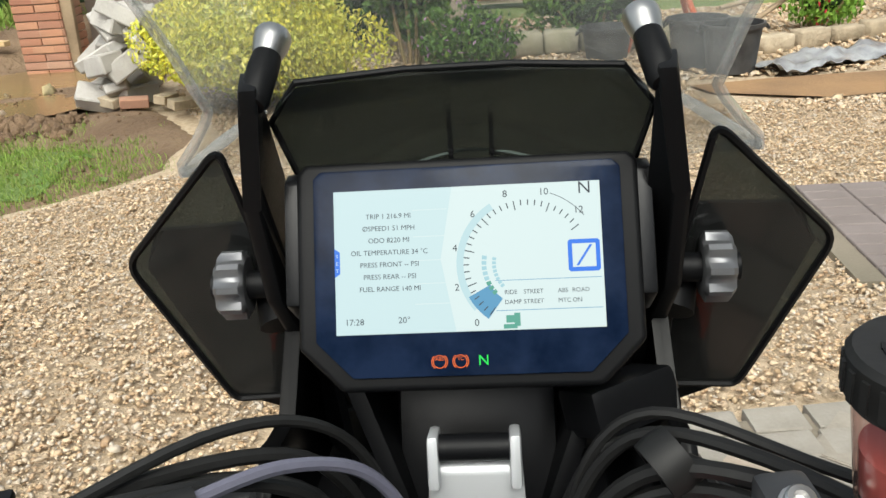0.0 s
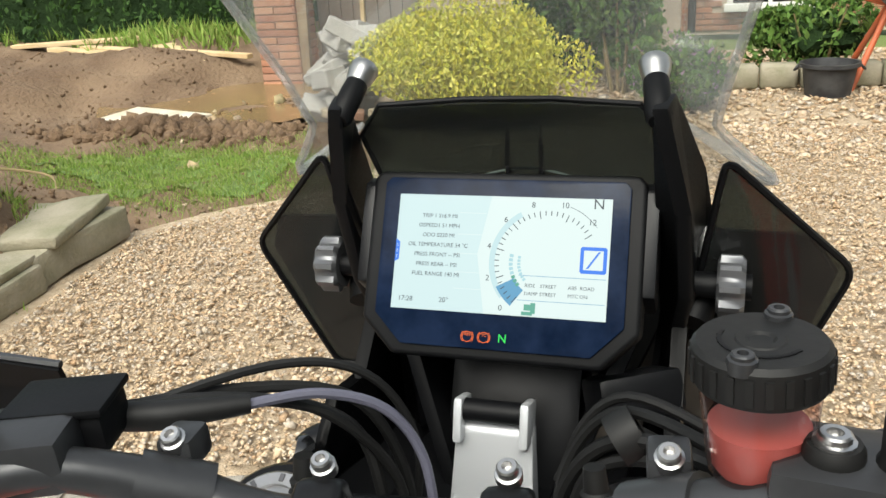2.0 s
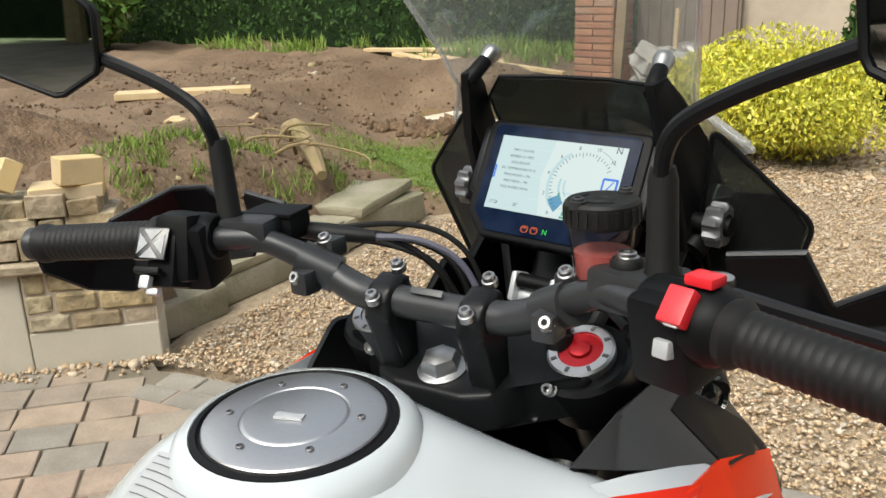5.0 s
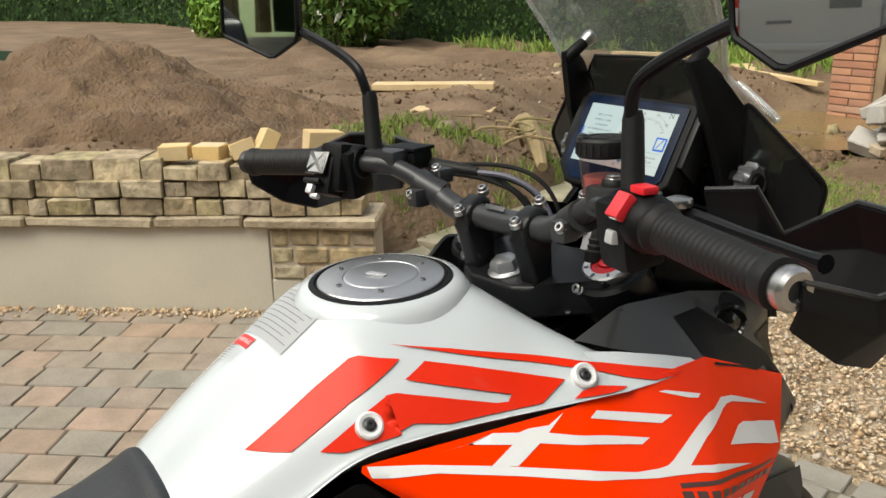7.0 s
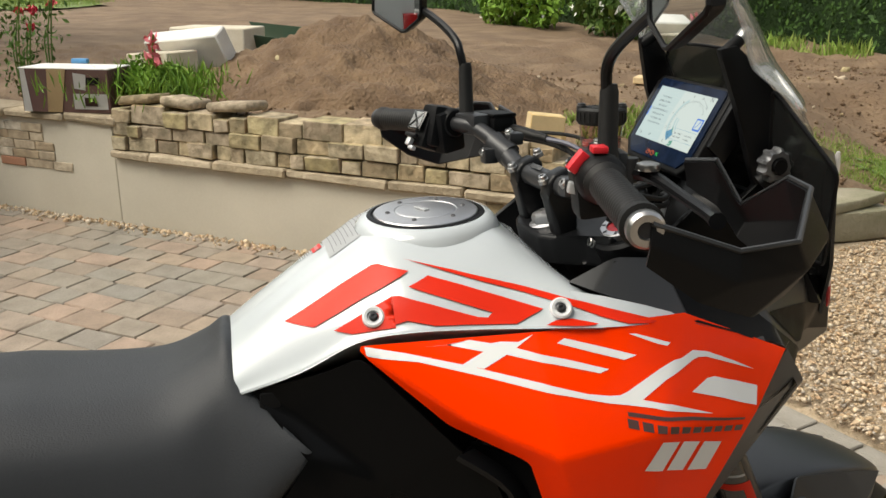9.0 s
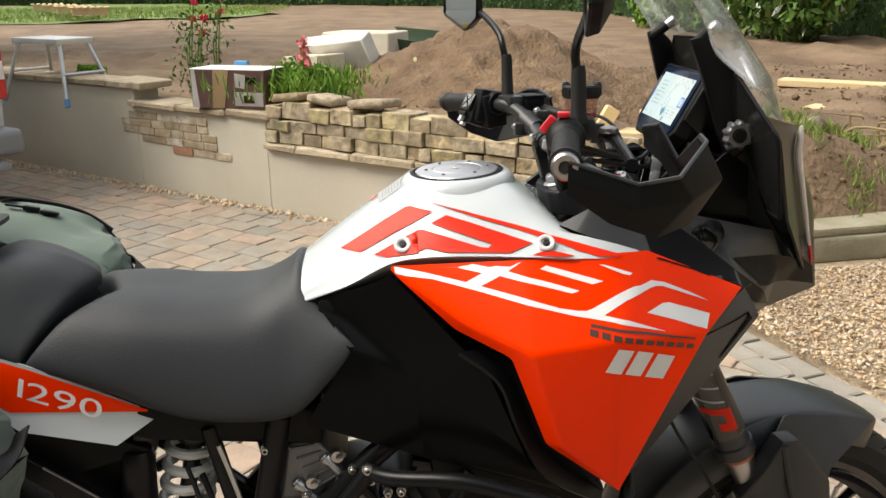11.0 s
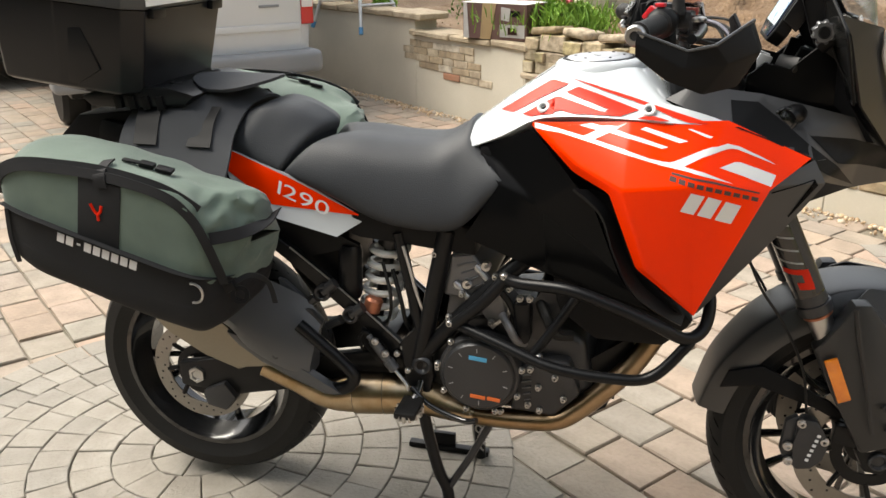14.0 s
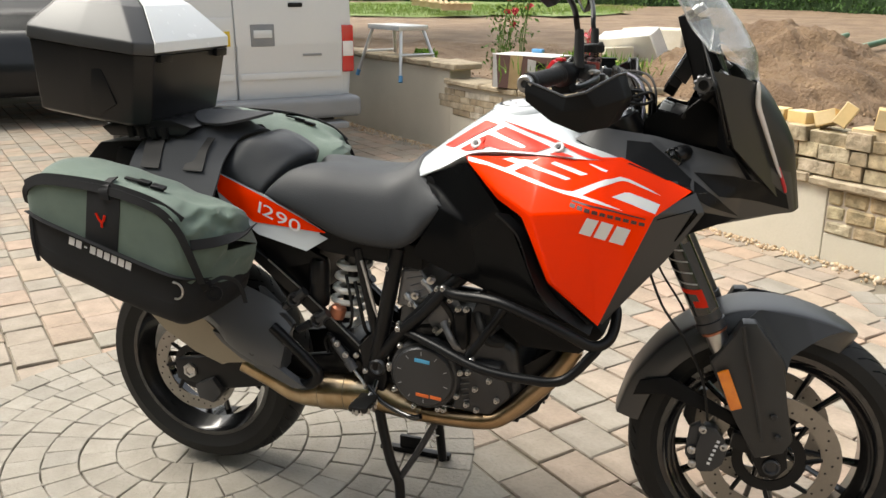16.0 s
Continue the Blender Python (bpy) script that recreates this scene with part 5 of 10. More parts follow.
carton = thing("cardboard_box", by_wall(3.13, -0.12, 0.64), "torn brown and white printed cardboard box on the coping", "box")
m = Matrix.Translation(by_wall(3.13, -0.12, 0.64)) @ WALL_TURN @ pose(0, 0, 0, 0, 0, 16)
for c, s, mat in (((-0.0, 0.13, 0.125), (0.55, 0.006, 0.25), "card_brown"), ((0, -0.13, 0.125), (0.55, 0.006, 0.25), "card_brown"), ((0.275, 0, 0.125), (0.006, 0.25, 0.25), "card_brown"), ((-0.275, 0, 0.125), (0.006, 0.25, 0.25), "card_brown"), ((0, 0, 0.252), (0.56, 0.27, 0.006), "card_white")):
    bm = bmesh.new()
    box(bm, c, s, None, 0.001, 1)
    part("side" if c[2] < 0.2 else "top", moved(bm, m), mat, carton)
for poly, y, mat, nm in ((((0.03, 0.0), (0.12, 0.0), (0.10, 0.25), (-0.02, 0.25)), 0.137, "card_tan", "torn_flap"), (((-0.05, 0.02), (-0.26, 0.02), (-0.26, 0.11), (-0.05, 0.11)), 0.1345, "card_white", "printed_panel"), (((-0.06, 0.14), (-0.13, 0.13), (-0.14, 0.22), (-0.06, 0.23)), 0.1345, "card_white", "printed_panel"), (((0.22, 0.0), (0.27, 0.0), (0.27, 0.25), (0.24, 0.25)), 0.1345, "card_white", "printed_panel"), (((-0.14, 0.165), (-0.22, 0.165), (-0.22, 0.205), (-0.14, 0.205)), 0.1375, "gloss_black", "hand_hole"), (((-0.12, 0.04), (-0.2, 0.04), (-0.19, 0.085), (-0.12, 0.09)), 0.1375, "dark_decal", "printed_panel")):
    bm = bmesh.new()
    vs = [bm.verts.new((x, y, z)) for x, z in poly]
    bmesh.ops.solidify(bm, geom=[bm.faces.new(vs)], thickness=0.001)
    part(nm, moved(bm, m), mat, carton)
bm = bmesh.new()
box(bm, (0.05, -0.15, 0.27), (0.10, 0.04, 0.03), None, 0.008)
part("blue_strap", moved(bm, m), "blue_plastic", carton)

barrow = thing("wheelbarrow", by_wall(2.95, -2.1, 0.5), "green steel wheelbarrow tipped beside the soil heap", "wheelbarrow")
m = Matrix.Translation(by_wall(2.95, -2.1, 0.76)) @ WALL_TURN @ pose(0, 0, 0, -8, 0, 20) @ Matrix.Diagonal((0.72, 0.72, 0.72, 1))
bm = bmesh.new()
rows = [[(-0.45, -0.3, 0.3), (0.0, -0.32, 0.33), (0.5, -0.3, 0.38)], [(-0.25, -0.2, 0.0), (0.0, -0.2, 0.0), (0.3, -0.2, 0.1)], [(-0.25, 0.2, 0.0), (0.0, 0.2, 0.0), (0.3, 0.2, 0.1)], [(-0.45, 0.3, 0.3), (0.0, 0.32, 0.33), (0.5, 0.3, 0.38)]]
part("tray", moved(sheet(rows, 3, 0.006), m), "barrow_green", barrow)
for y in (-0.22, 0.22):
    bm = bmesh.new()
    tube(bm, [(0.5, 0.3 * y, -0.12), (0.1, y, -0.04), (-0.5, y, 0.05), (-0.85, 1.2 * y, 0.2)], 0.018, 8)
    part("handle", moved(bm, m), "barrow_green", barrow)
bm = bmesh.new()
lathe(bm, [(0.08, -0.04), (0.17, -0.05), (0.2, -0.02), (0.2, 0.02), (0.17, 0.05), (0.08, 0.04)], m @ pose(0.52, 0, -0.12, 90, 0, 0), 24)
part("wheel", bm, "rubber", barrow)
for a, b in (((-13.7, 2.35, 0.40), (-17.6, 3.4, 0.44)), ((-14.3, 3.3, 0.40), (-16.2, 4.05, 0.45))):
    bm = bmesh.new()
    rod(bm, a, b, 0.055, 14)
    tagged(link("drain_pipe", bm, "pipe_green"), "pale green drain pipe end sticking from the soil", "pipe", "drain pipes")

# aluminium hop-up set across the wall
hop = thing("hop_up_stool", by_wall(5.2, -0.1, 0.765), "aluminium folding hop-up stool with blue feet on the wall", "step stool")


def hopm(s, off, z):
    return by_wall(5.22 + s, -0.12 + off, z)


bm = bmesh.new()
box(bm, hopm(0, 0, 1.02), (0.62, 0.32, 0.045), WALL_TURN, 0.008)
part("platform", bm, "aluminium", hop)
for s in (-1, 1):
    for o in (-1, 1):
        a, b = hopm(s * 0.28, o * 0.12, 1.0), hopm(s * 0.42, o * 0.21, 0.60)
        bm = bmesh.new()
        rod(bm, a, b, 0.016)
        leg = part("leg", bm, "aluminium", hop)
        bm = bmesh.new()
        rod(bm, b, b + (b - a).normalized() * 0.06, 0.02)
        part("foot", bm, "blue_plastic", leg, "blue plastic foot")
    bm = bmesh.new()
    rod(bm, hopm(s * 0.37, -0.18, 0.78), hopm(s * 0.37, 0.18, 0.78), 0.012)
    part("rung", bm, "aluminium", hop)

for k in range(4):
    m = pose(-33 + 2.2 * k, -11.5 + 1.2 * k, 0.72, 0, 0, 20)
    pal = thing("timber_pallet", (-33 + 2.2 * k, -11.5 + 1.2 * k, 0.6), "pale timber pallet stacked on the far lawn", "pallet", "pallets")
    for j in range(6):
        bm = bmesh.new()
        box(bm, (0, -0.5 + 0.2 * j, 0.12), (1.2, 0.12, 0.03), None, 0.003, 1)
        part("slat", moved(bm, m), "pine", pal)
    for j in range(3):
        bm = bmesh.new()
        box(bm, (-0.5 + 0.5 * j, 0, 0.0), (0.1, 1.0, 0.2), None, 0.003, 1)
        part("bearer", moved(bm, m), "pine", pal)

# ---- vehicles ----
van_out = Vector((0.70, 0.714, 0)).normalized()
van_right = Vector((-van_out.y, van_out.x, 0))
VAN = Matrix((van_right, -van_out, (0, 0, 1))).transposed().to_4x4()
corner = Vector((-4.58, -1.62, 0))
VAN = Matrix.Translation(corner - van_right * 0.98) @ VAN
van = thing("panel_van", VAN.translation, "silver grey panel van parked along the wall", "van")


def van_box(name, c, s, mat, bev=0.01, parent=None, label="", seg=2, turn=None):
    bm = bmesh.new()
    box(bm, c, s, turn, bev, seg)
    return part(name, moved(bm, VAN), mat, parent or van, label)


bm = bmesh.new()
prof = [(0.10, 0.42), (0.06, 0.95), (0.10, 1.5), (0.22, 2.3), (0.4, 2.42), (3.9, 2.42), (4.5, 1.6), (5.2, 1.2), (5.3, 0.5)]
prism(bm, prof, -0.97, 0.97, 0.09, None, 4)
part("body", moved(bm, VAN), "van_paint", van)
for x0, x1 in ((-0.88, -0.006), (0.006, 0.88)):
    bm = bmesh.new()
    prism(bm, [(0.05, 0.50), (0.035, 0.95), (0.07, 1.5), (0.19, 2.2), (0.23, 2.2), (0.12, 0.5)], x0, x1, 0.02, None, 2)
    dr = part("rear_door", moved(bm, VAN), "van_paint", van)
    cx = (x0 + x1) / 2
    van_box("crease_rail", (cx, 0.032, 0.70), (0.84, 0.012, 0.05), "van_paint", 0.005, dr)
    van_box("door_window", (cx, 0.112, 1.78), (0.62, 0.02, 0.5), "gloss_black", 0.02, dr, "dark rear window", 2, pose(0, 0, 0, -10, 0, 0))
van_box("handle_recess", (0.22, 0.036, 1.02), (0.19, 0.012, 0.17), "van_grey", 0.008)
van_box("handle", (0.22, 0.028, 1.03), (0.15, 0.014, 0.06), "van_paint", 0.006)
van_box("lock", (0.5, 0.05, 1.25), (0.12, 0.02, 0.035), "satin_black", 0.012)
van_box("model_badge", (0.62, 0.03, 0.86), (0.16, 0.006, 0.02), "van_grey", 0.002)
van_box("plate_recess", (-0.32, 0.034, 1.02), (0.60, 0.01, 0.28), "van_paint", 0.004)
pl = van_box("number_plate", (-0.30, 0.026, 1.0), (0.52, 0.008, 0.115), "plate_yellow", 0.002)
for k in range(7):
    van_box("plate_bar", (-0.50 + 0.065 * k + (0.03 if k > 3 else 0), 0.0205, 1.0), (0.035, 0.002, 0.075), "ink", 0.0, pl)
van_box("bumper", (0, 0.02, 0.44), (1.98, 0.24, 0.17), "van_grey", 0.05, None, "grey plastic rear bumper", 4)
van_box("bumper_step", (0.1, -0.06, 0.30), (1.5, 0.22, 0.05), "van_grey", 0.015)
for x in (-0.93, 0.93):
    lamp = van_box("tail_lamp", (x, 0.10, 0.90), (0.11, 0.12, 0.38), "tail_red", 0.02, None, "red tail lamp with a clear band", 3)
    van_box("clear_band", (x, 0.036, 0.90), (0.09, 0.012, 0.12), "tail_white", 0.004, lamp)
for x in (-0.78, 0.78):
    bm = bmesh.new()
    lathe(bm, [(0, -0.1), (0.2, -0.1), (0.3, -0.1), (0.33, -0.06), (0.33, 0.06), (0.3, 0.1), (0.2, 0.1), (0, 0.06)], pose(x, 0.75, 0.33, 0, 90, 0), 28)
    wh = part("wheel", moved(bm, VAN), "rubber", van)
van_box("underbody", (0, 2.6, 0.38), (1.7, 4.8, 0.22), "satin_black", 0.03)

car = thing("dark_car", (-6.0, -6.4, 0), "black parked car with a silver sill", "car")
CAR = pose(-6.45, -7.0, 0, 0, 0, -52)


def car_box(name, c, s, mat, bev=0.02, label="", seg=3):
    bm = bmesh.new()
    box(bm, c, s, None, bev, seg)
    return part(name, moved(bm, CAR), mat, car, label)


bm = bmesh.new()
prism(bm, [(-2.2, 0.35), (-2.25, 0.8), (-2.0, 1.05), (-1.6, 1.6), (0.5, 1.68), (1.3, 1.1), (2.1, 0.95), (2.25, 0.6), (2.2, 0.3)], -0.9, 0.9, 0.12, None, 4)
part("body", moved(bm, CAR), "car_black", car)
for sx in (-1, 1):
    car_box("sill", (sx * 0.9, 0, 0.28), (0.06, 2.6, 0.06), "brushed", 0.015, "silver sill strip")
    for y in (-1.35, 1.35):
        bm = bmesh.new()
        lathe(bm, [(0, -0.09), (0.21, -0.09), (0.31, -0.1), (0.34, -0.05), (0.34, 0.05), (0.31, 0.1), (0.21, 0.09), (0, 0.05)], pose(sx * 0.82, y, 0.34, 0, 90, 0), 28)
        part("wheel", moved(bm, CAR), "rubber", car)


# ---- motorcycle: rear axle over the origin, nose along +y ----
bike = thing("motorcycle", (0, 0.7, 0), "orange and white adventure motorcycle on its centre stand", "motorcycle")
STEM = Vector((0, 1.124, 1.117))
STEER = Matrix.Translation(STEM) @ Matrix.Rotation(radians(5.3), 4, Vector((0, -0.438, 0.899))) @ Matrix.Translation(-STEM)


def bolt(name, place, out, r=0.008, h=0.006, mat="steel", parent=None, hexed=True):
    """A bolt head with a recess, standing on a surface that faces out."""
    m = along(Vector(place), Vector(place) + Vector(out))
    bm = bmesh.new()
    lathe(bm, [(0, -0.004), (r * 1.25, -0.004), (r * 1.25, 0.0015), (r, 0.002), (r, h * 0.85), (r * 0.85, h), (r * 0.5, h), (r * 0.45, h * 0.45), (0, h * 0.45)], m, 14)
    return part(name, bm, mat, parent or bike)


def sides(name, make, mat, parent=None, label=""):
    """One part on the right and its mirror image on the left."""
    a = part(name, make(), mat, parent or bike, label)
    b = part(name, flip(make()), mat, parent or bike, label)
    return a, b


def decal(poly, surfaces, mat, name, parent, lift=0.0012, cuts=3):
    """A thin sticker with a (y, z) outline, laid on a panel seen from its side."""
    corners = []
    for ob in surfaces if isinstance(surfaces, tuple) else (surfaces,):
        me = ob.data
        co = np.array([v.co for v in me.vertices])
        me.calc_loop_triangles()
        corners.append(co[np.array([t.vertices[:] for t in me.loop_triangles])])
    corners = np.concatenate(corners)
    a, b, c = corners[:, 0], corners[:, 1], corners[:, 2]
    den = (b[:, 1] - a[:, 1]) * (c[:, 2] - a[:, 2]) - (c[:, 1] - a[:, 1]) * (b[:, 2] - a[:, 2])
    ok = np.abs(den) > 1e-9

    def depth(y, z):
        with np.errstate(divide="ignore", invalid="ignore"):
            u = ((y - a[:, 1]) * (c[:, 2] - a[:, 2]) - (c[:, 1] - a[:, 1]) * (z - a[:, 2])) / den
            w = ((b[:, 1] - a[:, 1]) * (z - a[:, 2]) - (y - a[:, 1]) * (b[:, 2] - a[:, 2])) / den
        x = a[:, 0] + u * (b[:, 0] - a[:, 0]) + w * (c[:, 0] - a[:, 0])
        hit = ok & (u >= -1e-3) & (w >= -1e-3) & (u + w <= 1.002)
        return x[hit].max() if hit.any() else None

    bm = bmesh.new()
    f = bm.faces.new([bm.verts.new((0, y, z)) for y, z in poly])
    bmesh.ops.triangulate(bm, faces=[f])
    for _ in range(cuts):
        long = [e for e in bm.edges if e.calc_length() > 0.012]
        if long:
            bmesh.ops.subdivide_edges(bm, edges=long, cuts=1)
            bmesh.ops.triangulate(bm, faces=bm.faces[:])
    lost = []
    for v in bm.verts:
        x = depth(v.co.y, v.co.z)
        if x is None:
            lost.append(v)
        else:
            v.co.x = x + lift
    bmesh.ops.delete(bm, geom=lost, context="VERTS")
    return part(name, bm, mat, parent, smooth=180)


# tank
S = [
    [(0, 0.685, 0.985), (0.05, 0.685, 0.98), (0.085, 0.69, 0.965), (0.10, 0.695, 0.95), (0.06, 0.695, 0.93), (0, 0.695, 0.93)],
    [(0, 0.765, 1.045), (0.055, 0.765, 1.04), (0.098, 0.768, 1.018), (0.128, 0.77, 0.985), (0.07, 0.77, 0.95), (0, 0.77, 0.95)],
    [(0, 0.83, 1.09), (0.06, 0.83, 1.084), (0.108, 0.832, 1.055), (0.142, 0.835, 1.0205), (0.08, 0.84, 0.97), (0, 0.84, 0.97)],
    [(0, 0.885, 1.122), (0.068, 0.885, 1.115), (0.123, 0.888, 1.075), (0.160, 0.89, 1.0345), (0.09, 0.9, 0.98), (0, 0.9, 0.98)],
    [(0, 0.95, 1.126), (0.074, 0.95, 1.118), (0.142, 0.955, 1.078), (0.180, 0.96, 1.0400), (0.10, 0.96, 0.98), (0, 0.96, 0.98)],
    [(0, 1.015, 1.124), (0.078, 1.015, 1.114), (0.155, 1.02, 1.072), (0.198, 1.025, 1.0420), (0.11, 1.02, 0.98), (0, 1.02, 0.98)],
    [(0, 1.07, 1.090), (0.08, 1.07, 1.085), (0.165, 1.08, 1.068), (0.212, 1.09, 1.0420), (0.12, 1.07, 0.98), (0, 1.07, 0.98)],
    [(0, 1.105, 1.045), (0.08, 1.11, 1.05), (0.152, 1.112, 1.056), (0.200, 1.115, 1.030), (0.12, 1.10, 0.98), (0, 1.10, 0.98)],
]
for row in S:
    # crisp lower edge
    (ax, ay, az), (bx, by, bz) = row[2], row[3]
    row[3:4] = [(ax + 0.8 * (bx - ax), ay + 0.8 * (by - ay), az + 0.8 * (bz - az)), (bx, by, bz), (bx - 0.004, by, bz - 0.005)]
tank = part("fuel_tank", loft(S, 5, 5), "white_paint", bike, "gloss white fuel tank", 60)


def tank_tip():
    top = [(0.1655, 1.078, 1.0695), (0.178, 1.115, 1.0640), (0.197, 1.160, 1.0555), (0.2165, 1.203, 1.0455)]
    low = [(0.2130, 1.085, 1.0415), (0.2165, 1.125, 1.0415), (0.2185, 1.165, 1.0420), (0.2185, 1.203, 1.0430)]
    inner = [(0.16, 1.085, 1.03), (0.165, 1.12, 1.03), (0.18, 1.16, 1.03), (0.205, 1.198, 1.035)]
    return skin(top + low + inner, [(k, k + 1, k + 5, k + 4) for k in range(3)] + [(k + 8, k + 9, k + 1, k) for k in range(3)] + [(k + 4, k + 5, k + 9, k + 8) for k in range(3)], 0.0, 0.0)


tip_r, tip_l = sides("tank_tip", tank_tip, "white_paint")

# filler cap
m = pose(0, 0.948, 1.1275, 2.5, 0, 0)
bm = bmesh.new()
lathe(bm, [(0.094, -0.020), (0.090, -0.010), (0.083, -0.0025), (0.0755, 0.0), (0.0745, -0.002)], m, 48)
part("filler_collar", bm, "white_paint", bike, "", 60)
bm = bmesh.new()
lathe(bm, [(0.075, -0.012), (0.0745, 0.0), (0.070, 0.0012), (0.0685, -0.001), (0, -0.001)], m, 40)
ring = part("cap_ring", bm, "black_plastic", bike)
bm = bmesh.new()
lathe(bm, [(0, 0.0042), (0.036, 0.0042), (0.038, 0.0038), (0.039, 0.0028), (0.0402, 0.0038), (0.061, 0.0034), (0.0655, 0.0022), (0.0665, 0.001), (0.0665, -0.002)], m, 48)
cap = part("filler_cap", bm, "brushed", bike, "brushed metal fuel filler cap")
for k in range(6):
    a = radians(60 * k + 30)
    bolt("cap_bolt", m @ Vector((0.049 * math.cos(a), 0.049 * math.sin(a), 0.0032)), (0, 0, 1), 0.0024, 0.001, "engine_grey", cap)
bm = bmesh.new()
box(bm, m @ Vector((0, -0.005, 0.0052)), (0.022, 0.008, 0.002), pose(0, 0, 0, 0, 0, 25), 0.0008)
part("key_flap", bm, "silver_plastic", cap)

# labels on the tank
co = np.array([v.co for v in tank.data.vertices])
tank.data.calc_loop_triangles()
TT = co[np.array([q.vertices[:] for q in tank.data.loop_triangles])]


def tank_top(x, y):
    """The height of the tank's upper side over a place."""
    a, b, c = TT[:, 0], TT[:, 1], TT[:, 2]
    den = (b[:, 0] - a[:, 0]) * (c[:, 1] - a[:, 1]) - (c[:, 0] - a[:, 0]) * (b[:, 1] - a[:, 1])
    den = np.where(np.abs(den) < 1e-10, 1e-10, den)
    u = ((x - a[:, 0]) * (c[:, 1] - a[:, 1]) - (c[:, 0] - a[:, 0]) * (y - a[:, 1])) / den
    w = ((b[:, 0] - a[:, 0]) * (y - a[:, 1]) - (x - a[:, 0]) * (b[:, 1] - a[:, 1])) / den
    hit = (u >= -1e-3) & (w >= -1e-3) & (u + w <= 1.002)
    return (a[:, 2] + u * (b[:, 2] - a[:, 2]) + w * (c[:, 2] - a[:, 2]))[hit].max()


def on_tank(bm, lift):
    """Lays flat artwork, drawn round the label's middle, on the tank."""
    for v in bm.verts:
        x, y = -0.018 + v.co.x, 0.848 + 0.80 * v.co.y
        v.co = Vector((x, y, tank_top(x, y) + lift))
    return bm


def on_label(name, x0, x1, y0, y1, mat, parent=None, h=0.0012):
    bm = bmesh.new()
    bmesh.ops.create_grid(bm, x_segments=6, y_segments=6 if y1 - y0 > 0.01 else 1, size=0.5, matrix=Matrix.Translation(((x0 + x1) / 2, (y0 + y1) / 2, 0)) @ Matrix.Diagonal((x1 - x0, y1 - y0, 1, 1)))
    return part(name, on_tank(bm, h), mat, parent or bike, smooth=180)


sticker = on_label("safety_label", -0.046, 0.044, -0.034, 0.036, "grey_decal")
for k in range(10):
    on_label("text_bar", -0.041, 0.039 - 0.007 * (k % 3), 0.030 - 0.0062 * k, 0.0309 - 0.0062 * k, "engine_grey", sticker, 0.0018)
warn = on_label("warning_label", -0.046, -0.010, -0.052, -0.038, "label_red")
part("warning_text", on_tank(moved(lettering("WARNING", 0.0072, "CENTER"), Matrix.Translation((-0.028, -0.0455, 0))), 0.002), "white_decal", warn)
for k in range(6):
    on_label("text_bar", -0.046, -0.014 - 0.005 * (k % 2), -0.0560 - 0.0034 * k, -0.0547 - 0.0034 * k, "grey_decal", warn)

# red graphics on the tank
for poly in (
    ((0.7597, 1.0276), (0.8244, 1.0698), (0.8614, 1.0926), (0.8689, 1.0946), (0.9005, 1.0907), (0.8460, 1.0617), (0.7906, 1.0291)),
    ((0.8970, 1.1014), (0.9498, 1.0920), (1.0109, 1.0788), (1.0467, 1.0709), (1.0754, 1.0644), (1.1167, 1.0554), (1.1562, 1.0472), (1.1631, 1.0444), (1.1575, 1.0430), (1.1292, 1.0439), (1.1005, 1.0504), (1.0703, 1.0604), (1.0436, 1.0662), (0.9787, 1.0817), (0.9254, 1.0949)),
    ((0.8969, 1.0766), (0.9206, 1.0872), (0.9552, 1.0797), (0.9935, 1.0697), (0.9858, 1.0550), (0.9811, 1.0560), (0.9359, 1.0674)),
    ((0.9910, 1.0704), (1.0170, 1.0633), (1.0398, 1.0577), (1.0235, 1.0522), (1.0062, 1.0460), (0.9794, 1.0453), (0.9743, 1.0486), (0.9791, 1.0530), (0.9838, 1.0559)),
    ((0.8113, 1.0290), (0.8434, 1.0479), (0.8566, 1.0561), (0.8771, 1.0669), (0.8736, 1.0395), (0.8770, 1.0388), (0.8529, 1.0336), (0.8307, 1.0281)),
    ((0.8759, 1.0668), (0.8852, 1.0682), (0.9167, 1.0623), (0.9660, 1.0514), (0.9762, 1.0510), (0.9806, 1.0453), (0.9492, 1.0442), (0.9192, 1.0424), (0.8899, 1.0457), (0.8712, 1.0393)),
    ((1.0371, 1.0450), (1.0495, 1.0487), (1.0679, 1.0500), (1.0957, 1.0452), (1.0898, 1.0443)),
):
    decal(poly, (tank, tip_r), "red_decal", "tank_graphic", tank, 0.0030, 4)
for p in ((0.1365, 0.8545, 1.0475), (0.1915, 1.0575, 1.0600)):
    bm = bmesh.new()
    lathe(bm, [(0.0125, -0.006), (0.0125, 0.0012), (0.0105, 0.0026), (0.0072, 0.0016), (0.0062, -0.0008), (0, -0.0008)], along(p, Vector(p) + Vector((1, -0.2, 0.9))), 28)
    col = part("bolt_collar", bm, "white_decal", tank)
    bolt("bolt", Vector(p) + Vector((0.0005, 0, 0.0005)), (1, -0.2, 0.9), 0.0042, 0.003, "black_metal", tank)

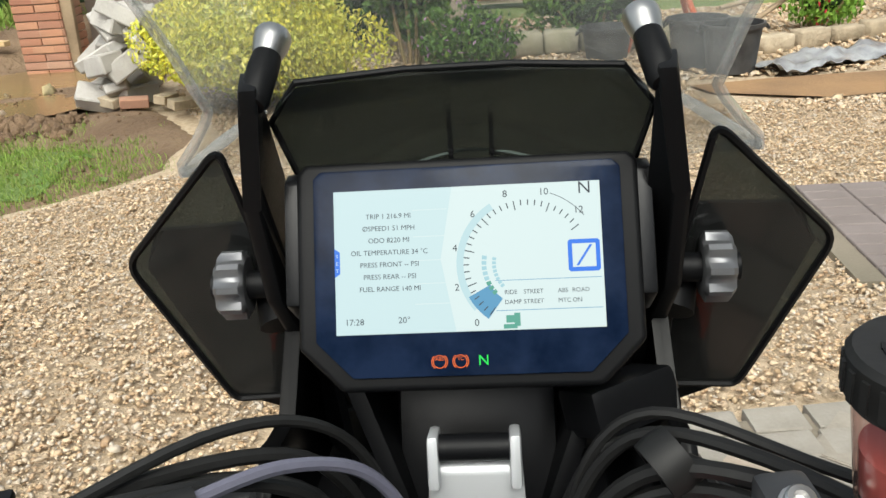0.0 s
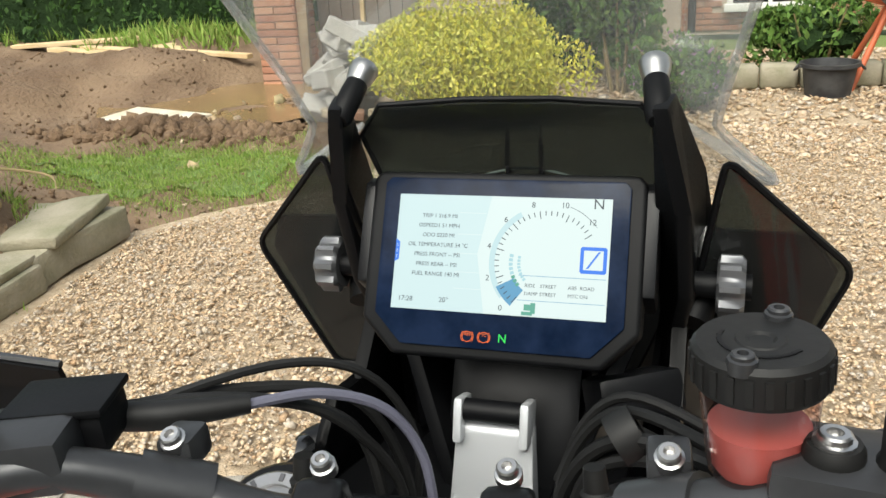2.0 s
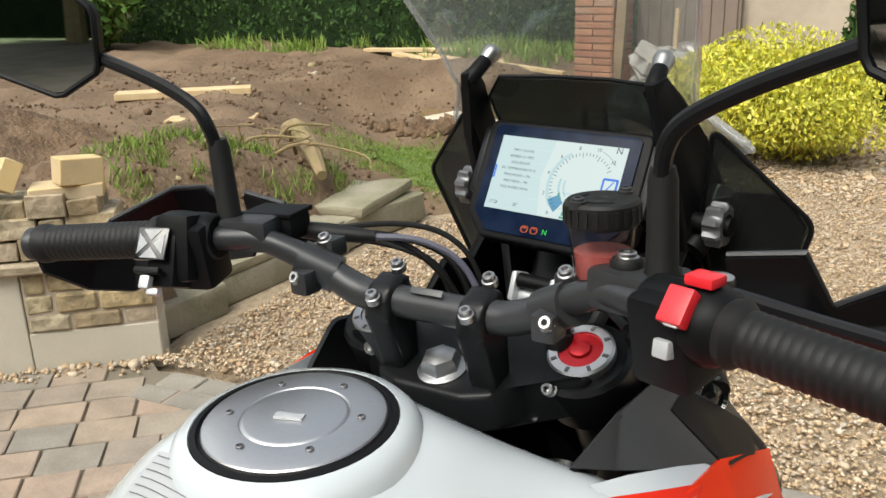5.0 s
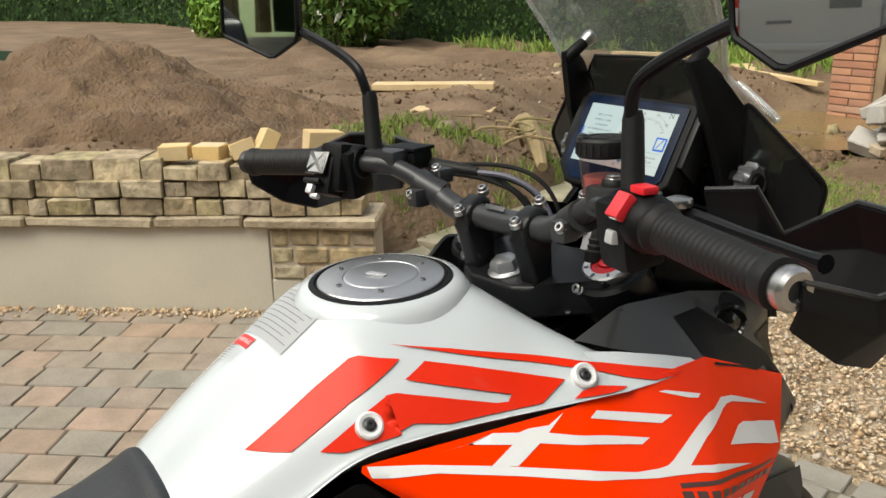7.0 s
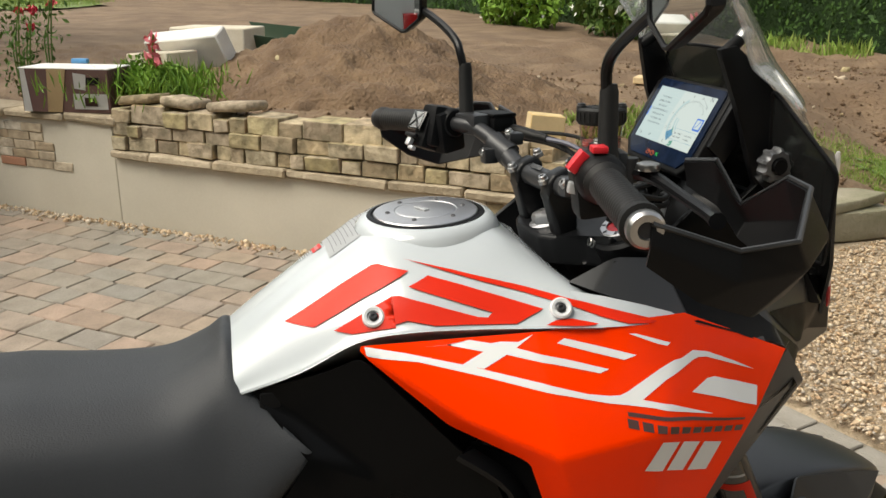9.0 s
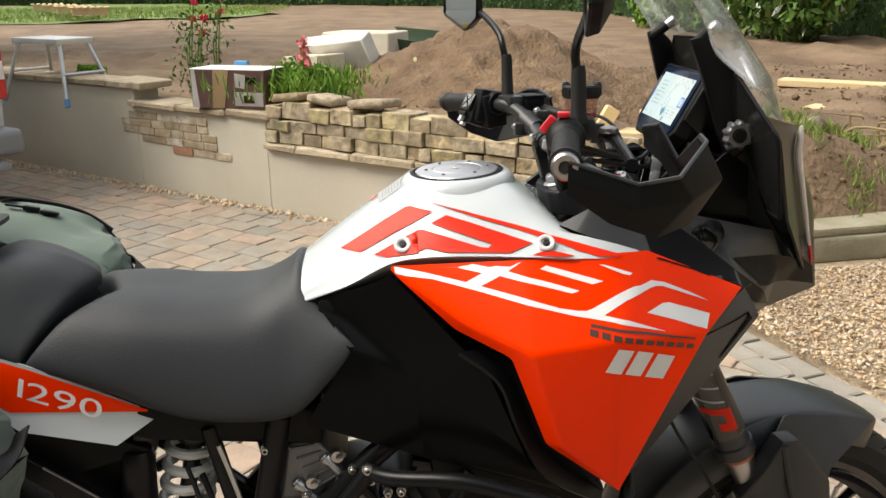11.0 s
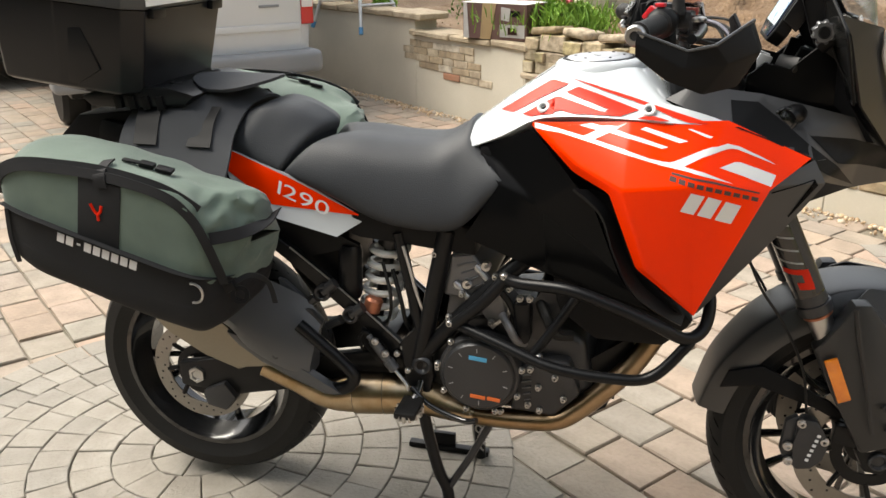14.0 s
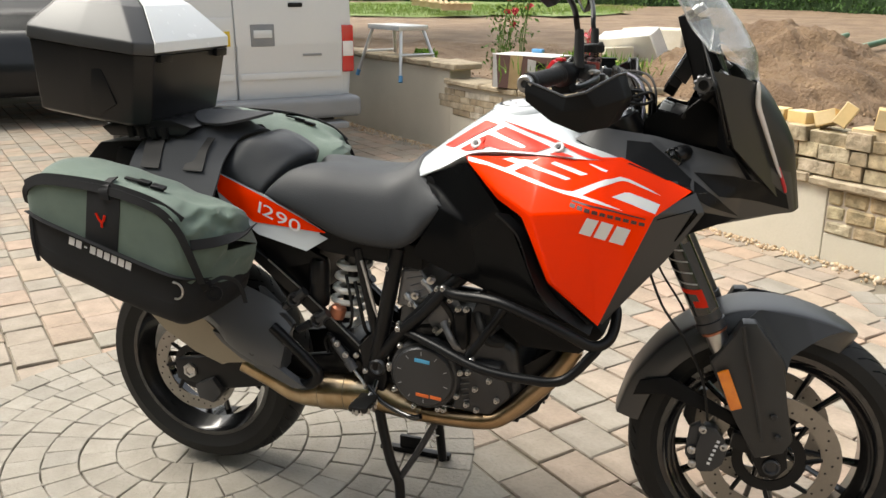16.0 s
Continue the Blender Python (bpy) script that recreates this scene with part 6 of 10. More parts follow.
# orange side panels
OV = [(0.148, 0.828, 1.0185), (0.201, 1.025, 1.0385), (0.224, 1.198, 1.0415), (0.211, 1.343, 0.988), (0.236, 0.938, 0.956), (0.296, 1.022, 0.932), (0.292, 1.14, 0.945), (0.264, 1.266, 0.945), (0.272, 1.072, 0.775), (0.242, 1.163, 0.686), (0.205, 0.925, 0.938), (0.268, 0.998, 0.918), (0.242, 1.055, 0.765)]
OF = [(0, 1, 5, 4), (1, 2, 6, 5), (2, 7, 6), (2, 3, 7), (5, 6, 9, 8), (6, 7, 9), (0, 4, 10), (4, 5, 11, 10), (5, 8, 12, 11), (8, 9, 12)]
orange, orange_left = sides("side_panel", lambda: skin(OV, OF, 0.004, 0.006, 2), "orange_paint", None, "glossy orange side panel")
for poly in (
    ((0.8345, 1.0200), (0.8853, 1.0152), (0.9478, 1.0068), (1.0203, 0.9948), (1.0671, 0.9835), (1.0912, 0.9806), (1.1026, 0.9805), (1.1262, 0.9757), (1.1581, 0.9698), (1.2121, 0.9511), (1.1376, 0.9680), (1.0866, 0.9748), (1.0417, 0.9837), (0.9632, 0.9978), (0.8955, 1.0082), (0.8360, 1.0101)),
    ((1.1026, 0.9805), (1.1109, 0.9830), (1.1553, 1.0028), (1.1713, 1.0089), (1.1810, 1.0098), (1.1982, 1.0149), (1.2043, 1.0071), (1.1949, 1.0054), (1.1578, 0.9922), (1.1262, 0.9757)),
    ((1.1982, 1.0149), (1.2177, 1.0104), (1.2576, 0.9928), (1.2839, 0.9797), (1.2558, 0.9903), (1.2154, 1.0057), (1.2043, 1.0071)),
    ((0.9016, 1.0212), (0.9371, 1.0249), (0.9532, 1.0294), (0.9751, 1.0272), (0.9855, 1.0290), (1.0041, 1.0293), (1.0214, 1.0366), (1.0009, 1.0241), (1.0509, 1.0140), (1.0966, 1.0033), (1.0858, 1.0001), (1.0365, 1.0104), (0.9894, 1.0179), (0.9631, 1.0049), (0.9401, 1.0070), (0.9657, 1.0196), (0.9285, 1.0241)),
    ((1.0454, 1.0280), (1.0547, 1.0323), (1.0917, 1.0240), (1.1309, 1.0147), (1.1160, 1.0110), (1.0834, 1.0186)),
    ((1.1277, 1.0341), (1.1360, 1.0339), (1.1724, 1.0246), (1.1678, 1.0220), (1.1581, 1.0239)),
    ((1.1873, 0.9763), (1.2116, 0.9855), (1.2223, 0.9852), (1.2504, 0.9756), (1.2837, 0.9636), (1.2763, 0.9459), (1.2287, 0.9632)),
):
    decal(poly, orange, "white_decal", "panel_graphic", orange)
for poly in (((1.126, 0.898), (1.142, 0.934), (1.166, 0.928), (1.150, 0.892)), ((1.156, 0.891), (1.172, 0.927), (1.196, 0.920), (1.180, 0.884)), ((1.187, 0.882), (1.203, 0.918), (1.230, 0.910), (1.216, 0.874))):
    decal(poly, orange, "white_decal", "maker_mark", orange)
for k in range(10):
    y, z = 1.103 + 0.0158 * k, 0.9535 - 0.0036 * k
    decal(((y, z), (y + 0.0115, z - 0.0026), (y + 0.0125, z + 0.0050), (y + 0.0010, z + 0.0076)), orange, "dark_decal", "model_mark", orange, cuts=2)
decal(((1.106, 0.9665), (1.182, 0.9540), (1.258, 0.9365), (1.258, 0.9335), (1.182, 0.9505), (1.106, 0.9628)), orange, "dark_decal", "model_mark", orange)
bolt("bolt", (0.221, 1.196, 1.018), (1, 0, 0.6), 0.006, 0.004, "black_metal", orange)
bolt("bolt", (-0.221, 1.196, 1.018), (-1, 0, 0.6), 0.006, 0.004, "black_metal", orange_left)

# black side panel under the tank with its blade
BV = [(0.10, 0.712, 0.955), (0.135, 0.80, 0.985), (0.150, 0.838, 1.006), (0.205, 0.928, 0.918), (0.236, 0.972, 0.880), (0.232, 1.030, 0.736), (0.215, 1.085, 0.672), (0.195, 1.150, 0.640), (0.165, 0.885, 0.712), (0.155, 0.700, 0.772), (0.158, 0.780, 0.892), (0.182, 0.86, 0.86), (0.120, 0.76, 0.93)]
BF = [(0, 1, 12), (1, 2, 11, 12), (2, 3, 11), (3, 4, 5, 11), (5, 6, 8, 11), (6, 7, 8), (8, 9, 10, 11), (10, 12, 11), (0, 12, 10)]
sides("tank_side_cover", lambda: skin(BV, BF, 0.004, 0.008, 2), "deep_black")


def blade():
    return sheet([[(0.228, 0.93, 0.912), (0.246, 0.985, 0.87), (0.246, 1.015, 0.79), (0.24, 1.06, 0.705), (0.215, 1.15, 0.642)], [(0.205, 0.955, 0.905), (0.225, 1.005, 0.865), (0.225, 1.035, 0.79), (0.22, 1.075, 0.72), (0.20, 1.155, 0.660)]], 5, 0.006)


sides("air_guide", blade, "satin_black")


def duct():
    return skin([(0.18, 0.96, 0.90), (0.25, 1.03, 0.90), (0.24, 1.06, 0.77), (0.22, 1.15, 0.67), (0.17, 1.04, 0.72)], [(0, 1, 2, 4), (4, 2, 3)], 0.004)


sides("radiator_duct", duct, "black_plastic")


def lower_frame():
    return skin([(0.205, 1.350, 0.985), (0.215, 1.372, 0.945), (0.205, 1.30, 0.83), (0.220, 1.175, 0.672), (0.235, 1.168, 0.690), (0.258, 1.268, 0.944), (0.15, 1.31, 0.84), (0.16, 1.18, 0.68)], [(0, 1, 5), (1, 2, 3, 4, 5), (2, 6, 7, 3)], 0.004, 0.003)


panel_surround, _ = sides("panel_surround", lower_frame, "fairing_plastic")

# front fairing and beak
FV = [(0.146, 1.085, 1.073), (0.160, 1.135, 1.104), (0.150, 1.257, 1.082), (0.138, 1.410, 1.045), (0.052, 1.530, 1.003), (0.0, 1.552, 1.000), (0.0, 1.565, 0.920), (0.035, 1.552, 0.918), (0.10, 1.435, 0.910), (0.20, 1.366, 0.944), (0.208, 1.345, 0.990), (0.222, 1.205, 1.040), (0.17, 1.330, 1.030), (0.12, 1.44, 0.975), (0.168, 1.110, 1.0665)]
FF = [(0, 1, 14), (1, 2, 11, 14), (2, 12, 10, 11), (2, 3, 12), (3, 13, 9, 10, 12), (3, 4, 13), (4, 7, 8, 13), (8, 9, 13), (4, 5, 6, 7)]
fair_r, fair_l = sides("front_fairing", lambda: skin(FV, FF, 0.004, 0.006, 2), "fairing_plastic", None, "dark grey front fairing with beak")
for poly, name in (
    (((1.342, 1.0205), (1.423, 1.0096), (1.509, 0.9780), (1.534, 0.9591), (1.543, 0.9260), (1.439, 0.9595), (1.396, 0.9706)), "fairing_recess"),
    (((1.200, 1.0800), (1.2485, 1.0764), (1.297, 1.0423), (1.345, 1.0043), (1.396, 0.9660), (1.4385, 0.9160), (1.422, 0.9262), (1.361, 0.9641), (1.347, 0.9840), (1.270, 1.0180), (1.205, 1.0420)), "fairing_band"),
):
    decal(poly, fair_r, "black_plastic", name, fair_r, 0.0018)
decal(((1.2800, 0.9330), (1.352, 0.9537), (1.359, 0.9424), (1.3182, 0.8786), (1.3160, 0.8800), (1.3560, 0.9420), (1.350, 0.9510), (1.2800, 0.9305)), panel_surround, "deep_black", "panel_seam", panel_surround)

def under_nose():
    return skin([(0.19, 1.345, 0.955), (0.10, 1.43, 0.912), (0.0, 1.55, 0.915), (0.0, 1.36, 0.86), (0.13, 1.30, 0.86)], [(0, 1, 4), (1, 2, 3, 4)], 0.004)


sides("under_nose", under_nose, "black_plastic")


def cockpit_floor():
    return skin([(0.143, 1.087, 1.070), (0.157, 1.135, 1.100), (0.147, 1.257, 1.079), (0.12, 1.40, 1.03), (0.0, 1.40, 1.03), (0.0, 1.26, 1.03), (0.07, 1.2, 0.95), (0.13, 1.10, 0.99)], [(0, 1, 7), (1, 2, 6, 7), (2, 3, 4, 5, 6)], 0.004)


sides("inner_fairing", cockpit_floor, "black_plastic")
for sx in (-1, 1):
    bm = bmesh.new()
    prism(bm, [(1.225, 1.085), (1.228, 1.115), (1.257, 1.142), (1.301, 1.125), (1.355, 1.185), (1.392, 1.160), (1.400, 1.045), (1.316, 1.060)], sx * 0.108, sx * 0.118, 0.004)
    part("inner_panel", bm, "deep_black", bike)
bm = bmesh.new()
box(bm, (0, 1.30, 0.98), (0.17, 0.12, 0.16), None, 0.02)
part("headlamp_housing", bm, "black_plastic", bike)
for sx in (-1, 1):
    bm = bmesh.new()
    lathe(bm, [(0, -0.02), (0.012, -0.02), (0.014, -0.004), (0.021, 0.0), (0.023, 0.006), (0.021, 0.013), (0.018, 0.014), (0.016, 0.011), (0.006, 0.013), (0, 0.016)], along((sx * 0.160, 1.300, 1.047), (sx * 0.24, 1.275, 1.058)), 24)
    knob_ob = part("fairing_knob", bm, "gloss_black", bike)
    bm = bmesh.new()
    tube(bm, [(sx * 0.140, 1.318, 1.052), (sx * 0.158, 1.312, 1.054), (sx * 0.168, 1.303, 1.050)], [0.020, 0.019, 0.016], 14, 3)
    part("knob_collar", bm, "satin_black", knob_ob)

# windscreen: clear upper screen in front of smoked lower screen
clear_rows = []
for z, mid_y, hw, edge_y in ((1.52, 1.238, 0.176, 1.176), (1.45, 1.298, 0.161, 1.225), (1.40, 1.340, 0.150, 1.258), (1.35, 1.381, 0.138, 1.292), (1.328, 1.398, 0.133, 1.302), (1.316, 1.408, 0.131, 1.310), (1.308, 1.413, 0.136, 1.316), (1.292, 1.424, 0.150, 1.332), (1.277, 1.432, 0.165, 1.347), (1.270, 1.437, 0.168, 1.352), (1.264, 1.440, 0.152, 1.370), (1.252, 1.446, 0.128, 1.392), (1.230, 1.450, 0.112, 1.418), (1.206, 1.453, 0.104, 1.434)):
    clear_rows.append([(hw * t, mid_y + (edge_y - mid_y) * t * t, z) for t in (-1, -0.75, -0.4, 0, 0.4, 0.75, 1)])
screen = part("windscreen", sheet(clear_rows, 4, 0.004), "clear_screen", bike, "clear moulded plastic windscreen")
for sx in (0, -1):
    bm = bmesh.new()
    tube(bm, [r[sx] for r in clear_rows[:-3]], 0.0030, 8, 2, smooth=False)
    part("screen_edge", bm, "clear_cap", screen)
    tip = Vector(clear_rows[9][sx])
    bm = bmesh.new()
    tube(bm, [tip, tip.lerp(Vector((math.copysign(0.112, tip.x), 1.352, 1.306)), 0.5), (math.copysign(0.112, tip.x), 1.352, 1.306)], [0.0036, 0.0045, 0.003], 8, 3, flat=0.4)
    part("screen_crease", bm, "clear_cap", screen)
smoke_mid = [[(hw * t, mid_y - dip * t * t, z) for t in (-1, -0.6, -0.2, 0.2, 0.6, 1)] for z, hw, mid_y, dip in ((1.326, 0.086, 1.338, 0.016), (1.304, 0.103, 1.350, 0.022), (1.262, 0.094, 1.368, 0.024), (1.18, 0.078, 1.402, 0.024), (1.10, 0.070, 1.432, 0.03))]
mid = part("smoked_screen", sheet(smoke_mid, 3, 0.004), "smoked_screen", bike, "smoked lower wind deflector")
bm = bmesh.new()
tube(bm, [(-0.078, 1.377, 1.18), (-0.094, 1.343, 1.262), (-0.103, 1.327, 1.304), (-0.086, 1.321, 1.326), (-0.03, 1.336, 1.327), (0.03, 1.336, 1.327), (0.086, 1.321, 1.326), (0.103, 1.327, 1.304), (0.094, 1.343, 1.262), (0.078, 1.377, 1.18)], 0.0019, 8, 4, smooth=False)
part("deflector_edge", bm, "black_plastic", mid)
# black blades put in for the headlamp's reflection in the smoked screen
for x, h in ((-0.008, 0.047), (0.016, 0.043)):
    bm = bmesh.new()
    prism(bm, [(1.356, 1.252), (1.372, 1.252), (1.360, 1.252 + h)], x - 0.0014, x + 0.0014)
    part("aerial_fin", bm, "gloss_black", mid)
# thin bright tube drawn as a rim's reflection, not a real part
bm = bmesh.new()
tube(bm, [(-0.05, 1.354, 1.262), (0.004, 1.366, 1.272), (0.055, 1.354, 1.264)], 0.0012, 5)
part("reflected_rim", bm, "steel", mid)
def rounded(pts, share=0.22, k=4):
    """The same outline with its corners cut to short curves."""
    out = []
    n = len(pts)
    for i in range(n):
        a, b, c = Vector(pts[i - 1]), Vector(pts[i]), Vector(pts[(i + 1) % n])
        p, q = b.lerp(a, share), b.lerp(c, share)
        out += [tuple((1 - t) ** 2 * p + 2 * t * (1 - t) * b + t * t * q) for t in (j / k for j in range(k + 1))]
    return out


WO = rounded([(0.138, 1.334, 1.289), (0.223, 1.370, 1.204), (0.181, 1.404, 1.079), (0.128, 1.408, 1.079), (0.124, 1.352, 1.20)], 0.1)


def wing():
    return skin([(x, y, z) for x, y, z in WO], [tuple(range(len(WO)))], 0.004, 0, 2, 0)


def wing_rim():
    bm = bmesh.new()
    return tube(bm, [*WO, WO[0]], 0.0025, 6, 3, smooth=False)


def wing_outer():
    return skin([(0.196, 1.362, 1.232), (0.214, 1.378, 1.200), (0.184, 1.416, 1.078), (0.06, 1.515, 0.955), (0.052, 1.522, 0.98), (0.112, 1.449, 1.157), (0.120, 1.446, 1.205)], [(0, 1, 2, 3, 4, 5, 6)], 0.004)


for w, rim in zip(sides("wind_wing", wing, "smoked_screen", None, "smoked wind wing with black rim"), (wing_rim(), flip(wing_rim()))):
    part("wing_rim", rim, "black_plastic", w)
sides("lower_screen", wing_outer, "smoked_dark")


def lamp_line():
    bm = bmesh.new()
    return tube(bm, [(0.122, 1.451, 1.206), (0.120, 1.452, 1.190), (0.116, 1.455, 1.157), (0.105, 1.469, 1.12), (0.087, 1.489, 1.07), (0.069, 1.509, 1.02), (0.061, 1.518, 1.0)], [0.002, 0.0050, 0.0060, 0.0054, 0.0046, 0.0036, 0.003], 10, 5)


sides("light_strip", lamp_line, "tail_white")


def lamp_tip():
    bm = bmesh.new()
    return tube(bm, [(0.066, 1.510, 1.02), (0.053, 1.526, 0.98), (0.048, 1.53, 0.965)], 0.0045, 6, 3)


sides("light_tip", lamp_tip, "red_plastic")


lamp_rows = []
for x, y, z, bulge in ((0.115, 1.444, 1.190, 0.016), (0.110, 1.449, 1.157, 0.040), (0.082, 1.482, 1.07, 0.056), (0.052, 1.520, 0.98, 0.034), (0.045, 1.535, 0.92, 0.028)):
    lamp_rows.append([(x * t, y + bulge * (1 - t * t), z) for t in (-1, -0.75, -0.4, 0, 0.4, 0.75, 1)])
part("headlamp", sheet(lamp_rows, 3, 0.004), "smoked_dark", bike, "dark split headlamp glass", 60)


# screen arms, knobs and caps
def arm():
    bm = bmesh.new()
    rear = [(1.279, 1.332), (1.284, 1.318), (1.303, 1.262), (1.325, 1.195), (1.36, 1.13), (1.40, 1.072)]
    front = [(1.428, 1.10), (1.402, 1.17), (1.384, 1.225), (1.352, 1.278), (1.322, 1.318), (1.30, 1.337)]
    prism(bm, rear + front, -0.005, 0.005, 0.003)
    for v in bm.verts:
        back = float(np.interp(-v.co.z, [-1.332, -1.262, -1.195, -1.13, -1.07], [1.279, 1.303, 1.325, 1.36, 1.40]))
        v.co.x += float(np.interp(v.co.z, [1.07, 1.136, 1.19, 1.236, 1.275, 1.33], [0.098, 0.107, 0.116, 0.118, 0.112, 0.100])) + 0.17 * (v.co.y - back)
    return bm


def arm_head():
    bm = bmesh.new()
    lathe(bm, [(0, -0.003), (0.0062, -0.003), (0.0080, 0.0), (0.0080, 0.022), (0.0074, 0.030), (0, 0.030)], along((0.0995, 1.287, 1.325), (0.094, 1.321, 1.350)), 20)
    return bm


def arm_cap():
    bm = bmesh.new()
    lathe(bm, [(0, 0), (0.0072, 0), (0.0080, 0.004), (0.0094, 0.010), (0.0098, 0.015), (0.0090, 0.017), (0, 0.017)], along((0.0959, 1.3093, 1.3414), (0.0917, 1.335, 1.360)), 20)
    return bm


def lower_cap():
    bm = bmesh.new()
    lathe(bm, [(0, 0), (0.011, 0), (0.012, 0.012), (0.013, 0.022), (0, 0.024)], along((0.128, 1.372, 1.205), (0.13, 1.392, 1.232)), 18)
    return bm


def lower_post():
    bm = bmesh.new()
    return tube(bm, [(0.12, 1.345, 1.17), (0.126, 1.362, 1.188), (0.128, 1.374, 1.208)], [0.014, 0.013, 0.010], 12)


def knob():
    bm = bmesh.new()
    n = 18
    rings = []
    for h, r, d in ((0.0, 0.017, 0.0), (0.002, 0.0215, 0.0035), (0.015, 0.0215, 0.0035), (0.018, 0.018, 0.002), (0.018, 0.011, 0.0), (0.014, 0.010, 0.0)):
        rings.append([(r - (d if j % 4 in (2, 3) else 0), h, 2 * math.pi * j / (2 * n)) for j in range(2 * n)])
    m = along((0.136, 1.345, 1.199), (0.236, 1.342, 1.199))
    vs = [[bm.verts.new(m @ Vector((r * math.cos(a), r * math.sin(a), h))) for r, h, a in ring] for ring in rings]
    for p, q in zip(vs, vs[1:]):
        for j in range(2 * n):
            bm.faces.new((p[j], p[(j + 1) % (2 * n)], q[(j + 1) % (2 * n)], q[j]))
    bm.faces.new(vs[0][::-1])
    bm.faces.new(vs[-1])
    return bm


def knob_axle():
    bm = bmesh.new()
    return rod(bm, (0.08, 1.345, 1.199), (0.158, 1.344, 1.199), 0.009, 14)


arms = sides("screen_arm", arm, "black_plastic")
sides("arm_head", arm_head, "black_plastic")
sides("arm_cap", arm_cap, "steel", None, "bright clear-topped cap")
sides("screen_post", lower_post, "black_plastic")
sides("post_cap", lower_cap, "steel")
sides("adjuster_knob", knob, "knob_grey", None, "scalloped silver adjuster knob")
sides("adjuster_axle", knob_axle, "black_plastic")


def fairing_stay():
    return skin([(0.105, 1.365, 1.19), (0.14, 1.40, 1.08), (0.12, 1.46, 1.00), (0.09, 1.42, 1.00), (0.09, 1.36, 1.05)], [(0, 1, 2, 3, 4)], 0.006)


sides("fairing_stay", fairing_stay, "satin_black")
bm = bmesh.new()
box(bm, (0, 1.33, 1.085), (0.10, 0.05, 0.14), pose(0, 0, 0, -28, 0, 0), 0.012)
part("dash_pillar", bm, "satin_black", bike)
for sx in (-1, 1):
    bm = bmesh.new()
    box(bm, (sx * 0.055, 1.325, 1.10), (0.012, 0.06, 0.13), pose(0, 0, 0, -20, sx * 22, 0), 0.004)
    part("dash_stay", bm, "black_plastic", bike)
bm = bmesh.new()
box(bm, (0.085, 1.31, 1.13), (0.06, 0.04, 0.03), pose(0, 0, 0, -25, 0, 30), 0.006)
part("socket_block", bm, "satin_black", bike)

# silver dash bracket
bm = bmesh.new()
prism(bm, [(1.256, 1.124), (1.266, 1.128), (1.276, 1.122), (1.262, 1.06), (1.235, 1.02), (1.225, 1.028), (1.248, 1.075)], -0.026, 0.026, 0.004)
for v in bm.verts:
    v.co.x *= float(np.interp(v.co.z, [1.02, 1.09, 1.14], [1.2, 1.05, 0.95]))
br = part("dash_bracket", bm, "silver_plastic", bike, "pale grey cast dash bracket")
for sx in (-1, 1):
    bm = bmesh.new()
    box(bm, (sx * 0.0222, 1.262, 1.128), (0.0065, 0.026, 0.030), pose(0, 0, 0, -20, 0, 0), 0.003)
    part("bracket_lug", bm, "silver_plastic", br)
bm = bmesh.new()
rod(bm, (-0.0190, 1.260, 1.136), (0.0190, 1.260, 1.136), 0.0075, 16)
part("hinge_pin", bm, "black_plastic", br)

# dash: local x across, y up the glass, z towards the rider
DASH = Matrix.Translation((0.0012, 1.2895, 1.2345)) @ pose(0, 0, 0, 61.5, 0, 0)


def on_dash(bm):
    return moved(bm, DASH)


def flat(bm, pts, z):
    bm.faces.new([bm.verts.new((x, y, z)) for x, y in pts])
    return bm


def octagon(w, h0, h1, c, cb):
    return [(-w + cb, -h0), (w - cb, -h0), (w, -h0 + cb), (w, h1 - c), (w - c, h1), (-w + c, h1), (-w, h1 - c), (-w, -h0 + cb)]


bm = bmesh.new()
prism(bm, [(y, z) for y, z in octagon(0.0915, 0.0685, 0.0545, 0.005, 0.023)], -0.026, 0.0, 0.005, None, 3)
moved(bm, Matrix(((0, 1, 0, 0), (0, 0, 1, 0), (1, 0, 0, 0), (0, 0, 0, 1))))
dash = part("dash", on_dash(bm), "black_plastic", bike, "wide dash with lit colour display")
bm = bmesh.new()
prism(bm, [(y, z) for y, z in octagon(0.0818, 0.0612, 0.0497, 0.004, 0.0195)], -0.004, 0.0022, 0.0012)
moved(bm, Matrix(((0, 1, 0, 0), (0, 0, 1, 0), (1, 0, 0, 0), (0, 0, 0, 1))))
part("glass", on_dash(bm), "screen_navy", dash, "dark blue smeared cover glass")
for sx in (-1, 1):
    bm = bmesh.new()
    prism(bm, [(-0.030, -0.034), (-0.022, -0.002), (0.046, -0.002), (0.052, -0.012), (0.052, -0.036)], sx * 0.0875, sx * 0.099, 0.003, Matrix(((1, 0, 0, 0), (0, 1, 0, 0), (0, 0, 1, 0), (0, 0, 0, 1))))
    part("side_lug", on_dash(bm), "satin_black", dash)
W, H = 0.141, 0.0765


def uv(u, v):
    return (u - 0.5) * W, (0.5 - v) * H


bm = bmesh.new()
flat(bm, [uv(0, 0), uv(0, 1), uv(1, 1), uv(1, 0)], 0.0026)
lcd = part("display", on_dash(bm), "display", dash, "bright pale blue and white display")


def lcd_poly(name, pts, mat, z=0.0030):
    bm = bmesh.new()
    flat(bm, [uv(*p) for p in pts], z)
    return part(name, on_dash(bm), mat, lcd)


def lcd_text(body, u, v, size, align="LEFT", mat="display_ink", name="text"):
    x, y = uv(u, v)
    return part(name, on_dash(moved(lettering(body, size, align), Matrix.Translation((x, y, 0.0036)))), mat, lcd)


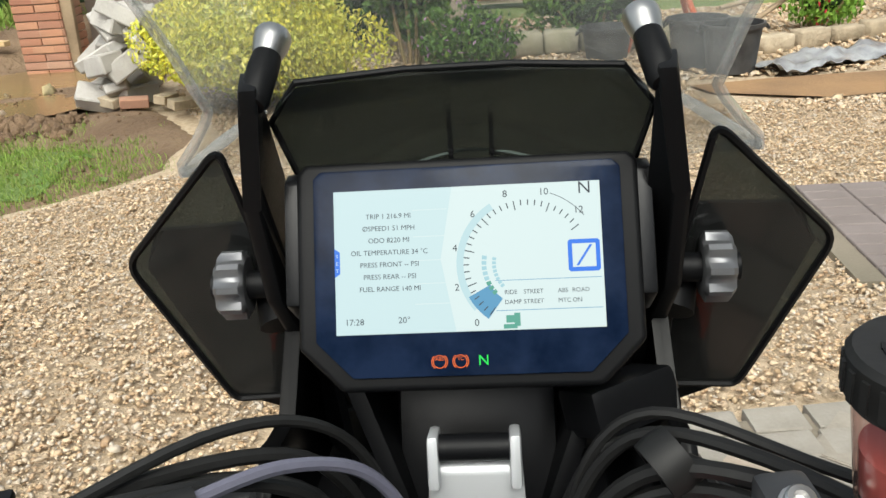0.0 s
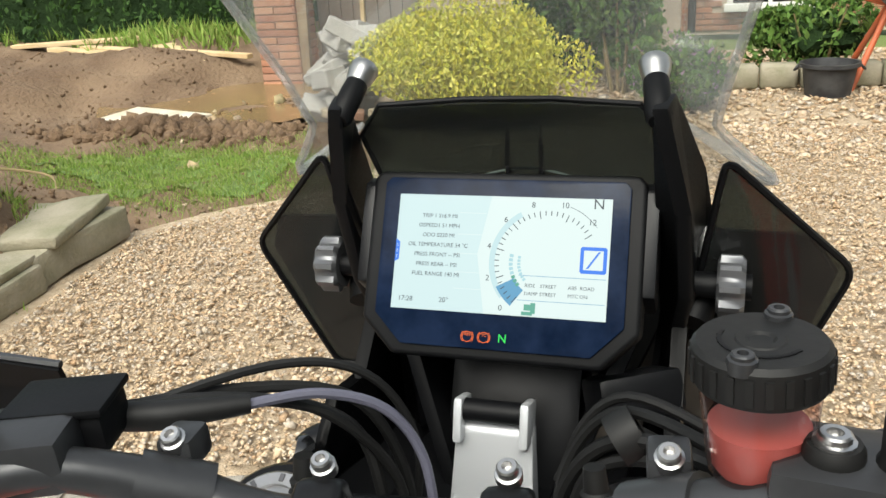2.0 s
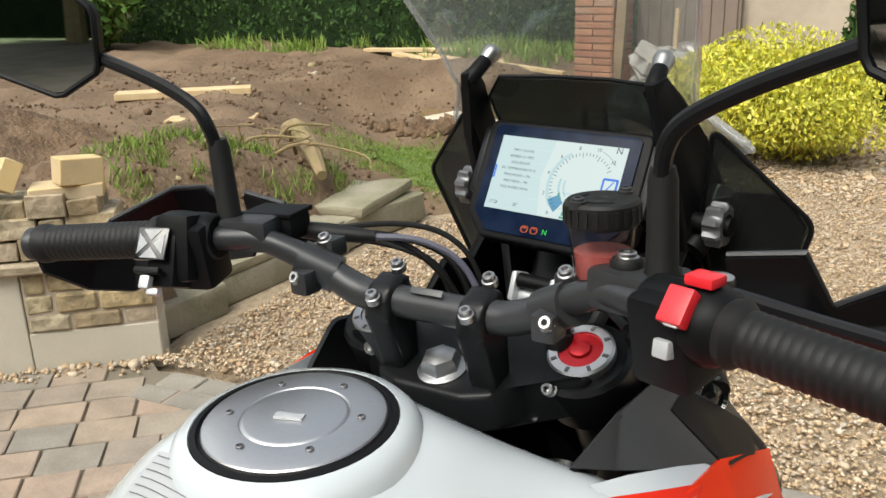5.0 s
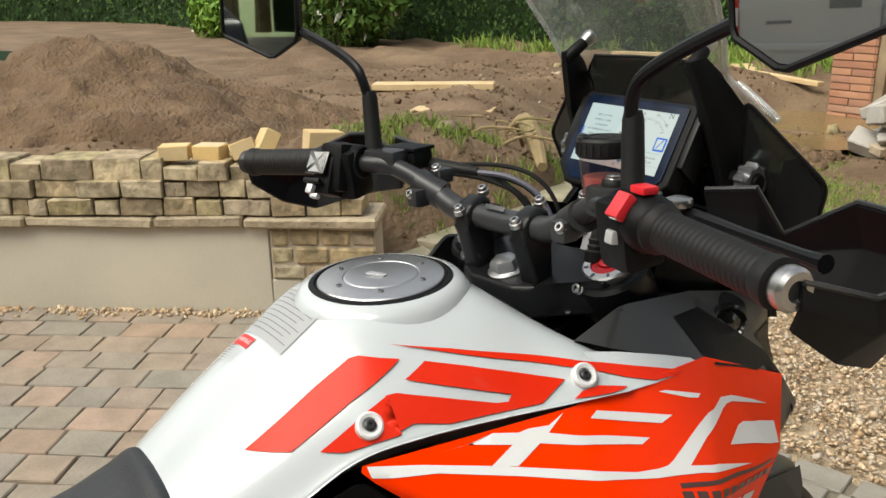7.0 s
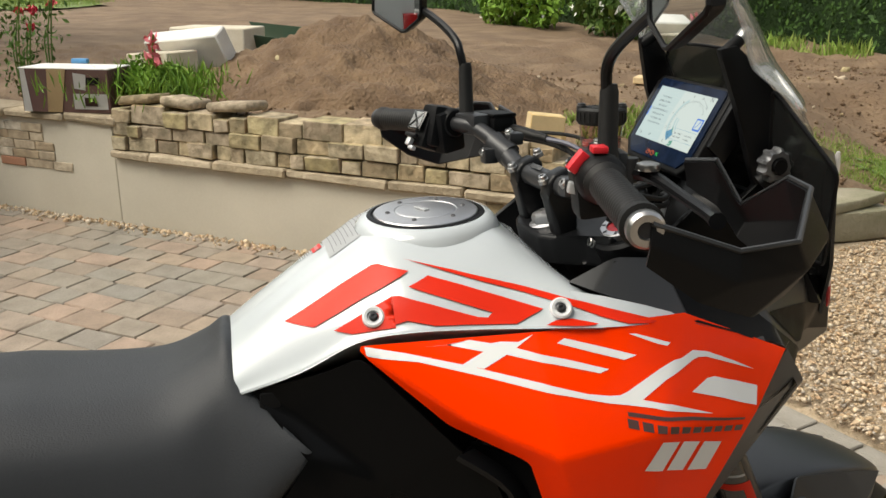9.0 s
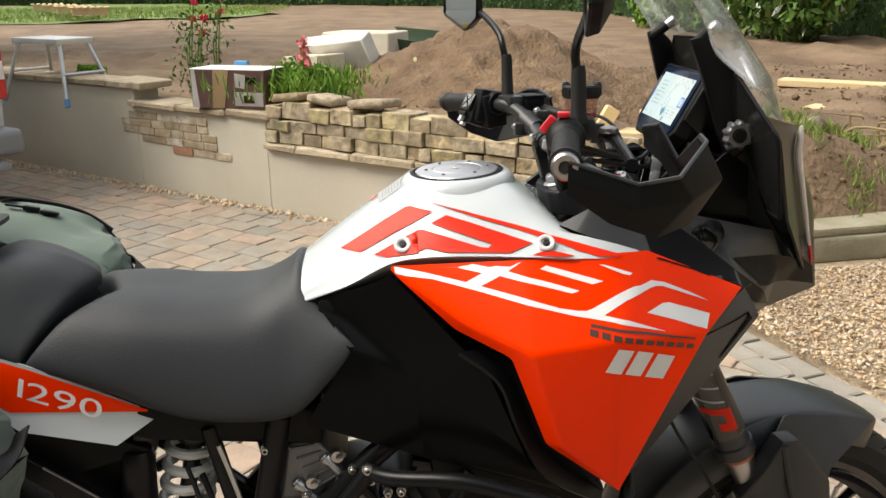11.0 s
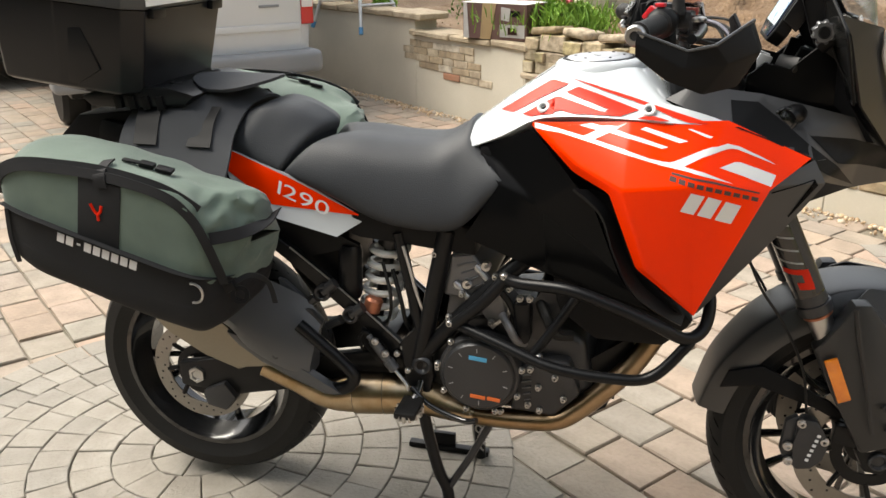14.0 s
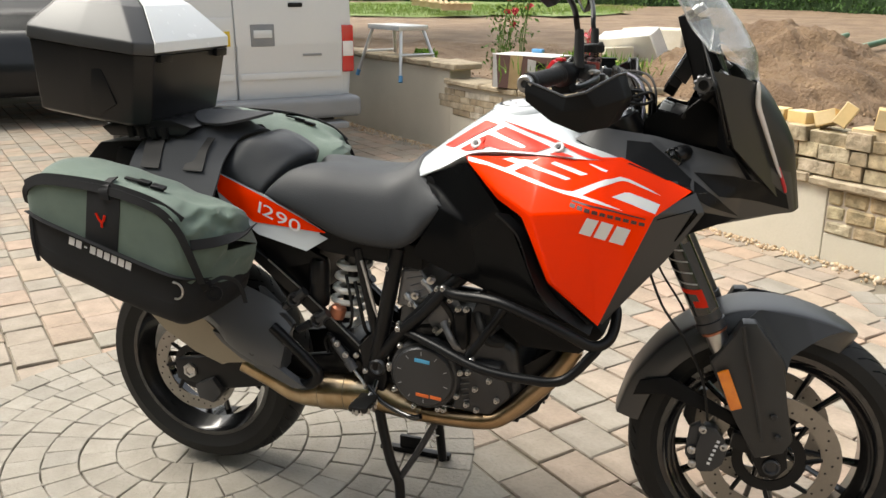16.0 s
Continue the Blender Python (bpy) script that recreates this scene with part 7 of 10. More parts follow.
def ring_piece(name, r0, r1, a0, a1, mat, z=0.0030, n=24, centre=(0.722, 0.55)):
    """Part of a ring on the display; angles clockwise from straight down."""
    cx, cy = uv(*centre)
    bm = bmesh.new()
    p = [(cx - math.sin(radians(a0 + (a1 - a0) * k / n)), cy - math.cos(radians(a0 + (a1 - a0) * k / n))) for k in range(n + 1)]
    inn = [bm.verts.new((cx + r0 * (x - cx), cy + r0 * (y - cy), z)) for x, y in p]
    out = [bm.verts.new((cx + r1 * (x - cx), cy + r1 * (y - cy), z)) for x, y in p]
    for k in range(n):
        bm.faces.new((inn[k], inn[k + 1], out[k + 1], out[k]))
    return part(name, on_dash(bm), mat, lcd)


lcd_poly("bright_field", [(0.45, 0.0), (0.40, 0.5), (0.45, 1.0), (1.0, 1.0), (1.0, 0.0)], "display_white", 0.0027)
ring_piece("dial_glow", 0.0335, 0.0372, 50, 150, "display_soft", 0.0028, 30)
ring_piece("dial_field", 0.0, 0.0325, 0, 360, "display_white", 0.0029, 40)
for k, body in enumerate(("TRIP 1 216.9 MI", "ØSPEED1 51 MPH", "ODO 8220 MI", "OIL TEMPERATURE 34 °C", "PRESS FRONT -- PSI", "PRESS REAR -- PSI", "FUEL RANGE 140 MI")):
    lcd_text(body, 0.208, 0.188 + 0.084 * k, 0.0037, "CENTER")
lcd_text("17:28", 0.035, 0.915, 0.0046)
lcd_text("20°", 0.235, 0.91, 0.0046)
for body, u, v in (("0", 0.527, 0.945), ("2", 0.458, 0.70), ("4", 0.455, 0.43), ("6", 0.525, 0.20), ("8", 0.648, 0.07), ("10", 0.792, 0.065), ("12", 0.918, 0.20)):
    lcd_text(body, u, v, 0.0052, "CENTER")
lcd_text("N", 0.942, 0.05, 0.0092, "CENTER")
for body, u, v in (("RIDE", 0.632, 0.745), ("STREET", 0.702, 0.745), ("DAMP", 0.632, 0.812), ("STREET", 0.702, 0.812), ("ABS", 0.828, 0.745), ("ROAD", 0.880, 0.745), ("MTC", 0.828, 0.812), ("ON", 0.880, 0.812)):
    lcd_text(body, u, v, 0.0032)
for k in range(31):
    a = 38 + 197 * k / 30
    ring_piece("tick", 0.0305 if k % 5 else 0.0285, 0.0335, a - 0.5, a + 0.5, "display_ink", 0.0032, 1)
ring_piece("rev_bar", 0.0225, 0.0355, 37, 62, "display_mid", 0.0031, 8)
for k in range(8):
    ring_piece("level_bar", 0.0215, 0.0240, 48 + 7 * k, 53 + 7 * k, "display_green" if k < 3 else "display_pale", 0.0033, 2)
    ring_piece("level_bar", 0.0165, 0.0185, 48 + 7 * k, 53 + 7 * k, "display_pale", 0.0033, 2)
ring_piece("shift_line", 0.0385, 0.0388, 200, 232, "display_ink", 0.0032, 10)
lcd_poly("icon_frame", [(0.880, 0.40), (0.872, 0.415), (0.872, 0.605), (0.880, 0.62), (0.982, 0.62), (0.990, 0.605), (0.990, 0.415), (0.982, 0.40)], "display_blue")
lcd_poly("icon_field", [(0.888, 0.43), (0.888, 0.59), (0.974, 0.59), (0.974, 0.43)], "display_white", 0.0033)
lcd_poly("icon_slash", [(0.900, 0.58), (0.91, 0.58), (0.962, 0.44), (0.952, 0.44)], "display_blue", 0.0036)
lcd_poly("set_tab", [(0.0, 0.40), (0.0, 0.60), (0.02, 0.575), (0.02, 0.425)], "display_blue")
for body, v in (("S", 0.455), ("E", 0.505), ("T", 0.555)):
    lcd_text(body, 0.010, v, 0.0026, "CENTER", "display_white")
for v in (0.66, 0.865):
    lcd_poly("rule", [(0.60, v), (0.60, v + 0.004), (0.99, v + 0.004), (0.99, v)], "display_mid", 0.0032)
for v in (0.15, 0.335, 0.50, 0.66, 0.80):
    lcd_poly("rule", [(0.30, v), (0.30, v + 0.005), (0.43, v + 0.005), (0.43, v)], "display_white", 0.0032)
for u, v, w, h in ((0.635, 0.90, 0.03, 0.05), (0.665, 0.885, 0.022, 0.09), (0.625, 0.96, 0.05, 0.03)):
    lcd_poly("assist_icon", [(u, v), (u, v + h), (u + w, v + h), (u + w, v)], "display_green", 0.0033)


def tell(body, x, mat, ringed=False):
    ob = part("tell_tale", on_dash(moved(lettering(body, 0.0026 if ringed else 0.0075, "CENTER"), Matrix.Translation((x, -0.0535 + (0.0014 if ringed else 0), 0.0028)))), mat, dash, "glowing orange tell-tale" if ringed else "glowing green N tell-tale")
    if ringed:
        bm = bmesh.new()
        for r0, r1, a0, a1 in ((0.0031, 0.0035, 0, 360), (0.0039, 0.0043, 130, 230), (0.0039, 0.0043, -50, 50)):
            p = [(math.cos(radians(a0 + (a1 - a0) * k / 20)), math.sin(radians(a0 + (a1 - a0) * k / 20))) for k in range(21)]
            i, o = [bm.verts.new((x + r0 * a, -0.0535 + r0 * b, 0.0028)) for a, b in p], [bm.verts.new((x + r1 * a, -0.0535 + r1 * b, 0.0028)) for a, b in p]
            for k in range(20):
                bm.faces.new((i[k], i[k + 1], o[k + 1], o[k]))
        part("tell_ring", on_dash(bm), mat, ob)
    return ob


tell("ABS", -0.0165, "tell_orange", True)
tell("TC", -0.0055, "tell_orange", True)
tell("N", 0.0065, "tell_green")


# ---- handlebar group, turned a little to the left ----
def steered(bm):
    return moved(bm, STEER)


def both(name, make, mat, parent=None, label=""):
    """One steered part on the right and its mirror image on the left."""
    a = part(name, steered(make()), mat, parent or bike, label)
    b = part(name, steered(flip(make())), mat, parent or bike, label)
    return a, b


BAR = [(-0.41, 0.998, 1.200), (-0.30, 1.032, 1.207), (-0.20, 1.062, 1.212), (-0.165, 1.078, 1.209), (-0.12, 1.098, 1.186), (-0.085, 1.103, 1.168), (-0.05, 1.104, 1.163), (0.05, 1.104, 1.163), (0.085, 1.103, 1.168), (0.12, 1.098, 1.186), (0.165, 1.078, 1.209), (0.20, 1.062, 1.212), (0.30, 1.032, 1.207), (0.41, 0.998, 1.200)]
bm = bmesh.new()
tube(bm, BAR, [0.011, 0.011, 0.011, 0.011, 0.013, 0.0142, 0.0142, 0.0142, 0.0142, 0.013, 0.011, 0.011, 0.011, 0.011], 16, 6)
bar = part("handlebar", steered(bm), "black_metal", bike, "satin black tapered handlebar")
GA, GB = Vector((0.262, 1.0435, 1.2095)), Vector((0.400, 1.001, 1.2005))


def grip():
    bm = bmesh.new()
    m = along(GA, GB)
    prof = [(0.012, 0.0), (0.021, 0.0), (0.022, 0.006), (0.019, 0.010)]
    for k in range(18):
        h = 0.012 + 0.0064 * k
        prof += [(0.0172, h), (0.0178, h + 0.002), (0.0178, h + 0.0045), (0.0172, h + 0.006)]
    prof += [(0.0185, 0.131), (0.0195, 0.135), (0.0195, 0.142), (0.012, 0.144)]
    return lathe(bm, prof, m, 24)


def bar_end():
    bm = bmesh.new()
    d = (GB - GA).normalized()
    return lathe(bm, [(0, 0), (0.0155, 0), (0.0165, 0.003), (0.0165, 0.010), (0.014, 0.013), (0.008, 0.013), (0.007, 0.009), (0, 0.009)], along(GB, GB + d), 24)


both("grip", grip, "rubber", None, "ribbed black rubber grip")
part("bar_end", steered(bar_end()), "steel", bike, "bright bar end weight")
part("bar_end", steered(flip(bar_end())), "black_metal", bike)


def throttle_housing():
    bm = bmesh.new()
    a, b = Vector((0.205, 1.061, 1.2125)), GA
    lathe(bm, [(0, 0.0), (0.019, 0.0), (0.022, 0.004), (0.023, 0.022), (0.025, 0.030), (0.026, 0.040), (0.026, 0.050), (0.024, 0.056), (0.021, 0.060)], along(a, b), 24)
    box(bm, a.lerp(b, 0.38) + Vector((0, -0.004, -0.012)), (0.044, 0.042, 0.062), pose(0, 0, 0, 8, 0, -17), 0.007)
    return bm


both("switch_housing", throttle_housing, "black_plastic")
for c, s, t, mat, nm in (((0.236, 1.027, 1.227), (0.018, 0.010, 0.024), (-38, 0, -17), "red_plastic", "kill_switch"), ((0.235, 1.0215, 1.221), (0.010, 0.003, 0.010), (-38, 0, -17), "white_decal", "switch_mark"), ((0.228, 1.027, 1.199), (0.012, 0.010, 0.012), (-10, 0, -17), "silver_plastic", "start_button"), ((0.246, 1.045, 1.240), (0.020, 0.016, 0.007), (0, 0, -17), "red_plastic", "kill_switch")):
    bm = bmesh.new()
    box(bm, c, s, pose(0, 0, 0, *t), 0.002)
    part(nm, steered(bm), mat, bike)

# left switch block with hazard button
bm = bmesh.new()
box(bm, (-0.232, 1.045, 1.205), (0.036, 0.052, 0.062), pose(0, 0, 0, -12, 0, 17), 0.008)
box(bm, (-0.236, 1.030, 1.195), (0.030, 0.040, 0.050), pose(0, 0, 0, -20, 0, 17), 0.006)
lsw = part("left_switch_block", steered(bm), "black_plastic", bike)
HZ = pose(-0.236, 1.011, 1.216, 58, 0, 17)
bm = bmesh.new()
box(bm, (0, 0, 0), (0.032, 0.030, 0.004), None, 0.0015)
part("button_plate", steered(moved(bm, HZ)), "gloss_black", lsw)
for a in range(4):
    bm = bmesh.new()
    c, s = math.cos(radians(90 * a)), math.sin(radians(90 * a))
    pts = [(-0.0095, -0.013), (0.0095, -0.013), (0, -0.003)]
    q = [bm.verts.new((x * c - y * s, x * s + y * c, 0.0026)) for x, y in pts]
    bmesh.ops.solidify(bm, geom=[bm.faces.new(q)], thickness=0.001)
    part("arrow_button", steered(moved(bm, HZ)), "silver_plastic", lsw, "pale grey arrow button")
for k, (x, y, w, h) in enumerate(((0.0, -0.024, 0.026, 0.006), (-0.002, -0.034, 0.010, 0.012), (0.006, -0.042, 0.012, 0.006))):
    bm = bmesh.new()
    box(bm, (x, y, -0.001 - 0.003 * k), (w, h, 0.008), None, 0.0018)
    part("button", steered(moved(bm, HZ)), "silver_plastic" if k else "black_plastic", lsw)


# handguards, levers, mirrors
UNSTEER = STEER.inverted()
GUARD_UP = [UNSTEER @ Vector(p) for p in ((0.418, 1.036, 1.222), (0.428, 1.113, 1.196), (0.449, 1.152, 1.208), (0.393, 1.201, 1.236), (0.350, 1.210, 1.236), (0.285, 1.208, 1.194), (0.269, 1.185, 1.237), (0.215, 1.183, 1.226))]
GUARD_MID = [UNSTEER @ Vector(p) for p in ((0.422, 1.034, 1.205), (0.436, 1.110, 1.170), (0.442, 1.172, 1.180), (0.404, 1.220, 1.195), (0.352, 1.226, 1.195), (0.285, 1.216, 1.176), (0.269, 1.191, 1.215), (0.216, 1.187, 1.212))]
GUARD_LOW = [UNSTEER @ Vector(p) for p in ((0.415, 1.035, 1.185), (0.420, 1.085, 1.150), (0.417, 1.140, 1.130), (0.395, 1.190, 1.140), (0.350, 1.205, 1.150), (0.288, 1.206, 1.160), (0.270, 1.188, 1.193), (0.220, 1.186, 1.20))]


def guard():
    n = len(GUARD_UP)
    faces = [(i, i + 1, n + i + 1, n + i) for i in range(n - 1)] + [(n + i, n + i + 1, 2 * n + i + 1, 2 * n + i) for i in range(n - 1)]
    return skin([*GUARD_UP, *GUARD_MID, *GUARD_LOW], faces, 0.004, 0.003, 2)


def guard_rim():
    bm = bmesh.new()
    return tube(bm, [(x, y, z + 0.001) for x, y, z in GUARD_UP], 0.0026, 6, 4, smooth=False)


for g, rim in zip(both("handguard", guard, "black_plastic", None, "black plastic handguard"), (guard_rim(), flip(guard_rim()))):
    # lighter grey than the guard, standing in for its edge highlight
    part("guard_rim", steered(rim), "grey_plastic", g)


def lever():
    bm = bmesh.new()
    return tube(bm, [(0.205, 1.105, 1.207), (0.235, 1.118, 1.204), (0.30, 1.108, 1.198), (0.36, 1.095, 1.194), (0.385, 1.086, 1.194)], [0.009, 0.0075, 0.006, 0.006, 0.008], 10, 5)


def lever_mount():
    bm = bmesh.new()
    box(bm, (0.185, 1.085, 1.214), (0.05, 0.045, 0.030), pose(0, 0, 0, 0, 0, -15), 0.006)
    rod(bm, (0.208, 1.105, 1.196), (0.208, 1.105, 1.222), 0.009, 14)
    return bm


def lever_adjuster():
    bm = bmesh.new()
    return lathe(bm, [(0, 0), (0.012, 0), (0.013, 0.003), (0.012, 0.007), (0.006, 0.009), (0, 0.009)], pose(0.232, 1.112, 1.212), 16)


both("lever", lever, "satin_black")
both("lever_mount", lever_mount, "black_metal")
part("lever_adjuster", steered(lever_adjuster()), "steel", bike, "bright lever adjuster wheel")
bm = bmesh.new()
box(bm, (-0.180, 1.112, 1.214), (0.050, 0.036, 0.024), pose(0, 0, 0, 0, 0, 12), 0.005)
box(bm, (-0.180, 1.112, 1.2275), (0.054, 0.040, 0.005), pose(0, 0, 0, 0, 0, 12), 0.002)
part("clutch_reservoir", steered(bm), "black_plastic", bike, "black clutch fluid box")


def stalk():
    bm = bmesh.new()
    return tube(bm, [(0.207, 1.075, 1.285), (0.211, 1.070, 1.312), (0.226, 1.068, 1.332), (0.27, 1.062, 1.354), (0.335, 1.050, 1.378)], 0.0062, 10, 5)


def stalk_boot():
    bm = bmesh.new()
    return lathe(bm, [(0, 0), (0.0125, 0), (0.0125, 0.006), (0.0108, 0.01), (0.0098, 0.07), (0.008, 0.078), (0, 0.078)], along((0.207, 1.078, 1.222), (0.2075, 1.076, 1.30)), 18)


MO = [(-0.075, 0.024), (-0.074, -0.030), (-0.068, -0.034), (0.020, -0.053), (0.030, -0.051), (0.070, -0.026), (0.073, -0.018), (0.072, 0.028), (0.068, 0.036), (0.040, 0.054), (0.030, 0.055), (-0.070, 0.030)]
MIR = Matrix.Translation((0.388, 1.027, 1.395)) @ pose(0, 0, 0, 91.5, 0, -16) @ Matrix.Rotation(radians(7), 4, "Z")


def mirror_shell():
    bm = bmesh.new()
    a = [bm.verts.new(MIR @ Vector((-x, y, 0))) for x, y in MO]
    b = [bm.verts.new(MIR @ Vector((-x * 0.94, y * 0.94, -0.012))) for x, y in MO]
    c = [bm.verts.new(MIR @ Vector((-x * 0.55, y * 0.5, -0.026))) for x, y in MO]
    n = len(MO)
    for p, q in ((a, b), (b, c)):
        for i in range(n):
            bm.faces.new((p[i], p[(i + 1) % n], q[(i + 1) % n], q[i]))
    bm.faces.new(c)
    bm.faces.new(a[::-1])
    return bm


def mirror_glass():
    bm = bmesh.new()
    bm.faces.new([bm.verts.new(MIR @ Vector((-x * 0.92, y * 0.90, 0.0012))) for x, y in MO])
    return bm


def mirror_rim():
    bm = bmesh.new()
    q = [MIR @ Vector((-x * 0.97, y * 0.96, 0.001)) for x, y in MO]
    return tube(bm, [*q, q[0]], 0.0028, 6, 3, smooth=False)


both("mirror_stalk", stalk, "satin_black")
both("stalk_boot", stalk_boot, "rubber")
for sh, gl, rm in zip(both("mirror", mirror_shell, "black_plastic", None, "angular black rear-view mirror"), (mirror_glass(), flip(mirror_glass())), (mirror_rim(), flip(mirror_rim()))):
    part("mirror_glass", steered(gl), "mirror", sh)
    part("mirror_rim", steered(rm), "black_plastic", sh)

# bar clamps and top yoke
for sx in (-1, 1):
    bm = bmesh.new()
    prism(bm, [(1.085, 1.150), (1.083, 1.166), (1.091, 1.178), (1.110, 1.186), (1.122, 1.180), (1.124, 1.162), (1.128, 1.104), (1.100, 1.096)], sx * 0.047 - 0.013, sx * 0.047 + 0.013, 0.007, None, 3)
    cl = part("bar_clamp", steered(bm), "satin_black", bike)
    for y, z, nz in ((1.120, 1.187, 1), (1.083, 1.170, 1)):
        bolt("clamp_bolt", STEER @ Vector((sx * 0.047, y, z)), STEER.to_3x3() @ Vector((0, -0.35, 0.94)), 0.0054, 0.007, "steel", cl)
    bm = bmesh.new()
    rod(bm, (sx * 0.105, 1.105, 1.176), (sx * 0.136, 1.092, 1.192), 0.0175, 18)
    box(bm, (sx * 0.121, 1.080, 1.176), (0.020, 0.022, 0.022), None, 0.004)
    box(bm, (sx * 0.121, 1.118, 1.198), (0.020, 0.022, 0.018), None, 0.004)
    oc = part("control_clamp", steered(bm), "black_metal", bike)
    bolt("clamp_bolt", STEER @ Vector((sx * 0.121, 1.110, 1.206)), STEER.to_3x3() @ Vector((0, -0.4, 0.9)), 0.0054, 0.006, "steel", oc)
    bolt("clamp_bolt", STEER @ Vector((sx * 0.124, 1.073, 1.180)), STEER.to_3x3() @ Vector((0, -0.8, 0.5)), 0.0054, 0.006, "steel", oc)
bm = bmesh.new()
PLATE = Matrix(((0, 1, 0, 0), (-0.24, 0, 0.97, 1.096), (0.97, 0, 0.24, 1.079), (0, 0, 0, 1)))
prism(bm, [(-0.058, 0.002), (-0.034, -0.008), (0.034, -0.008), (0.058, 0.002), (0.078, 0.030), (0.125, 0.045), (0.125, 0.100), (-0.125, 0.100), (-0.125, 0.045), (-0.078, 0.030)], -0.020, 0.020, 0.006, PLATE, 3)
for sx in (-1, 1):
    lathe(bm, [(0, 0), (0.040, 0), (0.042, 0.004), (0.042, 0.044), (0.038, 0.048), (0, 0.048)], along((sx * 0.107, 1.185, 1.072), (sx * 0.107, 1.163, 1.117)), 24)
yoke = part("top_yoke", steered(bm), "satin_black", bike)
for sx in (-1, 1):
    for k in range(2):
        bolt("pinch_bolt", STEER @ Vector((sx * 0.094, 1.130 + 0.012 * k, 1.098 - 0.02 * k)), (0, -1, 0.2), 0.006, 0.006, "steel", yoke)
bm = bmesh.new()
NUT = along(STEER @ Vector((0, 1.1115, 1.1015)), STEER @ Vector((0, 1.1067, 1.1209)))
lathe(bm, [(0, 0), (0.0215, 0), (0.022, 0.003), (0.018, 0.005), (0, 0.005)], NUT, 28)
lathe(bm, [(0.018, 0.004), (0.018, 0.012), (0.015, 0.0170), (0.008, 0.0195), (0, 0.020)], NUT, 6)
part("stem_nut", bm, "brushed", yoke, "bright steering stem nut")
bm = bmesh.new()
box(bm, (0, 1.096, 1.1785), (0.032, 0.0012, 0.006), pose(0, 0, 0, -42, 0, 0), 0.0004)
part("bar_mark", steered(bm), "grey_plastic", bar)
for sx, mat in ((1, "red_anodised"), (-1, "brushed")):
    m = along(STEER @ Vector((sx * 0.107, 1.163, 1.118)), STEER @ Vector((sx * 0.107, 1.153, 1.138)))
    bm = bmesh.new()
    lathe(bm, [(0.029, -0.006), (0.029, 0.004), (0.027, 0.006), (0.0195, 0.006), (0.019, 0.003)], m, 28)
    part("fork_collar", bm, "brushed", bike, "bright marked fork adjuster ring")
    bm = bmesh.new()
    lathe(bm, [(0.019, 0), (0.019, 0.004), (0.010, 0.005), (0.009, 0.008), (0.006, 0.009), (0, 0.009)], m, 24)
    part("fork_cap", bm, mat, bike, "red anodised fork cap" if sx > 0 else "")
    for k in range(8):
        a = radians(45 * k)
        bm = bmesh.new()
        box(bm, (0.0235 * math.cos(a), 0.0235 * math.sin(a), 0.0062), (0.005, 0.003, 0.001), pose(0, 0, 0, 0, 0, 45 * k))
        part("collar_mark", moved(bm, m), "ink", bike)

# brake fluid reservoir
RES = STEER @ Matrix.Translation((0.156, 1.098, 1.209)) @ Matrix.Diagonal((0.745, 0.745, 0.92, 1))
bm = bmesh.new()
lathe(bm, [(0, 0.0), (0.024, 0.0), (0.027, 0.004), (0.032, 0.046), (0.0325, 0.05), (0.030, 0.05), (0, 0.05)], RES, 32)
res = part("brake_reservoir", bm, "fluid_glass", bike, "translucent brake reservoir with red fluid")
bm = bmesh.new()
lathe(bm, [(0, 0.003), (0.0225, 0.003), (0.0255, 0.007), (0.027, 0.026), (0, 0.026)], RES, 28)
part("brake_fluid", bm, "fluid", res)
bm = bmesh.new()
prof = [(0, 0.066), (0.006, 0.066), (0.008, 0.0672), (0.0125, 0.0672), (0.0135, 0.0665), (0.026, 0.0665), (0.033, 0.0665), (0.0355, 0.064), (0.036, 0.050), (0.034, 0.047), (0.031, 0.047)]
lathe(bm, prof, RES, 36)
lid = part("reservoir_lid", bm, "rubber", res, "black embossed screw lid")
for k in range(24):
    bm = bmesh.new()
    a = radians(15 * k)
    box(bm, (0.0358 * math.cos(a), 0.0358 * math.sin(a), 0.056), (0.002, 0.004, 0.012), pose(0, 0, 0, 0, 0, 15 * k))
    part("rib", moved(bm, RES), "rubber", lid)
for dx, dy in ((-0.012, -0.027), (0.012, 0.027)):
    bolt("lid_screw", RES @ Vector((dx, dy, 0.067)), (0, 0, 1), 0.0045, 0.004, "black_metal", lid)
for k in range(14):
    a = radians(160 + 12 * k)
    bm = bmesh.new()
    box(bm, RES @ Vector((0.021 * math.cos(a), 0.021 * math.sin(a), 0.0668)), (0.0016, 0.0045, 0.0005), pose(0, 0, 0, 0, 0, 160 + 12 * k))
    part("embossed_bar", bm, "black_plastic", lid)
bm = bmesh.new()
lathe(bm, [(0, -0.010), (0.0105, -0.010), (0.0115, -0.004), (0.009, 0.0), (0.0115, 0.004), (0.0115, 0.010), (0.010, 0.013), (0, 0.013)], STEER @ Matrix.Translation((0.181, 1.082, 1.222)), 20)
part("reservoir_bush", bm, "rubber", bike)
bolt("reservoir_bolt", STEER @ Vector((0.181, 1.082, 1.2345)), (0, 0, 1), 0.0065, 0.005, "steel")
bm = bmesh.new()
box(bm, (0.168, 1.092, 1.210), (0.05, 0.02, 0.004), pose(0, 0, 0, 0, 0, -40), 0.001)
part("reservoir_stay", steered(bm), "brushed", bike)

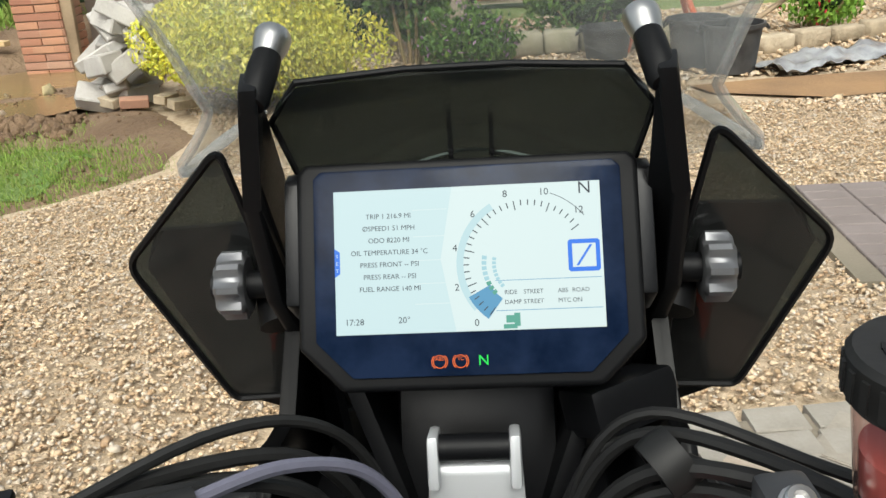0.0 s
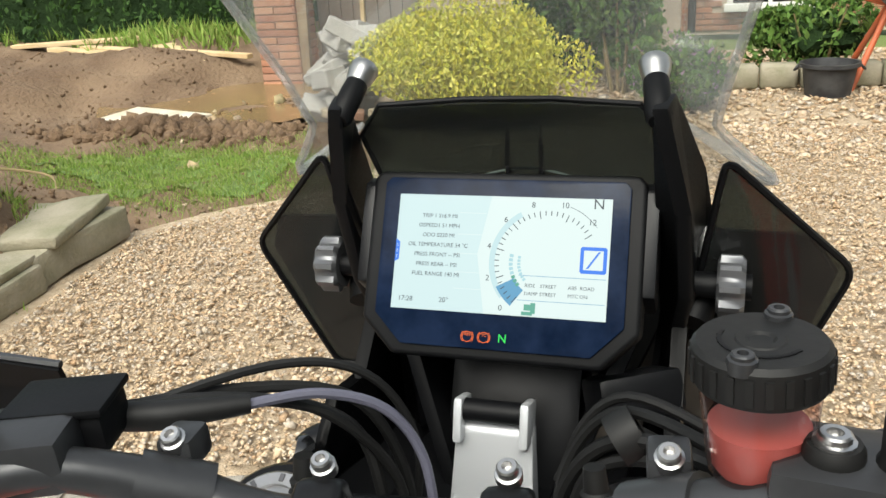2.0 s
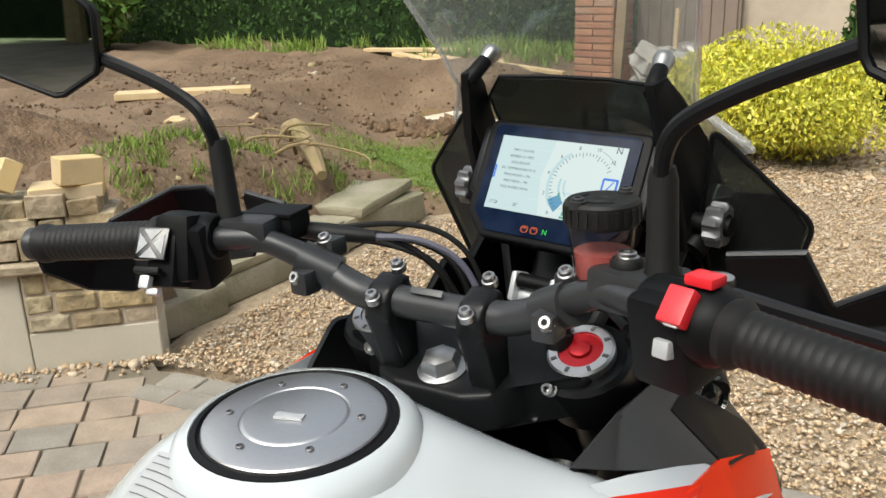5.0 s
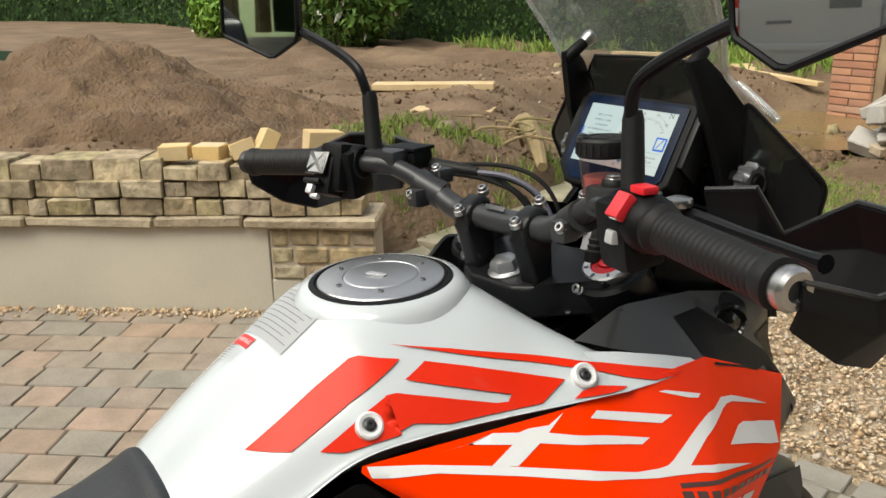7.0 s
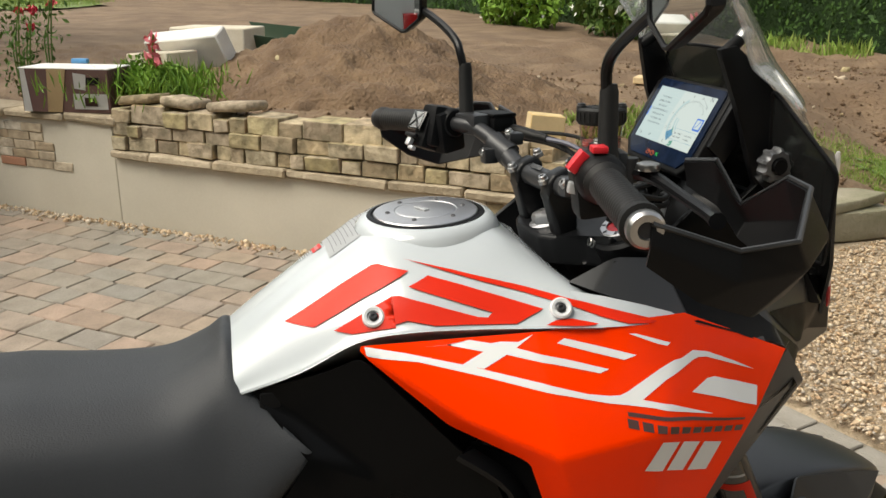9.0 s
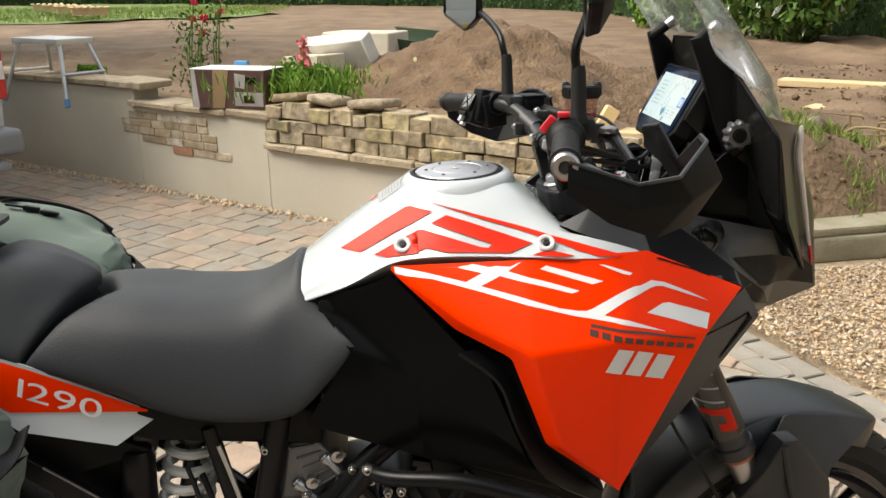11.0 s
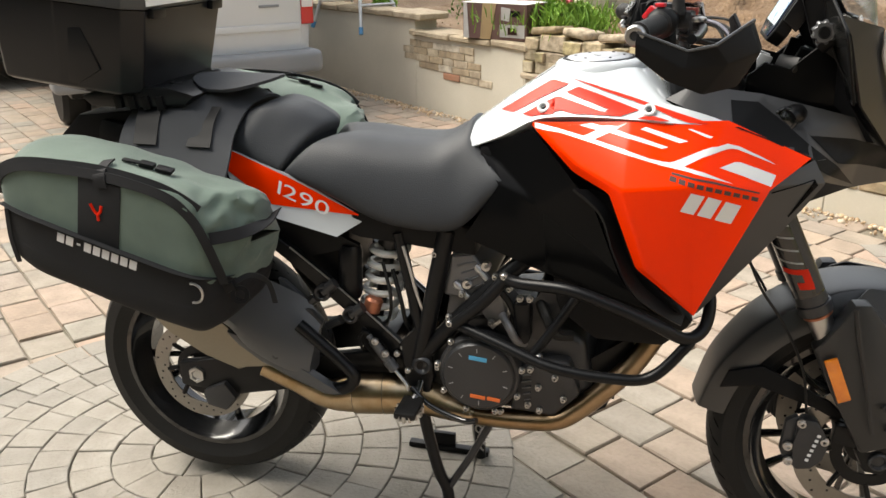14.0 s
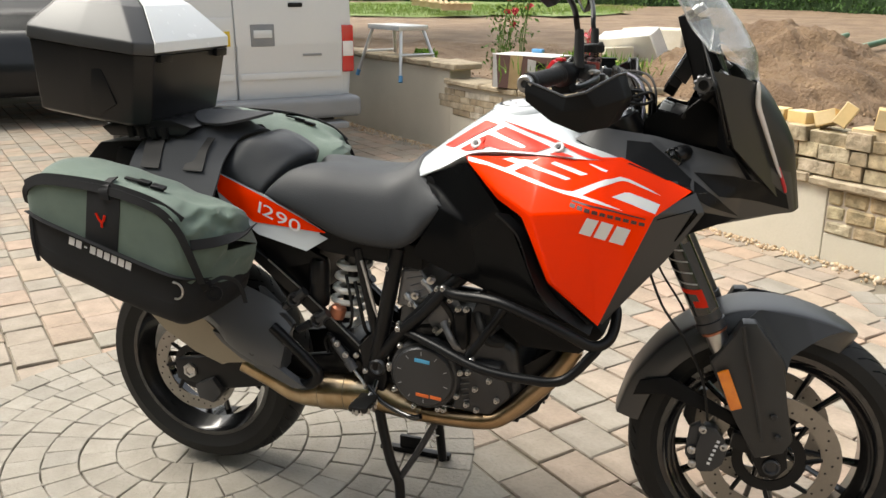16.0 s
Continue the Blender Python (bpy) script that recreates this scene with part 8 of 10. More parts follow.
# cables and hoses round the steering head
for pts, r, mat in (
    ([(-0.112, 1.150, 1.193), (-0.080, 1.178, 1.188), (-0.05, 1.200, 1.168), (-0.032, 1.210, 1.130), (-0.024, 1.203, 1.08)], 0.0033, "cable_grey"),
    ([(-0.20, 1.10, 1.205), (-0.13, 1.15, 1.196), (-0.08, 1.185, 1.170), (-0.05, 1.21, 1.11), (-0.045, 1.20, 1.05)], 0.0034, "rubber"),
    ([(-0.22, 1.09, 1.195), (-0.15, 1.165, 1.188), (-0.08, 1.215, 1.165), (-0.05, 1.225, 1.10), (-0.05, 1.21, 1.04)], 0.0038, "rubber"),
    ([(-0.22, 1.09, 1.185), (-0.14, 1.175, 1.178), (-0.075, 1.205, 1.15), (-0.055, 1.20, 1.08)], 0.004, "rubber"),
    ([(-0.20, 1.105, 1.19), (-0.12, 1.19, 1.195), (-0.07, 1.225, 1.175), (-0.045, 1.235, 1.12), (-0.05, 1.22, 1.05)], 0.003, "rubber"),
    ([(0.20, 1.10, 1.19), (0.15, 1.165, 1.175), (0.09, 1.20, 1.165), (0.055, 1.21, 1.12), (0.05, 1.20, 1.05)], 0.0045, "rubber"),
    ([(0.19, 1.11, 1.185), (0.13, 1.185, 1.180), (0.08, 1.225, 1.165), (0.05, 1.23, 1.11), (0.05, 1.21, 1.04)], 0.0036, "rubber"),
    ([(0.21, 1.10, 1.20), (0.16, 1.19, 1.17), (0.09, 1.235, 1.172), (0.055, 1.24, 1.13), (0.05, 1.23, 1.06)], 0.0032, "rubber"),
    ([(0.16, 1.14, 1.17), (0.11, 1.19, 1.160), (0.07, 1.205, 1.135), (0.055, 1.195, 1.08)], 0.004, "rubber"),
    ([(0.18, 1.12, 1.175), (0.12, 1.215, 1.150), (0.07, 1.24, 1.15), (0.045, 1.245, 1.10)], 0.0036, "rubber"),
):
    bm = bmesh.new()
    tube(bm, pts, r, 8, 7)
    part("cable", bm, mat, bike, "grey violet sleeved cable" if mat == "cable_grey" else "")
for c, t in (((0.092, 1.205, 1.165), (0, 60, 20)),):
    bm = bmesh.new()
    lathe(bm, [(0.010, -0.008), (0.015, -0.008), (0.016, 0.0), (0.015, 0.008), (0.010, 0.008)], pose(*c, *t), 16)
    part("cable_tie", bm, "rubber", bike)
for sx in (-1, 1):
    bm = bmesh.new()
    lathe(bm, [(0, 0), (0.012, 0), (0.012, 0.012), (0.009, 0.014), (0.010, 0.018), (0.008, 0.02), (0.009, 0.025), (0.007, 0.027), (0.006, 0.04), (0, 0.04)], along(STEER @ Vector((sx * 0.085, 1.165, 1.118)), STEER @ Vector((sx * 0.082, 1.175, 1.18))), 14)
    part("sensor_plug", bm, "rubber", bike)
bm = bmesh.new()
tube(bm, [(-0.27, 1.055, 1.190), (-0.20, 1.105, 1.199), (-0.150, 1.125, 1.197), (-0.110, 1.152, 1.193)], [0.006, 0.0085, 0.0085, 0.0055], 12)
part("hose_sleeve", bm, "rubber", bike)


# ---- wheels ----
def wheel(axle, tyre_r, tyre_w, rim_r, rim_w, turn, spokes, discs, disc_r, name):
    m0 = turn @ Matrix.Translation(axle)
    m = m0 @ pose(0, 0, 0, 0, 90, 0)
    h = tyre_w / 2
    bm = bmesh.new()
    lathe(bm, [(rim_r - 0.006, -rim_w / 2), (rim_r + 0.012, -h * 0.86), (tyre_r - 0.055, -h), (tyre_r - 0.026, -h * 0.92), (tyre_r - 0.008, -h * 0.6), (tyre_r, -h * 0.2), (tyre_r, h * 0.2), (tyre_r - 0.008, h * 0.6), (tyre_r - 0.026, h * 0.92), (tyre_r - 0.055, h), (rim_r + 0.012, h * 0.86), (rim_r - 0.006, rim_w / 2)], m, 72)
    hub = new(name)
    hub.parent = bike
    hub.matrix_parent_inverse = bike.matrix_basis.inverted()
    hub.matrix_basis = Matrix.Translation(m0.translation)
    part("tyre", bm, "rubber", hub, "black road tyre with cut grooves")
    bm = bmesh.new()
    for k in range(44):
        for s in (-1, 1):
            a = 2 * math.pi * (k + 0.5 * (s > 0)) / 44
            pts = []
            for j in range(5):
                w = s * h * (0.12 + 0.17 * j)
                rr = float(np.interp(abs(w), [0, h * 0.2, h * 0.6, h * 0.92], [tyre_r, tyre_r, tyre_r - 0.008, tyre_r - 0.026])) + 0.0006
                b = a + 0.05 * j
                pts.append([m @ Vector((rr * math.cos(b + d), rr * math.sin(b + d), w)) for d in (-0.0085, 0.0085)])
            vs = [[bm.verts.new(q) for q in p] for p in pts]
            for p, q in zip(vs, vs[1:]):
                bm.faces.new((p[0], p[1], q[1], q[0]))
    part("tread_grooves", bm, "deep_black", hub)
    bm = bmesh.new()
    r = rim_r
    lathe(bm, [(r + 0.008, -rim_w / 2 - 0.004), (r - 0.004, -rim_w / 2 - 0.004), (r - 0.012, -rim_w / 2 + 0.012), (r - 0.034, -rim_w * 0.22), (r - 0.036, rim_w * 0.22), (r - 0.012, rim_w / 2 - 0.012), (r - 0.004, rim_w / 2 + 0.004), (r + 0.008, rim_w / 2 + 0.004)], m, 56)
    part("rim", bm, "gloss_black", hub, "gloss black cast rim")
    bm = bmesh.new()
    lathe(bm, [(0.018, -0.06), (0.045, -0.06), (0.05, -0.03), (0.04, 0), (0.05, 0.03), (0.045, 0.06), (0.018, 0.06)], m, 28)
    part("hub", bm, "satin_black", hub)
    for k in range(spokes):
        a = 2 * math.pi * (k // 2) / (spokes // 2) + (0.13 if k % 2 else -0.13)
        b = a + (0.06 if k % 2 else -0.06)
        p0 = m @ Vector((0.045 * math.cos(a), 0.045 * math.sin(a), 0.0))
        p1 = m @ Vector(((r - 0.030) * math.cos(b), (r - 0.030) * math.sin(b), 0.0))
        bm = bmesh.new()
        tube(bm, [p0, p0.lerp(p1, 0.5), p1], [0.0085, 0.0062, 0.0085], 8, 3, flat=1.2)
        part("spoke", bm, "gloss_black", hub)
    for x in discs:
        bm = bmesh.new()
        dm = m @ Matrix.Translation((0, 0, x))
        lathe(bm, [(disc_r * 0.72, -0.0022), (disc_r, -0.0022), (disc_r, 0.0022), (disc_r * 0.72, 0.0022), (disc_r * 0.72, -0.0022)], dm, 64)
        dk = part("brake_disc", bm, "disc_steel", hub, "drilled steel brake disc")
        bm = bmesh.new()
        lathe(bm, [(disc_r * 0.36, -0.003), (disc_r * 0.52, -0.003), (disc_r * 0.52, 0.003), (disc_r * 0.36, 0.003), (disc_r * 0.36, -0.003)], dm, 32)
        part("disc_carrier", bm, "satin_black", hub)
        for j in range(8):
            a = 2 * math.pi * j / 8
            bm = bmesh.new()
            tube(bm, [dm @ Vector((disc_r * 0.5 * math.cos(a), disc_r * 0.5 * math.sin(a), 0)), dm @ Vector((disc_r * 0.74 * math.cos(a + 0.1), disc_r * 0.74 * math.sin(a + 0.1), 0))], 0.006, 6, smooth=False)
            part("carrier_arm", bm, "satin_black", hub)
        bm = bmesh.new()
        for j in range(40):
            a, rr = 2 * math.pi * j / 40, disc_r * (0.80, 0.87, 0.94)[j % 3]
            for s in (-1, 1):
                lathe(bm, [(0, s * 0.0024), (0.0032, s * 0.0024)], dm @ Matrix.Translation((rr * math.cos(a), rr * math.sin(a), 0)), 8)
        part("disc_holes", bm, "gloss_black", hub)
    return m0


REAR = wheel((0, 0, 0.336), 0.318, 0.170, 0.222, 0.140, Matrix(), 10, (0.092,), 0.134, "rear_wheel")
FRONT = wheel((0, 1.556, 0.330), 0.325, 0.120, 0.246, 0.095, STEER, 10, (0.085, -0.085), 0.160, "front_wheel")
for ob in bike.children:
    if ob.name in ("rear_wheel", "front_wheel"):
        ob["label"] = "black cast wheel with tyre"
bm = bmesh.new()
lathe(bm, [(0.010, 0.0), (0.022, 0.0), (0.024, 0.003), (0.022, 0.02), (0.014, 0.022), (0.011, 0.018), (0, 0.018)], pose(0.105, 0, 0.336, 0, 90, 0), 6)
part("axle_nut", bm, "steel", bike, "big bright rear axle nut")

# front fork, guards, mudguard
for sx in (-1, 1):
    bm = bmesh.new()
    a, b, c, d = (sx * 0.107, 1.178, 1.105), (sx * 0.107, 1.392, 0.668), (sx * 0.107, 1.40, 0.650), (sx * 0.105, 1.545, 0.355)
    rod(bm, a, b, 0.0305, 24)
    lathe(bm, [(0.0305, 0), (0.034, 0.002), (0.034, 0.022), (0.027, 0.026)], along(b, c), 24)
    leg = part("fork_tube", steered(bm), "black_metal", bike)
    bm = bmesh.new()
    rod(bm, b, d, 0.024, 20)
    part("fork_slider", steered(bm), "steel", leg, "bright fork stanchion")
    bm = bmesh.new()
    lathe(bm, [(0.0275, 0), (0.029, 0.001), (0.029, 0.006), (0.0275, 0.007)], along((sx * 0.107, 1.403, 0.645), (sx * 0.107, 1.45, 0.55)), 20)
    part("seal_ring", steered(bm), "copper", leg)
    bm = bmesh.new()
    prism(bm, [(1.51, 0.43), (1.575, 0.44), (1.595, 0.33), (1.57, 0.295), (1.535, 0.30), (1.515, 0.34)], sx * 0.085, sx * 0.125, 0.008)
    part("axle_clamp", steered(bm), "satin_black", leg)
    bm = bmesh.new()
    lathe(bm, [(0.020, 0), (0.020, 0.01), (0.016, 0.012), (0.013, 0.004), (0, 0.004)], along((sx * 0.122, 1.558, 0.330), (sx * 0.2, 1.558, 0.330)), 20)
    part("axle_end", steered(bm), "black_metal", leg)
    bm = bmesh.new()
    prism(bm, [(1.399, 0.576), (1.436, 0.630), (1.460, 0.680), (1.489, 0.682), (1.558, 0.594), (1.572, 0.500), (1.596, 0.404), (1.578, 0.372), (1.516, 0.352), (1.465, 0.445), (1.428, 0.518)], sx * 0.112, sx * 0.152, 0.007, None, 2)
    for v in bm.verts:
        across = (v.co.y - 1.40) - 0.5 * (0.68 - v.co.z)
        v.co.x -= sx * (0.25 * max(0, v.co.y - 1.53) + 0.15 * max(0, 0.03 - across))
    fg = part("fork_guard", steered(bm), "guard_plastic", bike, "dark grey fork guard")
    for y, z in ((1.548, 0.462), (1.562, 0.412)):
        bolt("guard_screw", STEER @ Vector((sx * 0.146, y, z)), (sx, 0, 0), 0.006, 0.003, "black_metal", fg)
    bm = bmesh.new()
    tube(bm, [(sx * 0.152, 1.462, 0.672), (sx * 0.154, 1.478, 0.60), (sx * 0.154, 1.506, 0.50), (sx * 0.152, 1.528, 0.405)], 0.006, 6, 4, flat=0.5)
    part("guard_ridge", steered(bm), "guard_plastic", fg)
    bm = bmesh.new()
    box(bm, (sx * 0.1535, 1.447, 0.520), (0.008, 0.026, 0.096), pose(0, 0, 0, 23, 0, 0), 0.002)
    part("reflector", steered(bm), "amber", fg, "amber side reflector")
    bm = bmesh.new()
    prism(bm, [(1.392, 0.395), (1.405, 0.412), (1.432, 0.408), (1.447, 0.385), (1.460, 0.355), (1.452, 0.318), (1.430, 0.296), (1.402, 0.292), (1.388, 0.305), (1.394, 0.345)], sx * 0.092, sx * 0.124, 0.006, None, 2)
    prism(bm, [(1.372, 0.400), (1.395, 0.415), (1.405, 0.385), (1.400, 0.315), (1.384, 0.300), (1.366, 0.330)], sx * 0.096, sx * 0.114, 0.005, None, 2)
    cal = part("brake_caliper", steered(bm), "black_metal", bike, "black radial brake caliper")
    bm = bmesh.new()
    for k in range(6):
        box(bm, (sx * 0.1245, 1.420 + 0.0035 * k, 0.318 + 0.0115 * k), (0.001, 0.007, 0.006), pose(0, 0, 0, -15, 0, 0))
    part("maker_bars", steered(bm), "white_decal", cal)
    for y, z in ((1.402, 0.400), (1.384, 0.310), (1.450, 0.362), (1.380, 0.345)):
        bolt("caliper_bolt", STEER @ Vector((sx * 0.121, y, z)), (sx, 0, 0), 0.008, 0.006, "steel", cal)
    bm = bmesh.new()
    tube(bm, [(sx * 0.10, 1.24, 0.80), (sx * 0.13, 1.285, 0.70), (sx * 0.12, 1.34, 0.62), (sx * 0.115, 1.39, 0.52), (sx * 0.11, 1.41, 0.42)], 0.0030, 8)
    part("brake_hose", steered(bm), "rubber", bike)
    bm = bmesh.new()
    prism(bm, [(1.465, 0.36), (1.52, 0.345), (1.555, 0.36), (1.53, 0.39), (1.47, 0.40)], sx * 0.095, sx * 0.115, 0.004)
    part("caliper_bracket", steered(bm), "satin_black", leg)
# fork stickers on the visible tube
fk0, fk1 = Vector((0.107, 1.30, 0.856)), Vector((0.107, 1.385, 0.682))
m = along(fk0, fk1)
L = (fk1 - fk0).length


def fork_sticker(h0, h1, a0, a1, mat, name, skew=0.0):
    bm = bmesh.new()
    k = 36
    rows = []
    for i in range(k + 1):
        a = radians(a0 + (a1 - a0) * i / k)
        rows.append([bm.verts.new(m @ Vector((0.0311 * math.cos(a), 0.0311 * math.sin(a), h + skew * i / k))) for h in (h0, h1)])
    for p, q in zip(rows, rows[1:]):
        bm.faces.new((p[0], p[1], q[1], q[0]))
    return part(name, steered(bm), mat, bike)


inv = m.to_3x3().inverted()
ax, ay = inv @ Vector((1, 0, 0)), inv @ Vector((0, 1, 0))
out_deg = math.degrees(math.atan2(ax.y, ax.x))
fwd = 1 if ax.x * ay.y - ax.y * ay.x > 0 else -1
deg = lambda d: out_deg + fwd * d
fork_sticker(0.0, L - 0.006, deg(-95), deg(95), "gloss_black", "fork_sticker")
m = m @ Matrix.Diagonal((1.012, 1.012, 1, 1))
fork_sticker(0.02, L - 0.010, deg(18), deg(60), "black_metal", "sticker_band")
for k in range(4):
    fork_sticker(0.006 + 0.028 * k, 0.010 + 0.028 * k, deg(-80), deg(14), "grey_decal", "sticker_stripe", 0.024)
m = m @ Matrix.Diagonal((1.006, 1.006, 1, 1))
fork_sticker(0.112, 0.124, deg(-70), deg(22), "red_decal", "sticker_mark", 0.018)
fork_sticker(0.126, 0.160, deg(-5), deg(22), "red_decal", "sticker_mark", 0.006)
fork_sticker(0.150, 0.166, deg(-30), deg(20), "red_decal", "sticker_mark", 0.008)

fen = []
for t, (y, z) in enumerate(((1.201, 0.390), (1.230, 0.481), (1.280, 0.557), (1.330, 0.609), (1.392, 0.650), (1.465, 0.682), (1.552, 0.688), (1.638, 0.672), (1.701, 0.646), (1.724, 0.630))):
    w = (0.070, 0.080, 0.088, 0.092, 0.095, 0.094, 0.090, 0.082, 0.060, 0.025)[t]
    d = Vector((0, y - 1.556, z - 0.33)).normalized()
    fen.append([Vector((f * w, y, z)) + d * h for f, h in ((-1, -0.052), (-0.97, -0.032), (-0.84, -0.006), (-0.74, 0.0015), (-0.35, 0.005), (0.35, 0.005), (0.74, 0.0015), (0.84, -0.006), (0.97, -0.032), (1, -0.052))])
fender = part("front_mudguard", steered(sheet(fen, 4, 0.004)), "grey_plastic", bike, "dark grey front mudguard")


def skirt():
    """The flank that runs from the fork guard forward under the mudguard's edge."""
    return skin([(0.128, 1.462, 0.612), (0.112, 1.470, 0.672), (0.086, 1.500, 0.694), (0.080, 1.600, 0.680), (0.062, 1.690, 0.654), (0.090, 1.650, 0.648), (0.106, 1.618, 0.634), (0.120, 1.572, 0.600), (0.126, 1.566, 0.560), (0.136, 1.500, 0.560)], [(0, 1, 2, 7, 8, 9), (2, 3, 6, 7), (3, 4, 5, 6)], 0.004, 0.006, 2)


part("mudguard_skirt", steered(skirt()), "guard_plastic", fender)
part("mudguard_skirt", steered(flip(skirt())), "guard_plastic", fender)
for sx in (-1, 1):
    bm = bmesh.new()
    prism(bm, [(1.235, 0.455), (1.25, 0.495), (1.318, 0.512), (1.46, 0.44), (1.49, 0.41), (1.478, 0.398), (1.428, 0.425), (1.308, 0.472)], sx * 0.084, sx * 0.094, 0.004)
    part("mudguard_stay", steered(bm), "black_plastic", bike)
# ---- seat, tail, rack ----
SEAT = [
    [(0, 0.376, 0.925), (0.06, 0.355, 0.930), (0.108, 0.328, 0.918), (0.142, 0.290, 0.878), (0.10, 0.31, 0.868), (0, 0.36, 0.868)],
    [(0, 0.402, 0.948), (0.065, 0.380, 0.953), (0.116, 0.346, 0.936), (0.148, 0.306, 0.880), (0.10, 0.33, 0.86), (0, 0.38, 0.86)],
    [(0, 0.45, 0.952), (0.085, 0.44, 0.952), (0.136, 0.425, 0.918), (0.159, 0.41, 0.846), (0.10, 0.41, 0.82), (0, 0.43, 0.82)],
    [(0, 0.52, 0.950), (0.085, 0.52, 0.944), (0.140, 0.52, 0.905), (0.166, 0.515, 0.802), (0.10, 0.51, 0.785), (0, 0.51, 0.785)],
    [(0, 0.61, 0.952), (0.08, 0.61, 0.945), (0.136, 0.615, 0.90), (0.168, 0.62, 0.790), (0.10, 0.62, 0.775), (0, 0.62, 0.775)],
    [(0, 0.665, 0.978), (0.06, 0.665, 0.972), (0.118, 0.67, 0.93), (0.166, 0.685, 0.802), (0.10, 0.68, 0.785), (0, 0.68, 0.785)],
    [(0, 0.69, 0.998), (0.055, 0.692, 0.990), (0.112, 0.70, 0.945), (0.164, 0.735, 0.852), (0.10, 0.74, 0.83), (0, 0.73, 0.83)],
    [(0, 0.71, 0.985), (0.06, 0.715, 0.972), (0.118, 0.735, 0.935), (0.158, 0.782, 0.893), (0.10, 0.78, 0.87), (0, 0.77, 0.87)],
]
part("rider_seat", loft(SEAT, 6, 6), "seat_vinyl", bike, "grained black rider seat", 80)
PIL = [
    [(0, 0.150, 0.990), (0.07, 0.150, 0.985), (0.104, 0.150, 0.958), (0.132, 0.150, 0.92), (0.09, 0.150, 0.90), (0, 0.150, 0.90)],
    [(0, 0.235, 1.020), (0.065, 0.225, 1.016), (0.098, 0.212, 1.000), (0.140, 0.19, 0.932), (0.10, 0.19, 0.90), (0, 0.235, 0.90)],
    [(0, 0.300, 1.014), (0.065, 0.280, 1.008), (0.104, 0.258, 0.978), (0.145, 0.232, 0.907), (0.10, 0.24, 0.89), (0, 0.30, 0.89)],
    [(0, 0.350, 0.992), (0.060, 0.330, 0.985), (0.106, 0.296, 0.956), (0.147, 0.266, 0.896), (0.10, 0.28, 0.88), (0, 0.345, 0.90)],
    [(0, 0.371, 0.974), (0.055, 0.351, 0.970), (0.104, 0.322, 0.945), (0.148, 0.281, 0.890), (0.10, 0.30, 0.885), (0, 0.362, 0.93)],
    [(0, 0.369, 0.956), (0.052, 0.349, 0.954), (0.100, 0.322, 0.930), (0.142, 0.284, 0.886), (0.09, 0.30, 0.885), (0, 0.360, 0.935)],
]
part("pillion_seat", loft(PIL, 6, 6), "seat_vinyl", bike, "grained black pillion seat", 80)
bm = bmesh.new()
prism(bm, [(0.20, 0.885), (0.32, 0.865), (0.50, 0.79), (0.69, 0.775), (0.72, 0.80), (0.72, 0.72), (0.46, 0.745), (0.25, 0.80)], -0.135, 0.135, 0.01)
part("seat_base", bm, "black_plastic", bike)


def tail():
    return skin([(0.138, 0.130, 0.940), (0.140, 0.175, 0.925), (0.150, 0.300, 0.880), (0.132, 0.476, 0.787), (0.150, 0.262, 0.806), (0.150, 0.165, 0.880), (0.150, 0.410, 0.746), (0.156, 0.275, 0.780), (0.152, 0.165, 0.866)], [(0, 1, 2, 5), (2, 3, 4), (2, 4, 5), (4, 3, 6, 7), (5, 4, 7, 8)], 0.004, 0.002)


tail_r, tail_l = sides("tail_panel", tail, "white_paint", None, "white and orange tail panel")
decal(((0.14, 0.934), (0.18, 0.922), (0.30, 0.878), (0.465, 0.793), (0.341, 0.804), (0.262, 0.811), (0.20, 0.855), (0.15, 0.891)), tail_r, "orange_paint", "tail_graphic", tail_r)
NUM_AT, NUM_TURN = (0.268, 0.8585), radians(-23.5)
for body, along_y in (("1", 0.0), ("2", 0.026), ("9", 0.064), ("0", 0.102)):
    bm = moved(lettering(body, 0.043), Matrix.Diagonal((1.75, 1.0, 1, 1)))
    for v in bm.verts:
        u, w = v.co.x + along_y, v.co.y
        u -= 0.18 * w
        y, z = NUM_AT[0] + u * math.cos(NUM_TURN) - w * math.sin(NUM_TURN), NUM_AT[1] + u * math.sin(NUM_TURN) + w * math.cos(NUM_TURN)
        v.co = Vector((float(np.interp(y, [0.17, 0.30, 0.476], [0.1435, 0.1535, 0.1355])) + 0.0032 + 0.05 * max(0.0, 0.90 - z - 0.53 * (y - 0.27)) * 0.5, y, z))
    part("number", bm, "white_decal", tail_r, "white racing style number")


def under_tail():
    return skin([(0.135, 0.14, 0.87), (0.13, 0.285, 0.772), (0.115, 0.40, 0.745), (0.11, 0.45, 0.72), (0.11, 0.30, 0.675), (0.11, 0.20, 0.74), (0.11, 0.10, 0.80)], [(0, 1, 5, 6), (1, 2, 3, 4, 5)], 0.01)


